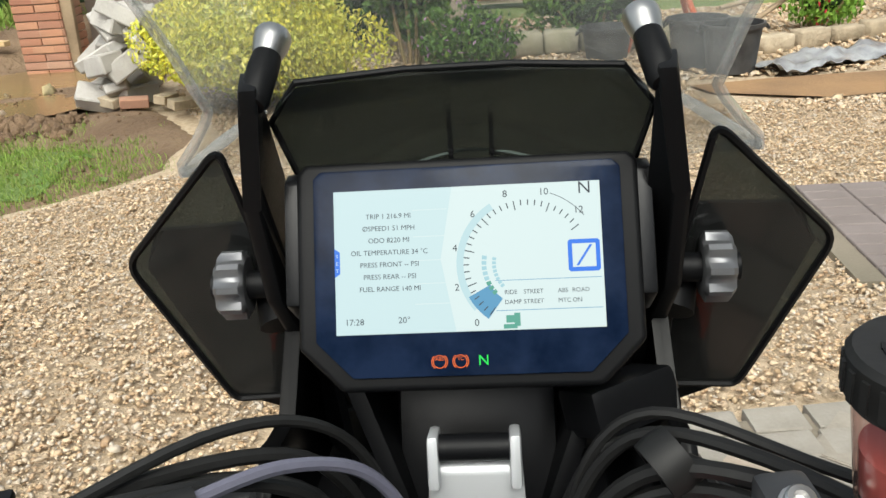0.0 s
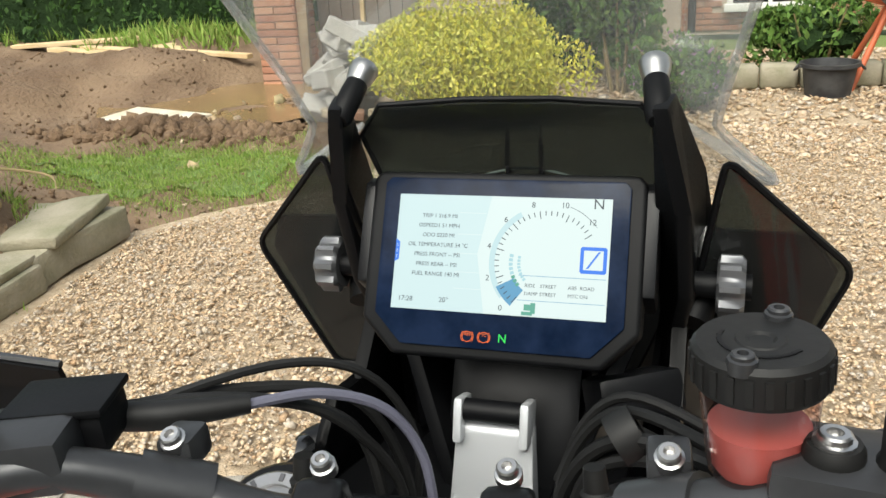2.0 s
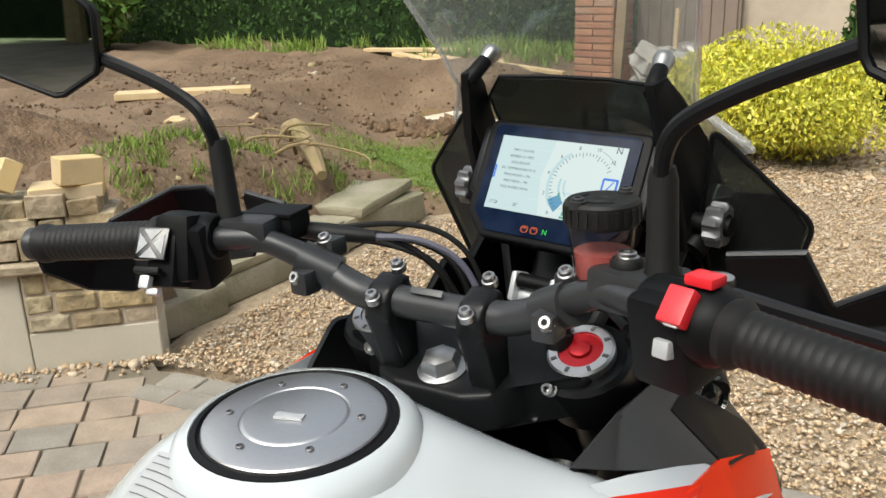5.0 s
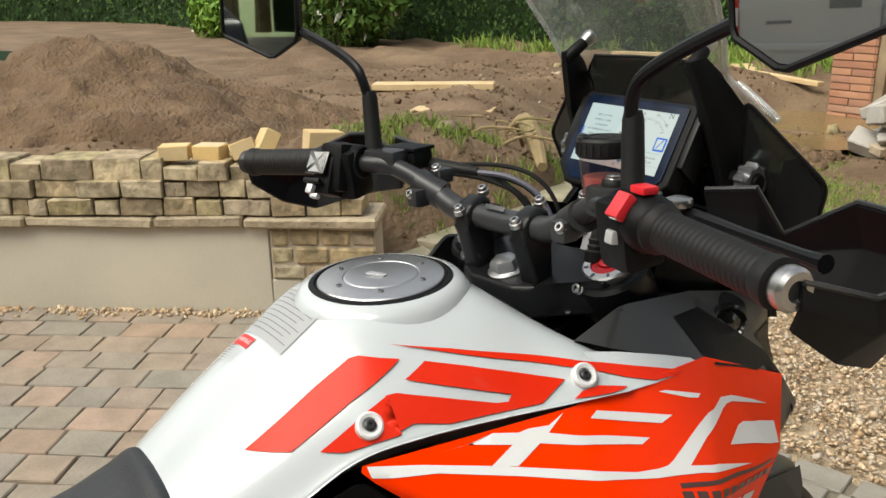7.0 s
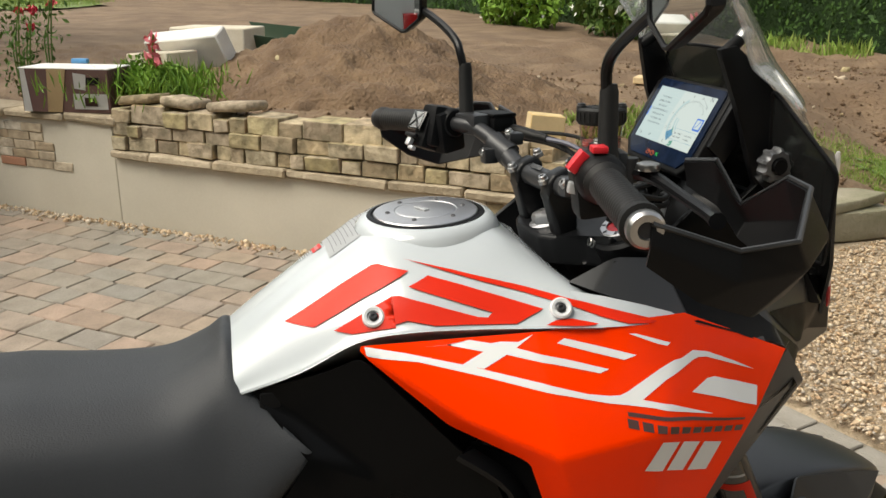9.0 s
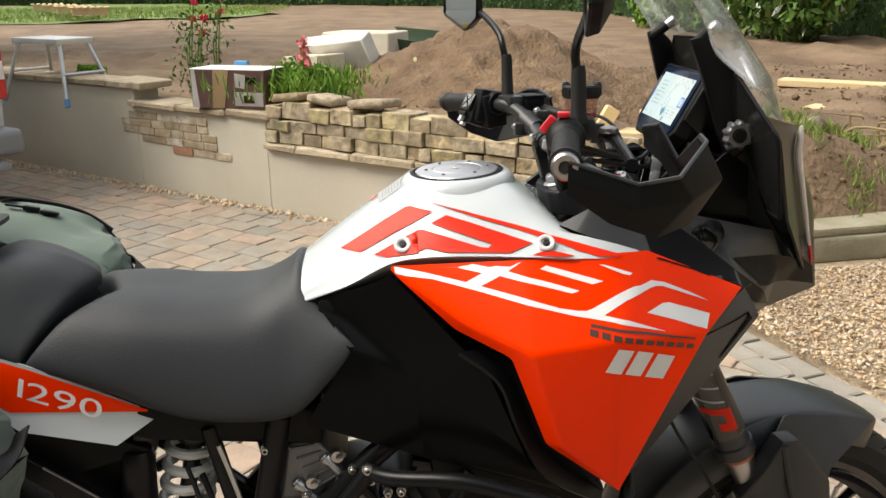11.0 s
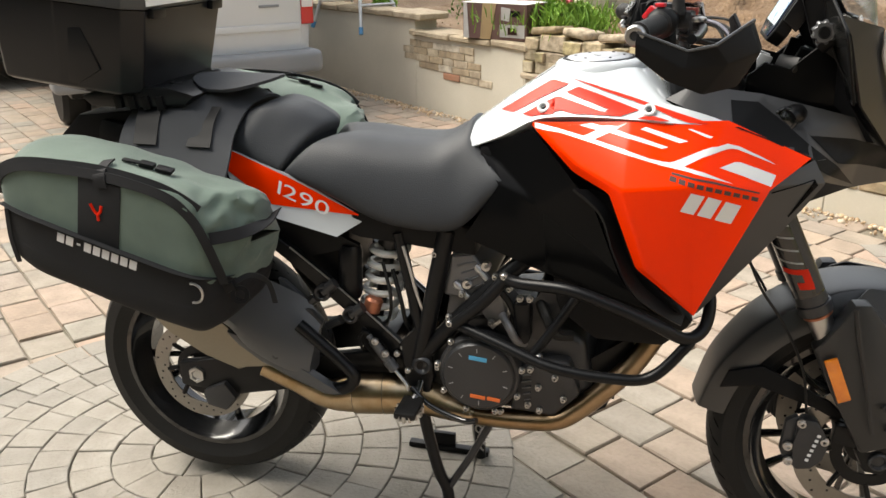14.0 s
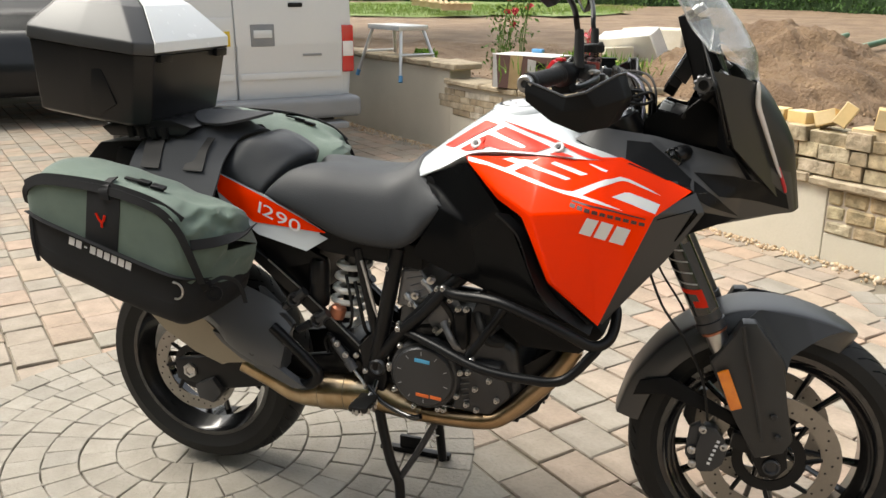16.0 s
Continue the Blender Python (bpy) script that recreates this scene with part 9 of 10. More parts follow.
sides("tail_lower", under_tail, "black_plastic")
bm = bmesh.new()
box(bm, (0, -0.02, 0.90), (0.22, 0.36, 0.10), pose(0, 0, 0, -10, 0, 0), 0.03)
part("tail_body", bm, "black_plastic", bike)
bm = bmesh.new()
prism(bm, [(0.10, 1.045), (0.03, 1.062), (-0.14, 1.050), (-0.19, 1.035), (-0.16, 1.010), (-0.02, 1.015), (0.07, 1.02)], -0.15, 0.15, 0.008)
rk = part("luggage_rack", bm, "case_black", bike, "black moulded luggage rack")
for sx in (-1, 1):
    for k in range(4):
        bm = bmesh.new()
        box(bm, (sx * 0.152, -0.09 + 0.035 * k, 1.026), (0.010, 0.018, 0.03), pose(0, 0, 0, 10, 0, 0), 0.002)
        part("rack_rib", bm, "black_plastic", rk)
    bm = bmesh.new()
    lathe(bm, [(0, 0), (0.012, 0), (0.014, 0.002), (0.010, 0.004), (0.006, 0.002), (0, 0.002)], pose(sx * 0.09, -0.03 + 0.05, 1.060), 18)
    part("rack_boss", bm, "satin_black", rk)
bm = bmesh.new()
prism(bm, [(-0.02, 1.0), (-0.25, 0.98), (-0.40, 0.84), (-0.36, 0.83), (-0.20, 0.93), (0.0, 0.95)], -0.09, 0.09, 0.01)
part("rear_mudguard", bm, "black_plastic", bike)


# ---- engine, frame, exhaust ----
def bar_run(name, pts, r, mat="gloss_black", parent=None, n=12, sub=6, label=""):
    bm = bmesh.new()
    tube(bm, pts, r, n, sub)
    return part(name, bm, mat, parent or bike, label)


engine = new("engine")
engine.parent, engine.matrix_parent_inverse, engine.matrix_basis = bike, bike.matrix_basis.inverted(), Matrix.Translation((0, 0.75, 0.45))
engine["label"] = "dark grey twin cylinder engine"


def eng(name, bm, mat, label=""):
    return part(name, bm, mat, engine, label)


bm = bmesh.new()
prism(bm, [(0.60, 0.38), (0.62, 0.52), (0.70, 0.58), (0.84, 0.60), (0.96, 0.54), (0.98, 0.42), (0.92, 0.36), (0.70, 0.34)], -0.12, 0.118, 0.02, None, 3)
eng("crankcase", bm, "black_metal")
bm = bmesh.new()
lathe(bm, [(0.092, -0.03), (0.092, 0.012), (0.088, 0.018), (0.082, 0.020), (0.080, 0.026), (0.076, 0.030), (0, 0.031)], pose(0.152, 0.735, 0.457, 0, 90, 0), 48)
cov = eng("clutch_cover", bm, "black_metal", "matt black round clutch cover")
for k in range(9):
    a = radians(40 * k + 12)
    bolt("cover_bolt", (0.166, 0.735 + 0.096 * math.cos(a), 0.457 + 0.096 * math.sin(a)), (1, 0, 0), 0.006, 0.008, "steel", engine)
for name, y0, y1, z0, z1, mat in (("cover_mark", 0.715, 0.755, 0.497, 0.507, "blue_decal"), ("cover_mark", 0.718, 0.752, 0.404, 0.413, "orange_decal"), ("cover_mark", 0.756, 0.785, 0.402, 0.411, "orange_decal")):
    bm = bmesh.new()
    box(bm, (0.1835, (y0 + y1) / 2, (z0 + z1) / 2), (0.001, y1 - y0, z1 - z0), pose(0, 0, 0, -5, 0, 0), 0.0004)
    eng(name, bm, mat)
bm = bmesh.new()
for k in range(10):
    a = radians(36 * k + 20)
    box(bm, (0.1832, 0.735 + 0.064 * math.cos(a), 0.457 + 0.064 * math.sin(a)), (0.0008, 0.010, 0.0015), Matrix.Rotation(a, 4, "X"))
eng("cover_ticks", bm, "grey_decal")
# rear cylinder, its head and cam cover, front cylinder
bm = bmesh.new()
prism(bm, [(0.655, 0.62), (0.706, 0.61), (0.76, 0.56), (0.72, 0.50), (0.64, 0.52)], -0.115, 0.115, 0.008)
eng("rear_cylinder", bm, "engine_grey")
bm = bmesh.new()
prism(bm, [(0.660, 0.716), (0.704, 0.731), (0.757, 0.666), (0.706, 0.614), (0.644, 0.620)], -0.125, 0.125, 0.008, None, 3)
eng("cam_cover", bm, "engine_grey", "grey ribbed cam cover")
for k in range(5):
    a, b = Vector((0.127, 0.668 + 0.009 * k, 0.712 - 0.018 * k)), Vector((0.127, 0.706 + 0.0105 * k, 0.718 - 0.013 * k))
    bm = bmesh.new()
    tube(bm, [a, b], 0.0022, 6, smooth=False)
    eng("cover_rib", bm, "engine_grey")
bm = bmesh.new()
prism(bm, [(0.724, 0.600), (0.738, 0.632), (0.775, 0.645), (0.800, 0.612), (0.790, 0.570), (0.752, 0.562)], 0.06, 0.132, 0.005)
eng("cylinder_head", bm, "engine_grey")
for a, b in (((0.671, 0.655), (0.712, 0.612)), ((0.718, 0.698), (0.750, 0.662))):
    bm = bmesh.new()
    tube(bm, [(0.128, *a), (0.132, *b)], 0.007, 12, smooth=False)
    tube(bm, [(0.129, a[0] + 0.003, a[1] - 0.003), (0.130, a[0] + 0.010, a[1] - 0.010)], 0.010, 12, smooth=False)
    eng("plug_tube", bm, "brushed")
bm = bmesh.new()
prism(bm, [(0.752, 0.560), (0.800, 0.610), (0.806, 0.604), (0.758, 0.553)], 0.10, 0.138, 0.002)
eng("head_flange", bm, "steel")
bm = bmesh.new()
prism(bm, [(0.805, 0.634), (0.843, 0.636), (0.844, 0.546), (0.834, 0.530), (0.811, 0.542)], 0.11, 0.158, 0.010, None, 3)
eng("sensor_cover", bm, "satin_black")
bm = bmesh.new()
prism(bm, [(0.80, 0.54), (0.86, 0.53), (0.93, 0.60), (0.95, 0.66), (0.86, 0.68), (0.845, 0.60)], -0.12, 0.125, 0.012)
eng("front_cylinder", bm, "black_metal")
bm = bmesh.new()
prism(bm, [(0.815, 0.47), (0.86, 0.50), (0.93, 0.50), (0.955, 0.42), (0.90, 0.36), (0.80, 0.365)], 0.10, 0.150, 0.012, None, 3)
eng("side_case", bm, "black_metal")
for k in range(6):
    bm = bmesh.new()
    tube(bm, [(0.152, 0.822 + 0.003 * k, 0.456 - 0.015 * k), (0.152, 0.848, 0.462 - 0.015 * k)], 0.0022, 6, smooth=False)
    eng("case_rib", bm, "engine_grey")
for pts, r, mat in (
    ([(0.14, 0.74, 0.66), (0.155, 0.775, 0.655), (0.15, 0.80, 0.62), (0.135, 0.81, 0.57)], 0.007, "rubber"),
    ([(0.15, 0.78, 0.60), (0.165, 0.80, 0.575), (0.16, 0.815, 0.545), (0.14, 0.83, 0.53)], 0.009, "engine_grey"),
    ([(0.12, 0.86, 0.62), (0.155, 0.88, 0.60), (0.16, 0.90, 0.57), (0.14, 0.93, 0.56)], 0.012, "rubber"),
    ([(0.10, 0.52, 0.66), (0.125, 0.545, 0.60), (0.12, 0.555, 0.54), (0.10, 0.57, 0.50)], 0.005, "rubber"),
    ([(0.11, 0.50, 0.68), (0.135, 0.525, 0.61), (0.12, 0.515, 0.55), (0.10, 0.49, 0.52)], 0.004, "rubber"),
    ([(0.10, 0.55, 0.70), (0.125, 0.565, 0.63), (0.125, 0.575, 0.56), (0.11, 0.60, 0.51)], 0.006, "rubber"),
):
    bm = bmesh.new()
    tube(bm, pts, r, 10, 5)
    eng("hose", bm, mat)
for y, z, x in ((0.631, 0.721, 0.140), (0.664, 0.582, 0.155), (0.690, 0.633, 0.140), (0.766, 0.687, 0.155), (0.794, 0.656, 0.140), (0.820, 0.642, 0.156), (0.841, 0.643, 0.156), (0.798, 0.606, 0.140), (0.755, 0.572, 0.140), (0.637, 0.456, 0.155), (0.846, 0.476, 0.155), (0.864, 0.432, 0.152), (0.842, 0.386, 0.152), (0.868, 0.375, 0.152), (0.781, 0.360, 0.150), (0.697, 0.344, 0.150), (0.710, 0.342, 0.150), (0.875, 0.593, 0.130), (0.90, 0.46, 0.152), (0.92, 0.41, 0.152)):
    bolt("engine_bolt", (x, y, z), (1, 0, 0), 0.006, 0.009, "steel", engine)
for y, z in ((0.700, 0.655), (0.742, 0.700)):
    bm = bmesh.new()
    rod(bm, (0.125, y, z), (0.140, y, z), 0.010, 14)
    rod(bm, (0.138, y, z), (0.150, y + 0.012, z + 0.010), 0.004, 8)
    eng("plug_fitting", bm, "steel")
bm = bmesh.new()
prism(bm, [(0.88, 0.40), (0.90, 0.36), (0.96, 0.365), (1.04, 0.43), (1.07, 0.52), (1.04, 0.56), (0.98, 0.47)], -0.10, 0.085, 0.015)
part("skid_plate", bm, "satin_black", bike)
bm = bmesh.new()
prism(bm, [(1.042, 0.440), (1.034, 0.395), (1.000, 0.364), (0.976, 0.330), (0.947, 0.318), (0.915, 0.318), (0.900, 0.36), (0.98, 0.46)], -0.03, 0.075, 0.010, None, 2)
guard_ob = part("oil_filter_cover", bm, "black_plastic", bike, "black ribbed cover under the engine")
for k in range(5):
    bm = bmesh.new()
    tube(bm, [(0.072, 0.935 + 0.022 * k, 0.325 + 0.014 * k), (0.076, 0.925 + 0.022 * k, 0.375 + 0.016 * k)], 0.0035, 6, smooth=False)
    part("cover_rib", bm, "satin_black", guard_ob)
bm = bmesh.new()
prism(bm, [(0.88, 0.72), (1.14, 0.66), (1.18, 0.62), (1.12, 0.56), (0.98, 0.56), (0.90, 0.62)], -0.155, 0.155, 0.02)
part("radiator_shroud", bm, "black_plastic", bike)
bm = bmesh.new()
prism(bm, [(0.72, 0.96), (1.10, 0.98), (1.20, 0.90), (1.15, 0.68), (0.90, 0.72), (0.72, 0.78)], -0.12, 0.12, 0.02)
part("airbox", bm, "black_plastic", bike)

# frame
for sx in (-1, 1):
    bar_run("frame_tube", [(sx * 0.10, 1.16, 1.02), (sx * 0.135, 1.0, 0.86), (sx * 0.14, 0.80, 0.70), (sx * 0.135, 0.585, 0.46)], 0.019, "satin_black")
    bar_run("frame_tube", [(sx * 0.13, 0.655, 0.775), (sx * 0.135, 0.62, 0.60), (sx * 0.135, 0.585, 0.44)], 0.020, "satin_black")
    bar_run("frame_tube", [(sx * 0.13, 0.545, 0.76), (sx * 0.135, 0.58, 0.60), (sx * 0.135, 0.60, 0.50)], 0.013, "satin_black")
    bm = bmesh.new()
    prism(bm, [(0.150, 0.812), (0.312, 0.692), (0.387, 0.632), (0.466, 0.566), (0.552, 0.490), (0.590, 0.455), (0.575, 0.440), (0.535, 0.462), (0.448, 0.540), (0.370, 0.604), (0.295, 0.666), (0.140, 0.780)], sx * 0.120, sx * 0.140, 0.005)
    sub = part("subframe_tube", bm, "satin_black", bike)
    # thin bright tube stands in for the highlight along the bar's top edge
    bar_run("subframe_glint", [(sx * 0.139, 0.290, 0.708), (sx * 0.139, 0.387, 0.6335), (sx * 0.139, 0.466, 0.5675), (sx * 0.139, 0.550, 0.4935)], 0.0022, "brushed", sub, 6, 3)
    bm = bmesh.new()
    prism(bm, [(0.545, 0.50), (0.56, 0.40), (0.575, 0.34), (0.605, 0.34), (0.625, 0.42), (0.62, 0.50), (0.59, 0.55)], sx * 0.125, sx * 0.148, 0.008)
    pl = part("pivot_plate", bm, "satin_black", bike)
    bm = bmesh.new()
    lathe(bm, [(0.010, 0), (0.022, 0), (0.024, 0.004), (0.018, 0.010), (0.014, 0.008), (0.010, 0.002), (0, 0.002)], along((sx * 0.148, 0.60, 0.452), (sx * 0.2, 0.60, 0.452)), 20)
    part("pivot_bolt", bm, "black_metal", pl)
    for y, z in ((0.565, 0.435), (0.57, 0.385), (0.54, 0.475), (0.515, 0.46)):
        bolt("frame_bolt", (sx * 0.15, y, z), (sx, 0, 0), 0.006, 0.006, "steel", pl)
    # pillion peg hanger
    hanger = None
    for (y0, z0), (y1, z1), (y2, z2) in (((0.328, 0.574), (0.370, 0.610), (0.398, 0.634)), ((0.374, 0.526), (0.434, 0.561), (0.462, 0.581))):
        bm = bmesh.new()
        tube(bm, [(sx * 0.148, y0, z0), (sx * 0.150, 0.4 * y0 + 0.6 * y1, 0.4 * z0 + 0.6 * z1)], [0.010, 0.012], 10, smooth=False)
        tube(bm, [(sx * 0.150, y1, z1), (sx * 0.146, y2, z2)], [0.014, 0.013], 10, smooth=False)
        lathe(bm, [(0.0085, -0.008), (0.0185, -0.008), (0.0195, 0.0), (0.0185, 0.010), (0.0125, 0.012), (0.0085, 0.006), (0.0085, -0.008)], along((sx * 0.150, y1, z1), (sx * 0.2, y1, z1)), 24)
        arm_ob = part("pillion_hanger", bm, "black_metal", bike)
        hanger = hanger or arm_ob
    bm = bmesh.new()
    prism(bm, [(0.307, 0.552), (0.330, 0.575), (0.347, 0.573), (0.372, 0.545), (0.363, 0.522), (0.330, 0.508), (0.312, 0.512)], sx * 0.150, sx * 0.172, 0.006)
    part("hanger_plate", bm, "black_metal", hanger)
    bolt("hanger_bolt", (sx * 0.172, 0.334, 0.531), (sx, 0, 0), 0.0075, 0.006, "steel", hanger)
    bm = bmesh.new()
    prism(bm, [(0.302, 0.535), (0.318, 0.540), (0.328, 0.512), (0.316, 0.494), (0.300, 0.506)], sx * 0.165, sx * 0.192, 0.005)
    box(bm, (sx * 0.180, 0.300, 0.548), (0.012, 0.008, 0.030), pose(0, 0, 0, 25, 0, 0), 0.002)
    part("pillion_peg", bm, "steel", bike)
    bm = bmesh.new()
    prism(bm, [(0.252, 0.628), (0.268, 0.624), (0.322, 0.578), (0.312, 0.566), (0.258, 0.604)], sx * 0.124, sx * 0.136, 0.003)
    part("hanger_blade", bm, "muffler_grey", hanger)
    # rider footpeg
    bm = bmesh.new()
    box(bm, (sx * 0.205, 0.583, 0.372), (0.085, 0.05, 0.016), None, 0.006)
    pg = part("footpeg", bm, "rubber", bike, "serrated footpeg with rubber")
    bm = bmesh.new()
    for k in range(14):
        a = 2 * math.pi * k / 14
        box(bm, (sx * 0.205 + 0.042 * math.cos(a), 0.583 + 0.028 * math.sin(a), 0.366), (0.008, 0.008, 0.014), Matrix.Rotation(a, 4, "Z"))
    part("peg_teeth", bm, "steel", pg)
    bar_run("peg_mount", [(sx * 0.14, 0.595, 0.41), (sx * 0.155, 0.59, 0.385), (sx * 0.17, 0.584, 0.372)], 0.010)
# rear brake pedal and cylinder
bar_run("brake_pedal", [(0.16, 0.575, 0.40), (0.165, 0.62, 0.36), (0.185, 0.70, 0.345), (0.195, 0.735, 0.355)], 0.007)
bm = bmesh.new()
prism(bm, [(0.452, 0.525), (0.474, 0.518), (0.536, 0.450), (0.520, 0.436), (0.488, 0.446), (0.462, 0.480)], 0.130, 0.146, 0.005)
plate = part("brake_bracket", bm, "satin_black", bike)
bm = bmesh.new()
rod(bm, (0.156, 0.484, 0.505), (0.156, 0.522, 0.455), 0.0105, 16)
rod(bm, (0.156, 0.520, 0.458), (0.156, 0.536, 0.437), 0.013, 16)
rod(bm, (0.156, 0.476, 0.516), (0.156, 0.484, 0.505), 0.007, 12)
cyl = part("rear_brake_cylinder", bm, "muffler_grey", bike)
bm = bmesh.new()
tube(bm, [(0.156, 0.536, 0.437), (0.160, 0.548, 0.425), (0.165, 0.566, 0.408), (0.165, 0.570, 0.392)], 0.0045, 8, 4)
part("push_rod", bm, "steel", cyl)
for y, z, x in ((0.495, 0.509, 0.168), (0.518, 0.481, 0.168), (0.554, 0.489, 0.141)):
    bolt("cylinder_bolt", (x, y, z), (1, 0, 0), 0.0068, 0.006, "steel", cyl)
bar_run("brake_line", [(0.150, 0.476, 0.516), (0.150, 0.462, 0.520), (0.148, 0.450, 0.500), (0.146, 0.458, 0.470)], 0.0035, "rubber", cyl, 8, 5)
# bright tube modelling a highlight band on a flat frame bar, no real cable
bar_run("cable", [(0.145, 0.561, 0.735), (0.146, 0.574, 0.690), (0.146, 0.590, 0.625), (0.142, 0.604, 0.575)], [0.0045, 0.0045, 0.0045, 0.002], "brushed", None, 8, 4)

# swingarm, shock
bm = bmesh.new()
prism(bm, [(-0.05, 0.30), (-0.05, 0.365), (0.05, 0.385), (0.30, 0.42), (0.52, 0.47), (0.58, 0.45), (0.56, 0.40), (0.40, 0.36), (0.10, 0.29)], -0.125, -0.095, 0.008)
prism(bm, [(-0.05, 0.30), (-0.05, 0.365), (0.05, 0.385), (0.30, 0.42), (0.52, 0.47), (0.58, 0.45), (0.56, 0.40), (0.40, 0.36), (0.10, 0.29)], 0.095, 0.118, 0.008)
box(bm, (0, 0.47, 0.44), (0.22, 0.06, 0.05), None, 0.01)
part("swingarm", bm, "satin_black", bike)
bm = bmesh.new()
prism(bm, [(0.02, 0.30), (0.08, 0.33), (0.11, 0.29), (0.08, 0.25), (0.03, 0.26)], 0.10, 0.135, 0.008)
part("rear_caliper", bm, "black_metal", bike)
s0, s1 = Vector((0.062, 0.462, 0.505)), Vector((0.062, 0.512, 0.735))
bm = bmesh.new()
m = along(s0, s1)
tube(bm, [m @ Vector((0.040 * math.cos(a), 0.040 * math.sin(a), 0.01 + 0.0056 * k)) for k, a in enumerate(np.arange(0, 2 * math.pi * 6.2, 2 * math.pi / 6))], 0.0085, 8, 3)
shock = part("shock_spring", bm, "spring_white", bike, "thick white shock spring")
bm = bmesh.new()
lathe(bm, [(0, -0.03), (0.022, -0.03), (0.030, 0.0), (0.030, 0.012), (0.014, 0.014), (0.014, 0.20), (0.03, 0.205), (0.03, 0.24), (0, 0.24)], m, 24)
part("shock_body", bm, "black_metal", shock)
bm = bmesh.new()
lathe(bm, [(0, 0), (0.020, 0), (0.021, 0.028), (0.016, 0.034), (0, 0.034)], along((0.115, 0.470, 0.560), (0.110, 0.485, 0.61)), 20)
part("preload_adjuster", bm, "copper", shock, "copper coloured preload adjuster")
bm = bmesh.new()
lathe(bm, [(0, 0), (0.024, 0.002), (0.027, 0.01), (0.027, 0.115), (0.022, 0.13), (0, 0.13)], along((0.105, 0.418, 0.585), (0.105, 0.425, 0.72)), 20)
part("shock_reservoir", bm, "satin_black", shock)
bm = bmesh.new()
prism(bm, [(0.20, 0.76), (0.42, 0.74), (0.40, 0.60), (0.32, 0.56), (0.27, 0.64)], -0.10, 0.09, 0.015)
part("battery_box", bm, "black_plastic", bike)

# exhaust
bm = bmesh.new()
tube(bm, [(0.10, 1.10, 0.555), (0.112, 1.060, 0.490), (0.122, 1.005, 0.428), (0.126, 0.955, 0.378), (0.130, 0.90, 0.342), (0.134, 0.80, 0.333), (0.135, 0.66, 0.335)], 0.0235, 16, 6)
ex = part("exhaust_header", bm, "bronze", bike, "bronze heat-stained exhaust pipe")
bm = bmesh.new()
tube(bm, [(0.135, 0.72, 0.335), (0.124, 0.65, 0.344), (0.112, 0.585, 0.358)], [0.026, 0.036, 0.049], 24, 4)
tube(bm, [(0.112, 0.586, 0.358), (0.130, 0.43, 0.350)], [0.050, 0.051], 24, 2, smooth=False)
tube(bm, [(0.130, 0.431, 0.350), (0.145, 0.365, 0.345), (0.16, 0.30, 0.38), (0.17, 0.22, 0.42)], [0.050, 0.035, 0.030, 0.030], 24, 4)
part("collector", bm, "titanium", bike, "welded bronze exhaust collector")
for y in (0.575, 0.50, 0.43):
    bm = bmesh.new()
    lathe(bm, [(0.048, -0.002), (0.0525, 0), (0.048, 0.002)], along((0.112 + 0.115 * (0.586 - y), y, 0.358 - 0.051 * (0.586 - y)), (0.1235 + 0.115 * (0.586 - y), y - 0.1, 0.353 - 0.051 * (0.586 - y))), 24)
    part("weld_ring", bm, "disc_steel", bike)
MUF = [
    [(0.165, 0.368, 0.545), (0.198, 0.364, 0.510), (0.216, 0.354, 0.452), (0.205, 0.350, 0.430), (0.16, 0.352, 0.430), (0.15, 0.356, 0.50)],
    [(0.155, 0.328, 0.592), (0.196, 0.320, 0.545), (0.225, 0.302, 0.470), (0.208, 0.296, 0.426), (0.15, 0.296, 0.425), (0.14, 0.30, 0.55)],
    [(0.150, 0.215, 0.635), (0.195, 0.210, 0.585), (0.227, 0.205, 0.525), (0.208, 0.205, 0.466), (0.15, 0.20, 0.46), (0.14, 0.20, 0.60)],
    [(0.150, 0.130, 0.655), (0.195, 0.125, 0.615), (0.225, 0.125, 0.578), (0.206, 0.130, 0.540), (0.15, 0.12, 0.53), (0.14, 0.12, 0.62)],
    [(0.165, -0.10, 0.72), (0.195, -0.11, 0.695), (0.213, -0.12, 0.66), (0.195, -0.13, 0.61), (0.15, -0.13, 0.60), (0.15, -0.10, 0.70)],
]
bm = loft([s + [s[0]] for s in MUF], 5, 2, mirror=False)
muf = part("muffler", bm, "muffler_grey", bike, "angular black muffler cover")
bm = bmesh.new()
prism(bm, [(0.30, 0.43), (0.22, 0.45), (0.12, 0.55), (0.04, 0.58), (-0.09, 0.63), (-0.12, 0.60), (-0.01, 0.49), (0.08, 0.44), (0.165, 0.412), (0.21, 0.435)], 0.150, 0.200, 0.008)
part("muffler_belly", bm, "muffler_tan", muf, "tan metal muffler underside")
bolt("muffler_bolt", (0.221, 0.275, 0.475), (1, 0, 0), 0.009, 0.004, "black_metal", muf)
bar_run("muffler_frame", [(0.195, 0.325, 0.545), (0.198, 0.38, 0.503), (0.200, 0.425, 0.466), (0.200, 0.452, 0.436), (0.200, 0.448, 0.414), (0.200, 0.425, 0.398), (0.198, 0.395, 0.394), (0.196, 0.34, 0.408), (0.194, 0.27, 0.435)], 0.0150, "satin_black", muf)
bm = bmesh.new()
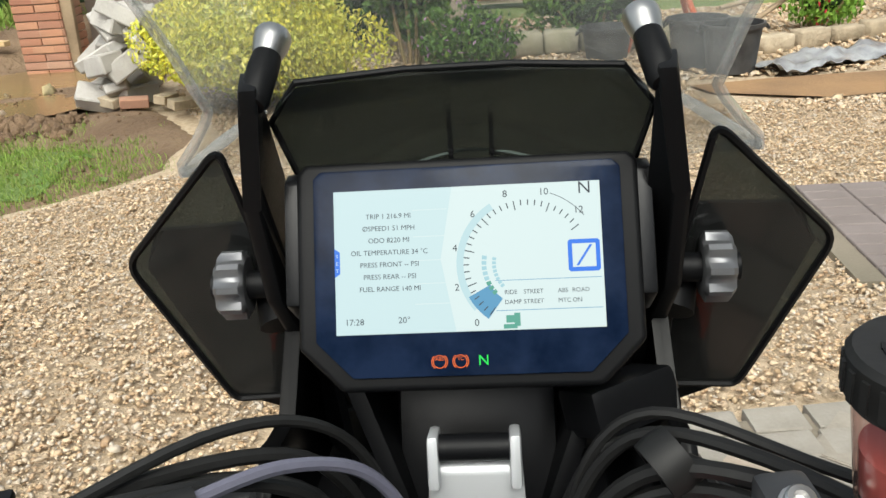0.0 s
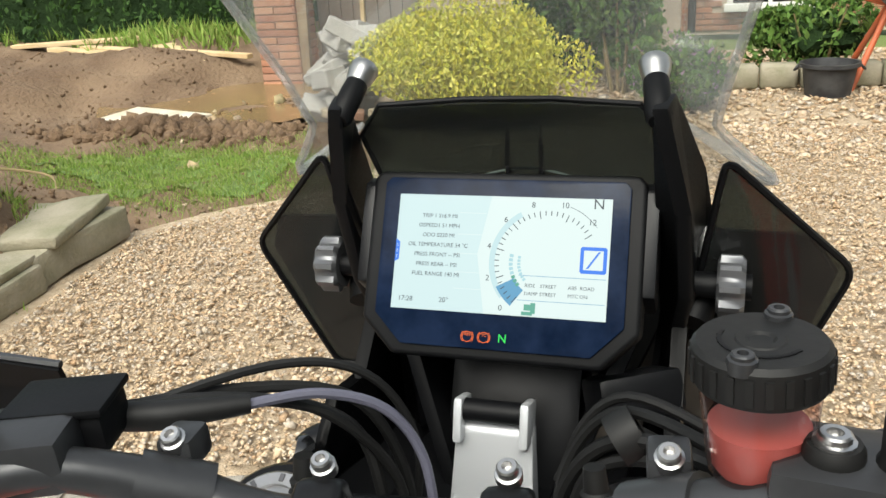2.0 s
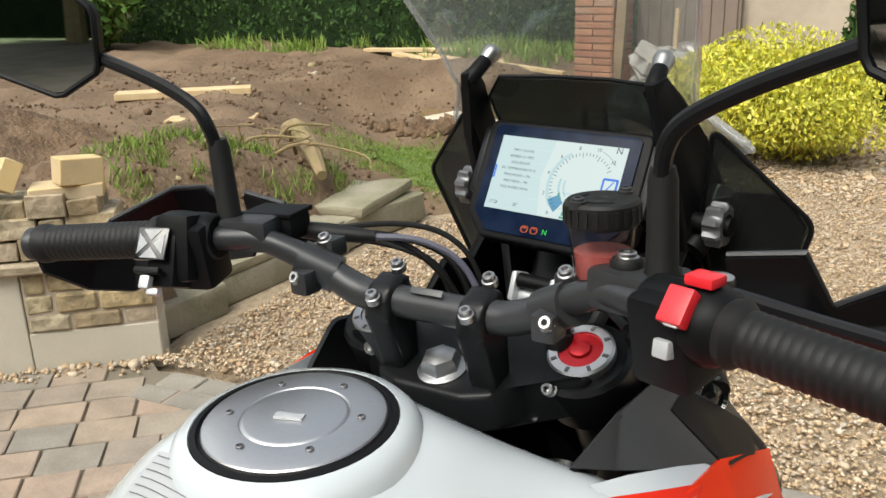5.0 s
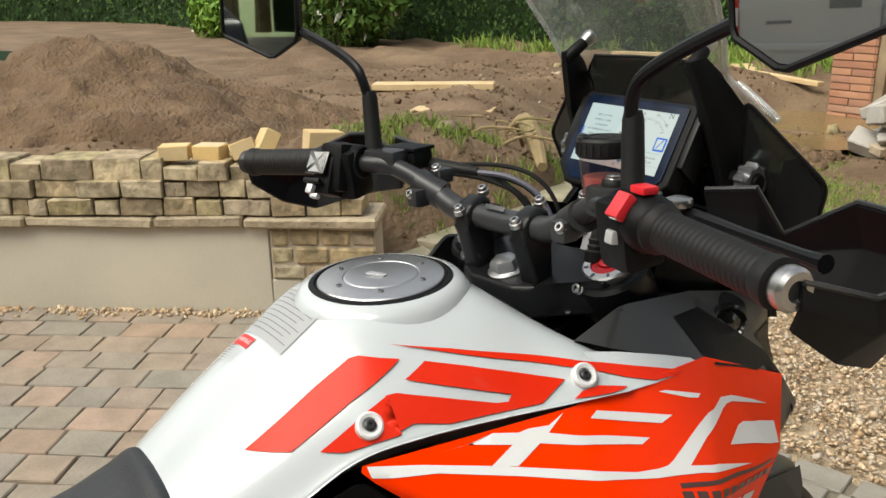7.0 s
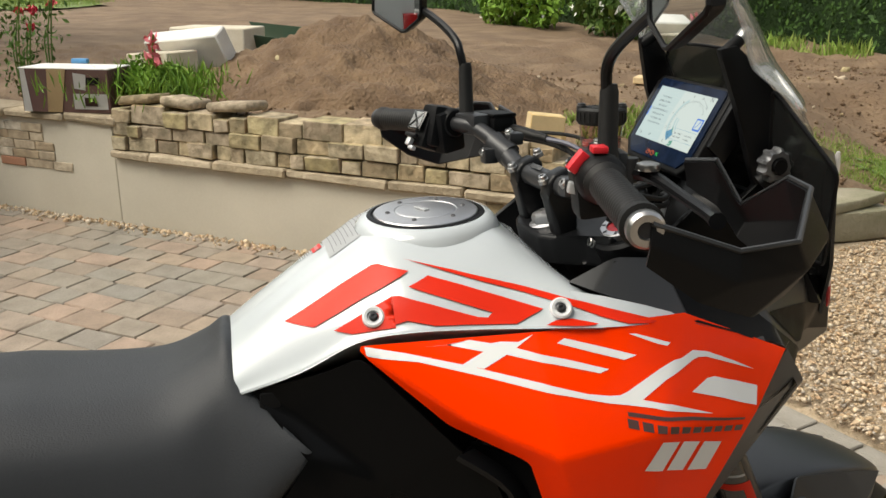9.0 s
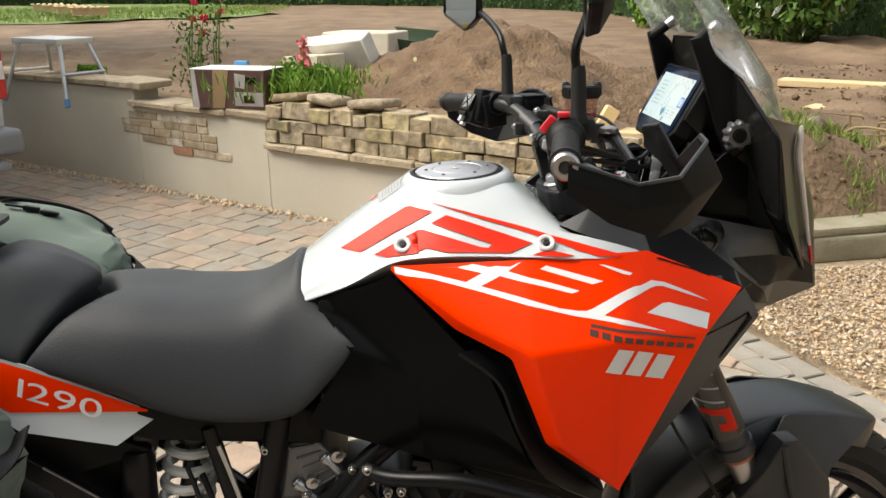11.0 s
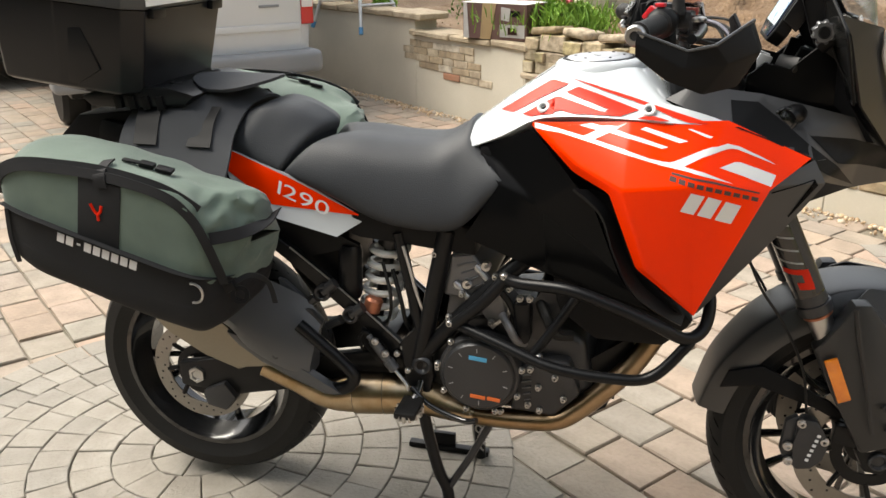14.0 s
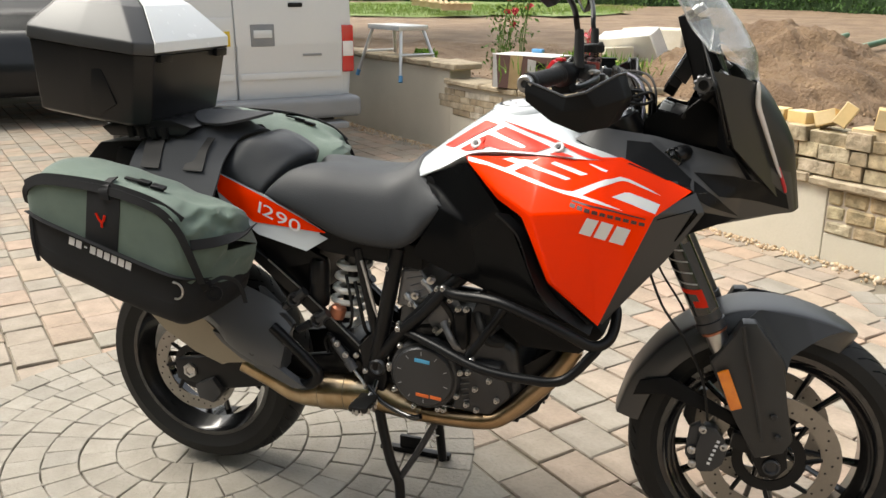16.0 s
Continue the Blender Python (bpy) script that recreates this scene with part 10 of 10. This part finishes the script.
prism(bm, [(0.15, 0.520), (0.18, 0.488), (0.236, 0.450), (0.321, 0.416), (0.387, 0.386), (0.430, 0.392), (0.400, 0.408), (0.345, 0.440), (0.30, 0.462), (0.22, 0.505)], 0.196, 0.219, 0.007)
part("muffler_blade", bm, "muffler_grey", muf)

# crash bars
for sx in (-1, 1):
    cb = bar_run("crash_bar", [(sx * 0.165, 0.785, 0.69), (sx * 0.20, 0.83, 0.695), (sx * 0.235, 0.93, 0.705), (sx * 0.25, 1.02, 0.685), (sx * 0.25, 1.10, 0.655), (sx * 0.225, 1.16, 0.62), (sx * 0.195, 1.195, 0.635), (sx * 0.165, 1.20, 0.69), (sx * 0.14, 1.17, 0.72)], 0.0125, "satin_black", None, 14, 6, "black tubular crash bar")
    bar_run("crash_bar_tube", [(sx * 0.165, 0.675, 0.575), (sx * 0.20, 0.78, 0.555), (sx * 0.235, 0.90, 0.53), (sx * 0.245, 1.02, 0.525), (sx * 0.24, 1.10, 0.535), (sx * 0.225, 1.16, 0.60), (sx * 0.215, 1.17, 0.615)], 0.0115, "satin_black", cb, 14, 6)
    bar_run("crash_bar_brace", [(sx * 0.175, 0.79, 0.69), (sx * 0.18, 0.74, 0.63), (sx * 0.175, 0.68, 0.575)], 0.013, "satin_black", cb)
    bar_run("crash_bar_brace", [(sx * 0.20, 0.86, 0.54), (sx * 0.19, 0.90, 0.60), (sx * 0.17, 0.95, 0.68)], 0.010, "satin_black", cb)
    for p in ((0.18, 0.79, 0.70), (0.18, 0.672, 0.58), (0.205, 0.87, 0.535)):
        bolt("bar_bolt", (sx * p[0], p[1], p[2]), (sx, 0, 0), 0.007, 0.008, "steel", cb)

# centre stand
stand = new("centre_stand")
stand.parent, stand.matrix_parent_inverse, stand.matrix_basis = bike, bike.matrix_basis.inverted(), Matrix.Translation((0, 0.65, 0.1))
stand["label"] = "black tubular centre stand, down"
for sx in (-1, 1):
    bm = bmesh.new()
    tube(bm, [(sx * 0.135, 0.595, 0.325), (sx * 0.145, 0.612, 0.260), (sx * 0.158, 0.637, 0.182), (sx * 0.160, 0.658, 0.135), (sx * 0.165, 0.664, 0.075), (sx * 0.17, 0.668, 0.012)], 0.014, 12, 5)
    part("stand_leg", bm, "satin_black", stand)
    bm = bmesh.new()
    tube(bm, [(sx * 0.158, 0.660, 0.140), (sx * 0.148, 0.708, 0.222), (sx * 0.135, 0.752, 0.308)], 0.009, 10, 5)
    part("stand_brace", bm, "black_metal", stand)
    bm = bmesh.new()
    box(bm, (sx * 0.195, 0.570, 0.009), (0.024, 0.23, 0.018), None, 0.005)
    box(bm, (sx * 0.195, 0.555, 0.035), (0.014, 0.07, 0.045), None, 0.004)
    part("stand_foot", bm, "satin_black", stand)
for x in (0.06, 0.085):
    bm = bmesh.new()
    tube(bm, [(x + 0.008 * math.cos(a), 0.70 + 0.03 * k / 30 + 0.008 * math.sin(a), 0.33 - 0.12 * k / 30) for k, a in enumerate(np.arange(0, 2 * math.pi * 5, math.pi / 3))], 0.0022, 6, 2)
    part("stand_spring", bm, "steel", stand)
bm = bmesh.new()
tube(bm, [(-0.12, 0.62, 0.33), (-0.14, 0.74, 0.25), (-0.17, 0.84, 0.20)], 0.011, 10)
box(bm, (-0.175, 0.86, 0.195), (0.05, 0.09, 0.012), None, 0.004)
part("side_stand", bm, "satin_black", bike)

# ---- luggage ----
CASE = Matrix.Translation((0.0, -0.19, 1.15)) @ pose(0, 0, 0, -7, 0, 0)
case = thing("top_case", (0, -0.19, 1.06), "black hard top case with a silver white lid panel", "top case")


def ring(w, l, z, c, front=1.0):
    """Half plan of a case: right half from front middle to rear middle."""
    return [(0, l / 2, z), (w / 2 * front - c, l / 2, z), (w / 2 * front, l / 2 - c, z), (w / 2, 0.0, z), (w / 2, -l / 2 + c, z), (w / 2 - c, -l / 2, z), (0, -l / 2, z)]


def case_body(levels):
    bm = bmesh.new()
    rows = []
    for w, l, z, c, f, dy in levels:
        half = [Vector((x, y + dy, zz)) for x, y, zz in ring(w, l, z, c, f)]
        full = half + [Vector((-q.x, q.y, q.z)) for q in half[-2:0:-1]]
        rows.append([bm.verts.new(CASE @ q) for q in full])
    n = len(rows[0])
    for a, b in zip(rows, rows[1:]):
        for i in range(n):
            bm.faces.new((a[i], a[(i + 1) % n], b[(i + 1) % n], b[i]))
    bm.faces.new(rows[0][::-1])
    bm.faces.new(rows[-1])
    es = [e for e in bm.edges]
    bmesh.ops.bevel(bm, geom=es, offset=0.004, segments=2, profile=0.6, affect="EDGES", clamp_overlap=True)
    return bm


part("lower_shell", case_body([(0.35, 0.32, -0.092, 0.03, 0.95, 0.0), (0.378, 0.35, -0.084, 0.035, 0.95, 0.0), (0.412, 0.382, 0.096, 0.035, 0.95, 0.0)]), "case_black", case)
lid = part("lid", case_body([(0.425, 0.39, 0.098, 0.035, 0.95, 0.0), (0.42, 0.385, 0.128, 0.035, 0.95, 0.0), (0.30, 0.25, 0.205, 0.035, 0.9, -0.015), (0.20, 0.14, 0.235, 0.03, 0.9, -0.02)]), "fairing_plastic", case, "dark grey angular lid")
LV = [(-0.164, 0.1985, 0.106), (0.164, 0.1985, 0.106), (0.164, 0.1965, 0.131), (0.100, 0.1145, 0.2095), (-0.100, 0.1145, 0.2095), (-0.164, 0.1965, 0.131), (0.062, 0.052, 0.2395), (-0.062, 0.052, 0.2395), (0.056, -0.08, 0.2395), (-0.056, -0.08, 0.2395)]
bm = skin([CASE @ Vector(v) for v in LV], [(0, 1, 2, 5), (5, 2, 3, 4), (4, 3, 6, 7), (7, 6, 8, 9)], 0.003, 0.002)
part("lid_panel", bm, "lid_silver", lid, "silver white lid panel")
for sx in (-1, 1):
    bm = bmesh.new()
    box(bm, (sx * 0.125, 0.197, 0.090), (0.05, 0.016, 0.022), None, 0.004)
    part("latch", moved(bm, CASE), "satin_black", case, "black lid latch")
    bm = bmesh.new()
    prism(bm, [(-0.13, 0.06), (0.06, 0.065), (0.10, -0.02), (0.04, -0.06), (-0.09, -0.05)], sx * 0.188, sx * 0.1945, 0.003)
    part("side_recess", moved(bm, CASE @ pose(0, 0, 0, 0, sx * 5, 0)), "case_black", case)
bm = bmesh.new()
box(bm, (0, 0.0, -0.10), (0.24, 0.26, 0.02), None, 0.006)
part("mount_plate", moved(bm, CASE), "black_plastic", case)


def saddlebag(sx):
    bag = thing("saddlebag", (sx * 0.31, 0.08, 0.62), "green and black canvas roll-top saddlebag", "saddlebag", "saddlebags")
    # y, bottom, rim, ridge, outer face
    stations = [(-0.200, 0.800, 0.895, 0.930, 0.395), (-0.188, 0.750, 0.925, 0.966, 0.430), (-0.13, 0.722, 0.954, 0.984, 0.442), (-0.03, 0.692, 0.956, 0.975, 0.445), (0.06, 0.664, 0.948, 0.952, 0.446), (0.15, 0.640, 0.930, 0.926, 0.446), (0.21, 0.628, 0.908, 0.908, 0.444), (0.244, 0.634, 0.872, 0.899, 0.432), (0.265, 0.656, 0.845, 0.894, 0.408), (0.281, 0.692, 0.828, 0.887, 0.372), (0.293, 0.760, 0.822, 0.868, 0.335)]

    def section(y, zb, rim, zr, xo):
        xi, xr = 0.205, 0.335 - 0.45 * max(0, y - 0.22)
        pts = [(xi, zb + 0.02), (xi + 0.03, zb), (xo - 0.045, zb), (xo - 0.008, zb + 0.018), (xo, zb + 0.055), (xo, 0.5 * (zb + rim)), (xo, rim - 0.025), (xo - 0.004, rim), (xo - 0.028, max(rim + 0.008, 0.6 * rim + 0.4 * zr)), (xr, zr), (xi + 0.03, zr - 0.022), (xi, zr - 0.09)]
        return [(sx * x, y, z) for x, z in pts]

    def cover(y, zb, rim, zr, xo):
        top, g = 0.8185 - 0.286 * y, 0.004
        pts = [(0.215, zb + 0.02), (0.235, zb - g), (xo - 0.045, zb - g), (xo - 0.006 + g, zb + 0.014), (xo + g, zb + 0.055), (xo + g, 0.5 * (zb + top)), (xo + g, top - 0.003), (xo + 0.001, top), (0.215, top)]
        return [(sx * x, y + (g if y > 0.2 else 0), z) for x, z in pts]

    def body(rows, sub=7, around=5, folds=1.0):
        bm = loft([r + [r[0]] for r in rows], sub, around, mirror=False)
        for v in bm.verts:
            a, y, z = abs(v.co.x), v.co.y, v.co.z
            v.co += (0.0015 if a > 0.425 else 0.005) * Vector((noise.noise(v.co * 13), noise.noise(v.co * 11 + Vector((5, 0, 0))), noise.noise(v.co * 12 + Vector((0, 7, 0)))))
            loose = folds * step(0.17, 0.30, y) * step(0.68, 0.80, z)
            ridge = 1 - abs(noise.noise(Vector((a * 16, y * 9 - z * 26, 2.0 + sx)))) * 2.2
            v.co.y += 0.016 * loose * ridge
            v.co.x += sx * 0.012 * loose * ridge
            v.co.z += 0.010 * folds * step(-0.05, 0.3, y) * (a < 0.42) * noise.noise(Vector((a * 24, y * 16, 4.0)))
        return bm

    main = part("bag_body", body([section(*s) for s in stations]), "green_canvas", bag, "", 70)
    part("lower_cover", body([cover(*s) for s in stations[1:10]], 5, 3, 0.0), "black_canvas", bag, "black canvas lower cover", 50)
    # folded rim strap over the top, buckle strap, end straps
    for pts, w, mat, nm in (
        ([(0.420, -0.200, 0.885), (0.436, -0.186, 0.925), (0.445, -0.13, 0.952), (0.449, -0.03, 0.953), (0.450, 0.06, 0.945), (0.450, 0.15, 0.926), (0.448, 0.205, 0.904), (0.444, 0.240, 0.868), (0.443, 0.262, 0.826), (0.437, 0.278, 0.775), (0.428, 0.286, 0.735)], 0.0095, "black_canvas", "rim_strap"),
        ([(0.424, -0.198, 0.938), (0.436, -0.13, 0.962), (0.440, -0.03, 0.963), (0.440, 0.06, 0.956), (0.440, 0.15, 0.938), (0.436, 0.205, 0.917), (0.428, 0.25, 0.885)], 0.0065, "black_canvas", "rim_fold"),
        ([(0.405, 0.052, 0.966), (0.436, 0.055, 0.958), (0.452, 0.058, 0.945), (0.4535, 0.060, 0.922)], 0.013, "black_canvas", "centre_strap"),
        ([(0.245, 0.318, 0.832), (0.30, 0.328, 0.831), (0.350, 0.323, 0.830), (0.392, 0.304, 0.828), (0.432, 0.268, 0.828)], 0.012, "black_canvas", "end_strap"),
        ([(0.41, 0.30, 0.735), (0.395, 0.325, 0.745), (0.375, 0.350, 0.725), (0.365, 0.358, 0.675)], 0.005, "black_canvas", "loose_strap"),
        ([(0.440, -0.178, 0.86), (0.445, -0.176, 0.80), (0.444, -0.168, 0.748)], 0.005, "black_canvas", "rear_strap"),
    ):
        bm = bmesh.new()
        line = spline([(sx * x, y, z) for x, y, z in pts], 6)
        prev = None
        for i, q in enumerate(line):
            d = (line[min(i + 1, len(line) - 1)] - line[max(i - 1, 0)]).normalized()
            side = d.cross(Vector((sx, 0, 0.3))).normalized()
            row = [bm.verts.new(q + side * w), bm.verts.new(q - side * w)]
            if prev:
                bm.faces.new((prev[0], prev[1], row[1], row[0]))
            prev = row
        bmesh.ops.recalc_face_normals(bm, faces=bm.faces[:])
        bmesh.ops.solidify(bm, geom=bm.faces[:], thickness=0.003)
        part(nm, bm, mat, bag)
    bm = bmesh.new()
    box(bm, (sx * 0.375, 0.115, 0.951), (0.018, 0.030, 0.010), pose(0, 0, 0, -14, sx * 8, 8), 0.003)
    box(bm, (sx * 0.372, 0.150, 0.942), (0.022, 0.034, 0.008), pose(0, 0, 0, -14, sx * 8, 8), 0.003)
    box(bm, (sx * 0.378, 0.085, 0.957), (0.012, 0.040, 0.004), pose(0, 0, 0, -12, sx * 8, 8), 0.001)
    part("buckle", bm, "black_plastic", bag, "black plastic buckle")
    bm = bmesh.new()
    lathe(bm, [(0.010, -0.004), (0.018, -0.004), (0.018, 0.004), (0.010, 0.004), (0.010, -0.004)], pose(sx * 0.418, 0.312, 0.712, 0, 78, 20), 16)
    box(bm, (sx * 0.420, 0.292, 0.728), (0.010, 0.024, 0.02), pose(0, 0, 0, 25, 0, 0), 0.003)
    part("buckle", bm, "black_plastic", bag, "black plastic buckle")
    bm = bmesh.new()
    c = Vector((sx * 0.4505, 0.232, 0.722))
    tube(bm, [c + Vector((sx * 0.004, 0.020 * math.cos(radians(a)), 0.020 * math.sin(radians(a)))) for a in range(-100, 101, 20)] + [c + Vector((0, -0.004, 0.020))], 0.0025, 8, 3)
    part("d_ring", bm, "steel", bag, "steel D ring")
    bm = bmesh.new()
    prism(bm, [(-0.014, 0.818), (0.074, 0.793), (0.100, 0.925), (0.010, 0.942)], sx * 0.4455, sx * 0.4485, 0.0008)
    patch = part("patch", bm, "black_canvas", bag)
    for a, b in (((-0.012, 0.016), (-0.006, 0.002)), ((0.012, 0.012), (0.008, 0.0)), ((-0.006, 0.002), (0.001, -0.006)), ((0.008, 0.0), (0.001, -0.006)), ((0.001, -0.006), (0.001, -0.018))):
        bm = bmesh.new()
        rod(bm, (sx * 0.4488, 0.040 + a[0], 0.872 + a[1]), (sx * 0.4488, 0.040 + b[0], 0.872 + b[1]), 0.0032, 6)
        part("emblem_stroke", bm, "red_decal", patch)
    for k in range(9):
        y = -0.052 + 0.0195 * k
        bm = bmesh.new()
        box(bm, (sx * 0.4505, y, 0.812 - 0.286 * (y + 0.052)), (0.001, 0.0155 if k != 2 else 0.008, 0.019 if k != 2 else 0.004), pose(0, 0, 0, -16, 0, 0))
        part("lettering_bar", bm, "white_decal", bag)
    return bag


saddlebag(1)
left_bag = saddlebag(-1)
left_bag.matrix_basis = Matrix.Translation((0.0, 0.01, 0.042)) @ left_bag.matrix_basis
yokecloth = thing("saddlebag_yoke", (0, 0.06, 1.05), "black strap panel joining the saddlebags over the seat", "strap panel")
rows = []
for y, dz in ((-0.085, -0.035), (0.0, -0.01), (0.09, -0.005), (0.150, -0.028), (0.188, -0.040)):
    rows.append([(-0.245, y + 0.01, 0.87), (-0.205, y + 0.01, 0.925), (-0.15, y, 1.01 + dz), (-0.075, y, 1.052 + dz), (0.0, y, 1.060 + dz), (0.075, y, 1.052 + dz), (0.15, y, 1.01 + dz), (0.205, y + 0.01, 0.925), (0.245, y + 0.01, 0.87)])
part("panel", sheet(rows, 4, 0.006), "grey_canvas", yokecloth, "", 80)
for sx in (-1, 1):
    for y in (-0.015, 0.115):
        low = -0.008 if y < 0.1 else -0.020
        bm = sheet([[(sx * 0.115, y + d, 1.034 + low), (sx * 0.151, y + d, 1.009 + low), (sx * 0.180, y + d + 0.005, 0.966 + 0.5 * low), (sx * 0.196, y + d + 0.008, 0.942)] for d in (-0.028, 0.028)], 4, 0.002)
        moved(bm, Matrix.Translation((sx * 0.004, 0, 0.003)))
        part("hook_strip", bm, "black_plastic", yokecloth)
rows = []
for t in (-1, -0.9, -0.5, 0, 0.5, 0.9, 1):
    w = 0.095 * math.sqrt(max(0.02, 1 - t * t))
    rows.append([(0.105 * t, 0.125 + f * w, 1.070 - 0.018 * t * t) for f in (-1, -0.3, 0.4, 1.15)])
part("top_flap", sheet(rows, 4, 0.007), "grey_canvas", yokecloth, "rounded black top flap", 80)


# ---- paving ----
prng = np.random.default_rng(11)
RING = Vector((-0.04, -0.12, 0))
RING_R = 0.89


def block_mesh(w, d, mat, seed):
    bm = bmesh.new()
    box(bm, (0, 0, 0), (w, d, 0.05), None, 0.0045, 1)
    r = np.random.default_rng(seed)
    for v in bm.verts:
        v.co.x += r.uniform(-0.0032, 0.0032)
        v.co.y += r.uniform(-0.0032, 0.0032)
        v.co.z += r.uniform(-0.001, 0.0005)
    me = bpy.data.meshes.new("paver")
    bm.to_mesh(me)
    bm.free()
    me.materials.append(M[mat])
    return me


def drive_holds(p, pad=0.0):
    q = p - WALL_END
    edge = float(np.interp(p.x, [-2.4, -0.9, 1.2, 6], [2.10, 2.52, 2.86, 2.92]))
    return q.dot(WALL_OUT) > 0.03 + pad and p.y < edge - pad and p.y > -9 and p.x < 8.5


WIDTHS, COURSE = (0.235, 0.17, 0.20), 0.158
shared = {w: [block_mesh(w - 0.0065, COURSE - 0.0065, "paver", 10 * i + k) for k in range(6)] for i, w in enumerate(WIDTHS)}
turn = WALL_TURN
places = []
for row in range(-6, 78):
    off = 0.09 + COURSE * row
    s = -11.5 + prng.uniform(0, 0.2)
    while s < 9.5:
        w = WIDTHS[prng.integers(3)]
        p = WALL_END + WALL_DIR * (s + w / 2) + WALL_OUT * off
        if drive_holds(p) and (p - RING).length > RING_R - 0.10:
            places.append((p, w))
        s += w
places.sort(key=lambda q: (q[0] - Vector((0.1, 1.2, 0))).length)
sep, rest = places[:300], places[300:]


def laid(p):
    low = 0.006 if (p - RING).length < RING_R + 0.12 else 0.0
    return Matrix.Translation(Vector((p.x, p.y, -0.025 - low + prng.uniform(-0.002, 0.002)))) @ turn @ pose(0, 0, 0, prng.uniform(-0.5, 0.5), prng.uniform(-0.5, 0.5), prng.uniform(-0.6, 0.6))


for p, w in sep:
    ob = new("paver", shared[w][prng.integers(6)])
    ob.parent, ob.matrix_parent_inverse = driveway, Matrix()
    ob.matrix_basis = laid(p)
template = {w: [(np.array([v.co for v in me.vertices]), [f.vertices[:] for f in me.polygons]) for me in shared[w]] for w in WIDTHS}


def joined(name, items, mat, parent):
    """Many blocks as one mesh: items are (template vertices, template faces, matrix)."""
    vs, fs, n = [], [], 0
    for v, f, m in items:
        a = np.array(m)
        vs.append(v @ a[:3, :3].T + a[:3, 3])
        fs += [[i + n for i in k] for k in f]
        n += len(v)
    me = bpy.data.meshes.new(name)
    me.from_pydata(np.concatenate(vs).tolist(), [], fs)
    me.materials.append(M[mat])
    ob = new(name, me)
    ob.parent = parent
    return tagged(ob, "", "", "", "stuff")


joined("paver_field", [(*template[w][prng.integers(6)], laid(p)) for p, w in rest], "paver", driveway)

# border course along the gravel and grey courses along the wall
border = []
edge_pts = [(-2.36, 2.14), (-1.6, 2.36), (-0.9, 2.58), (0.1, 2.82), (1.2, 2.94), (3.0, 2.98), (5.0, 3.0)]
for shift in (0.0, -0.12):
    line = spline([(x, y + shift, 0) for x, y in edge_pts], 40)
    walked = 0.0
    for a, b in zip(line, line[1:]):
        walked += (b - a).length
        if walked > 0.168:
            walked = 0.0
            border.append((b, math.atan2((b - a).y, (b - a).x)))
bmesh_border = [block_mesh(0.158, 0.112, "paver_grey", 50 + k) for k in range(3)]
for p, a in border:
    ob = new("border_sett", bmesh_border[prng.integers(3)])
    ob.parent = driveway
    ob.matrix_basis = Matrix.Translation((p.x, p.y, -0.024)) @ pose(0, 0, 0, 0, 0, math.degrees(a) + prng.uniform(-1.5, 1.5))

# ring of grey setts round the rear wheel
for k in range(8):
    r0, r1 = 0.03 + 0.1075 * k, 0.03 + 0.1075 * (k + 1)
    n = max(6, int(2 * math.pi * (r0 + r1) / 2 / 0.088))
    half = math.pi / n - 0.0014 / r1
    variants = []
    for _ in range(4):
        bm = bmesh.new()
        quad = [(r + prng.uniform(-0.0022, 0.0022), a + prng.uniform(-0.0022, 0.0022) / r1) for r, a in ((r0 + 0.0016, -half), (r0 + 0.0016, 0), (r0 + 0.0016, half), (r1 - 0.0016, half), (r1 - 0.0016, 0), (r1 - 0.0016, -half))]
        quad = quad[::-1]
        lo = [bm.verts.new((r * math.cos(a), r * math.sin(a), -0.025)) for r, a in quad]
        hi = [bm.verts.new((r * math.cos(a), r * math.sin(a), prng.uniform(-0.001, 0.0006))) for r, a in quad]
        bm.faces.new(hi)
        for i in range(6):
            bm.faces.new((lo[i], lo[(i + 1) % 6], hi[(i + 1) % 6], hi[i]))
        bmesh.ops.recalc_face_normals(bm, faces=bm.faces[:])
        bmesh.ops.bevel(bm, geom=[e for e in bm.edges if all(v in hi for v in e.verts)], offset=0.0024, segments=1, affect="EDGES")
        me = bpy.data.meshes.new("sett")
        bm.to_mesh(me)
        bm.free()
        me.materials.append(M["paver_grey"])
        variants.append(me)
    start = prng.uniform(0, 6.28)
    for j in range(n):
        ob = new("sett", variants[prng.integers(4)])
        ob.parent = driveway
        ob.matrix_basis = Matrix.Translation((RING.x, RING.y, prng.uniform(-0.002, 0.0015))) @ Matrix.Rotation(start + 2 * math.pi * j / n, 4, "Z")
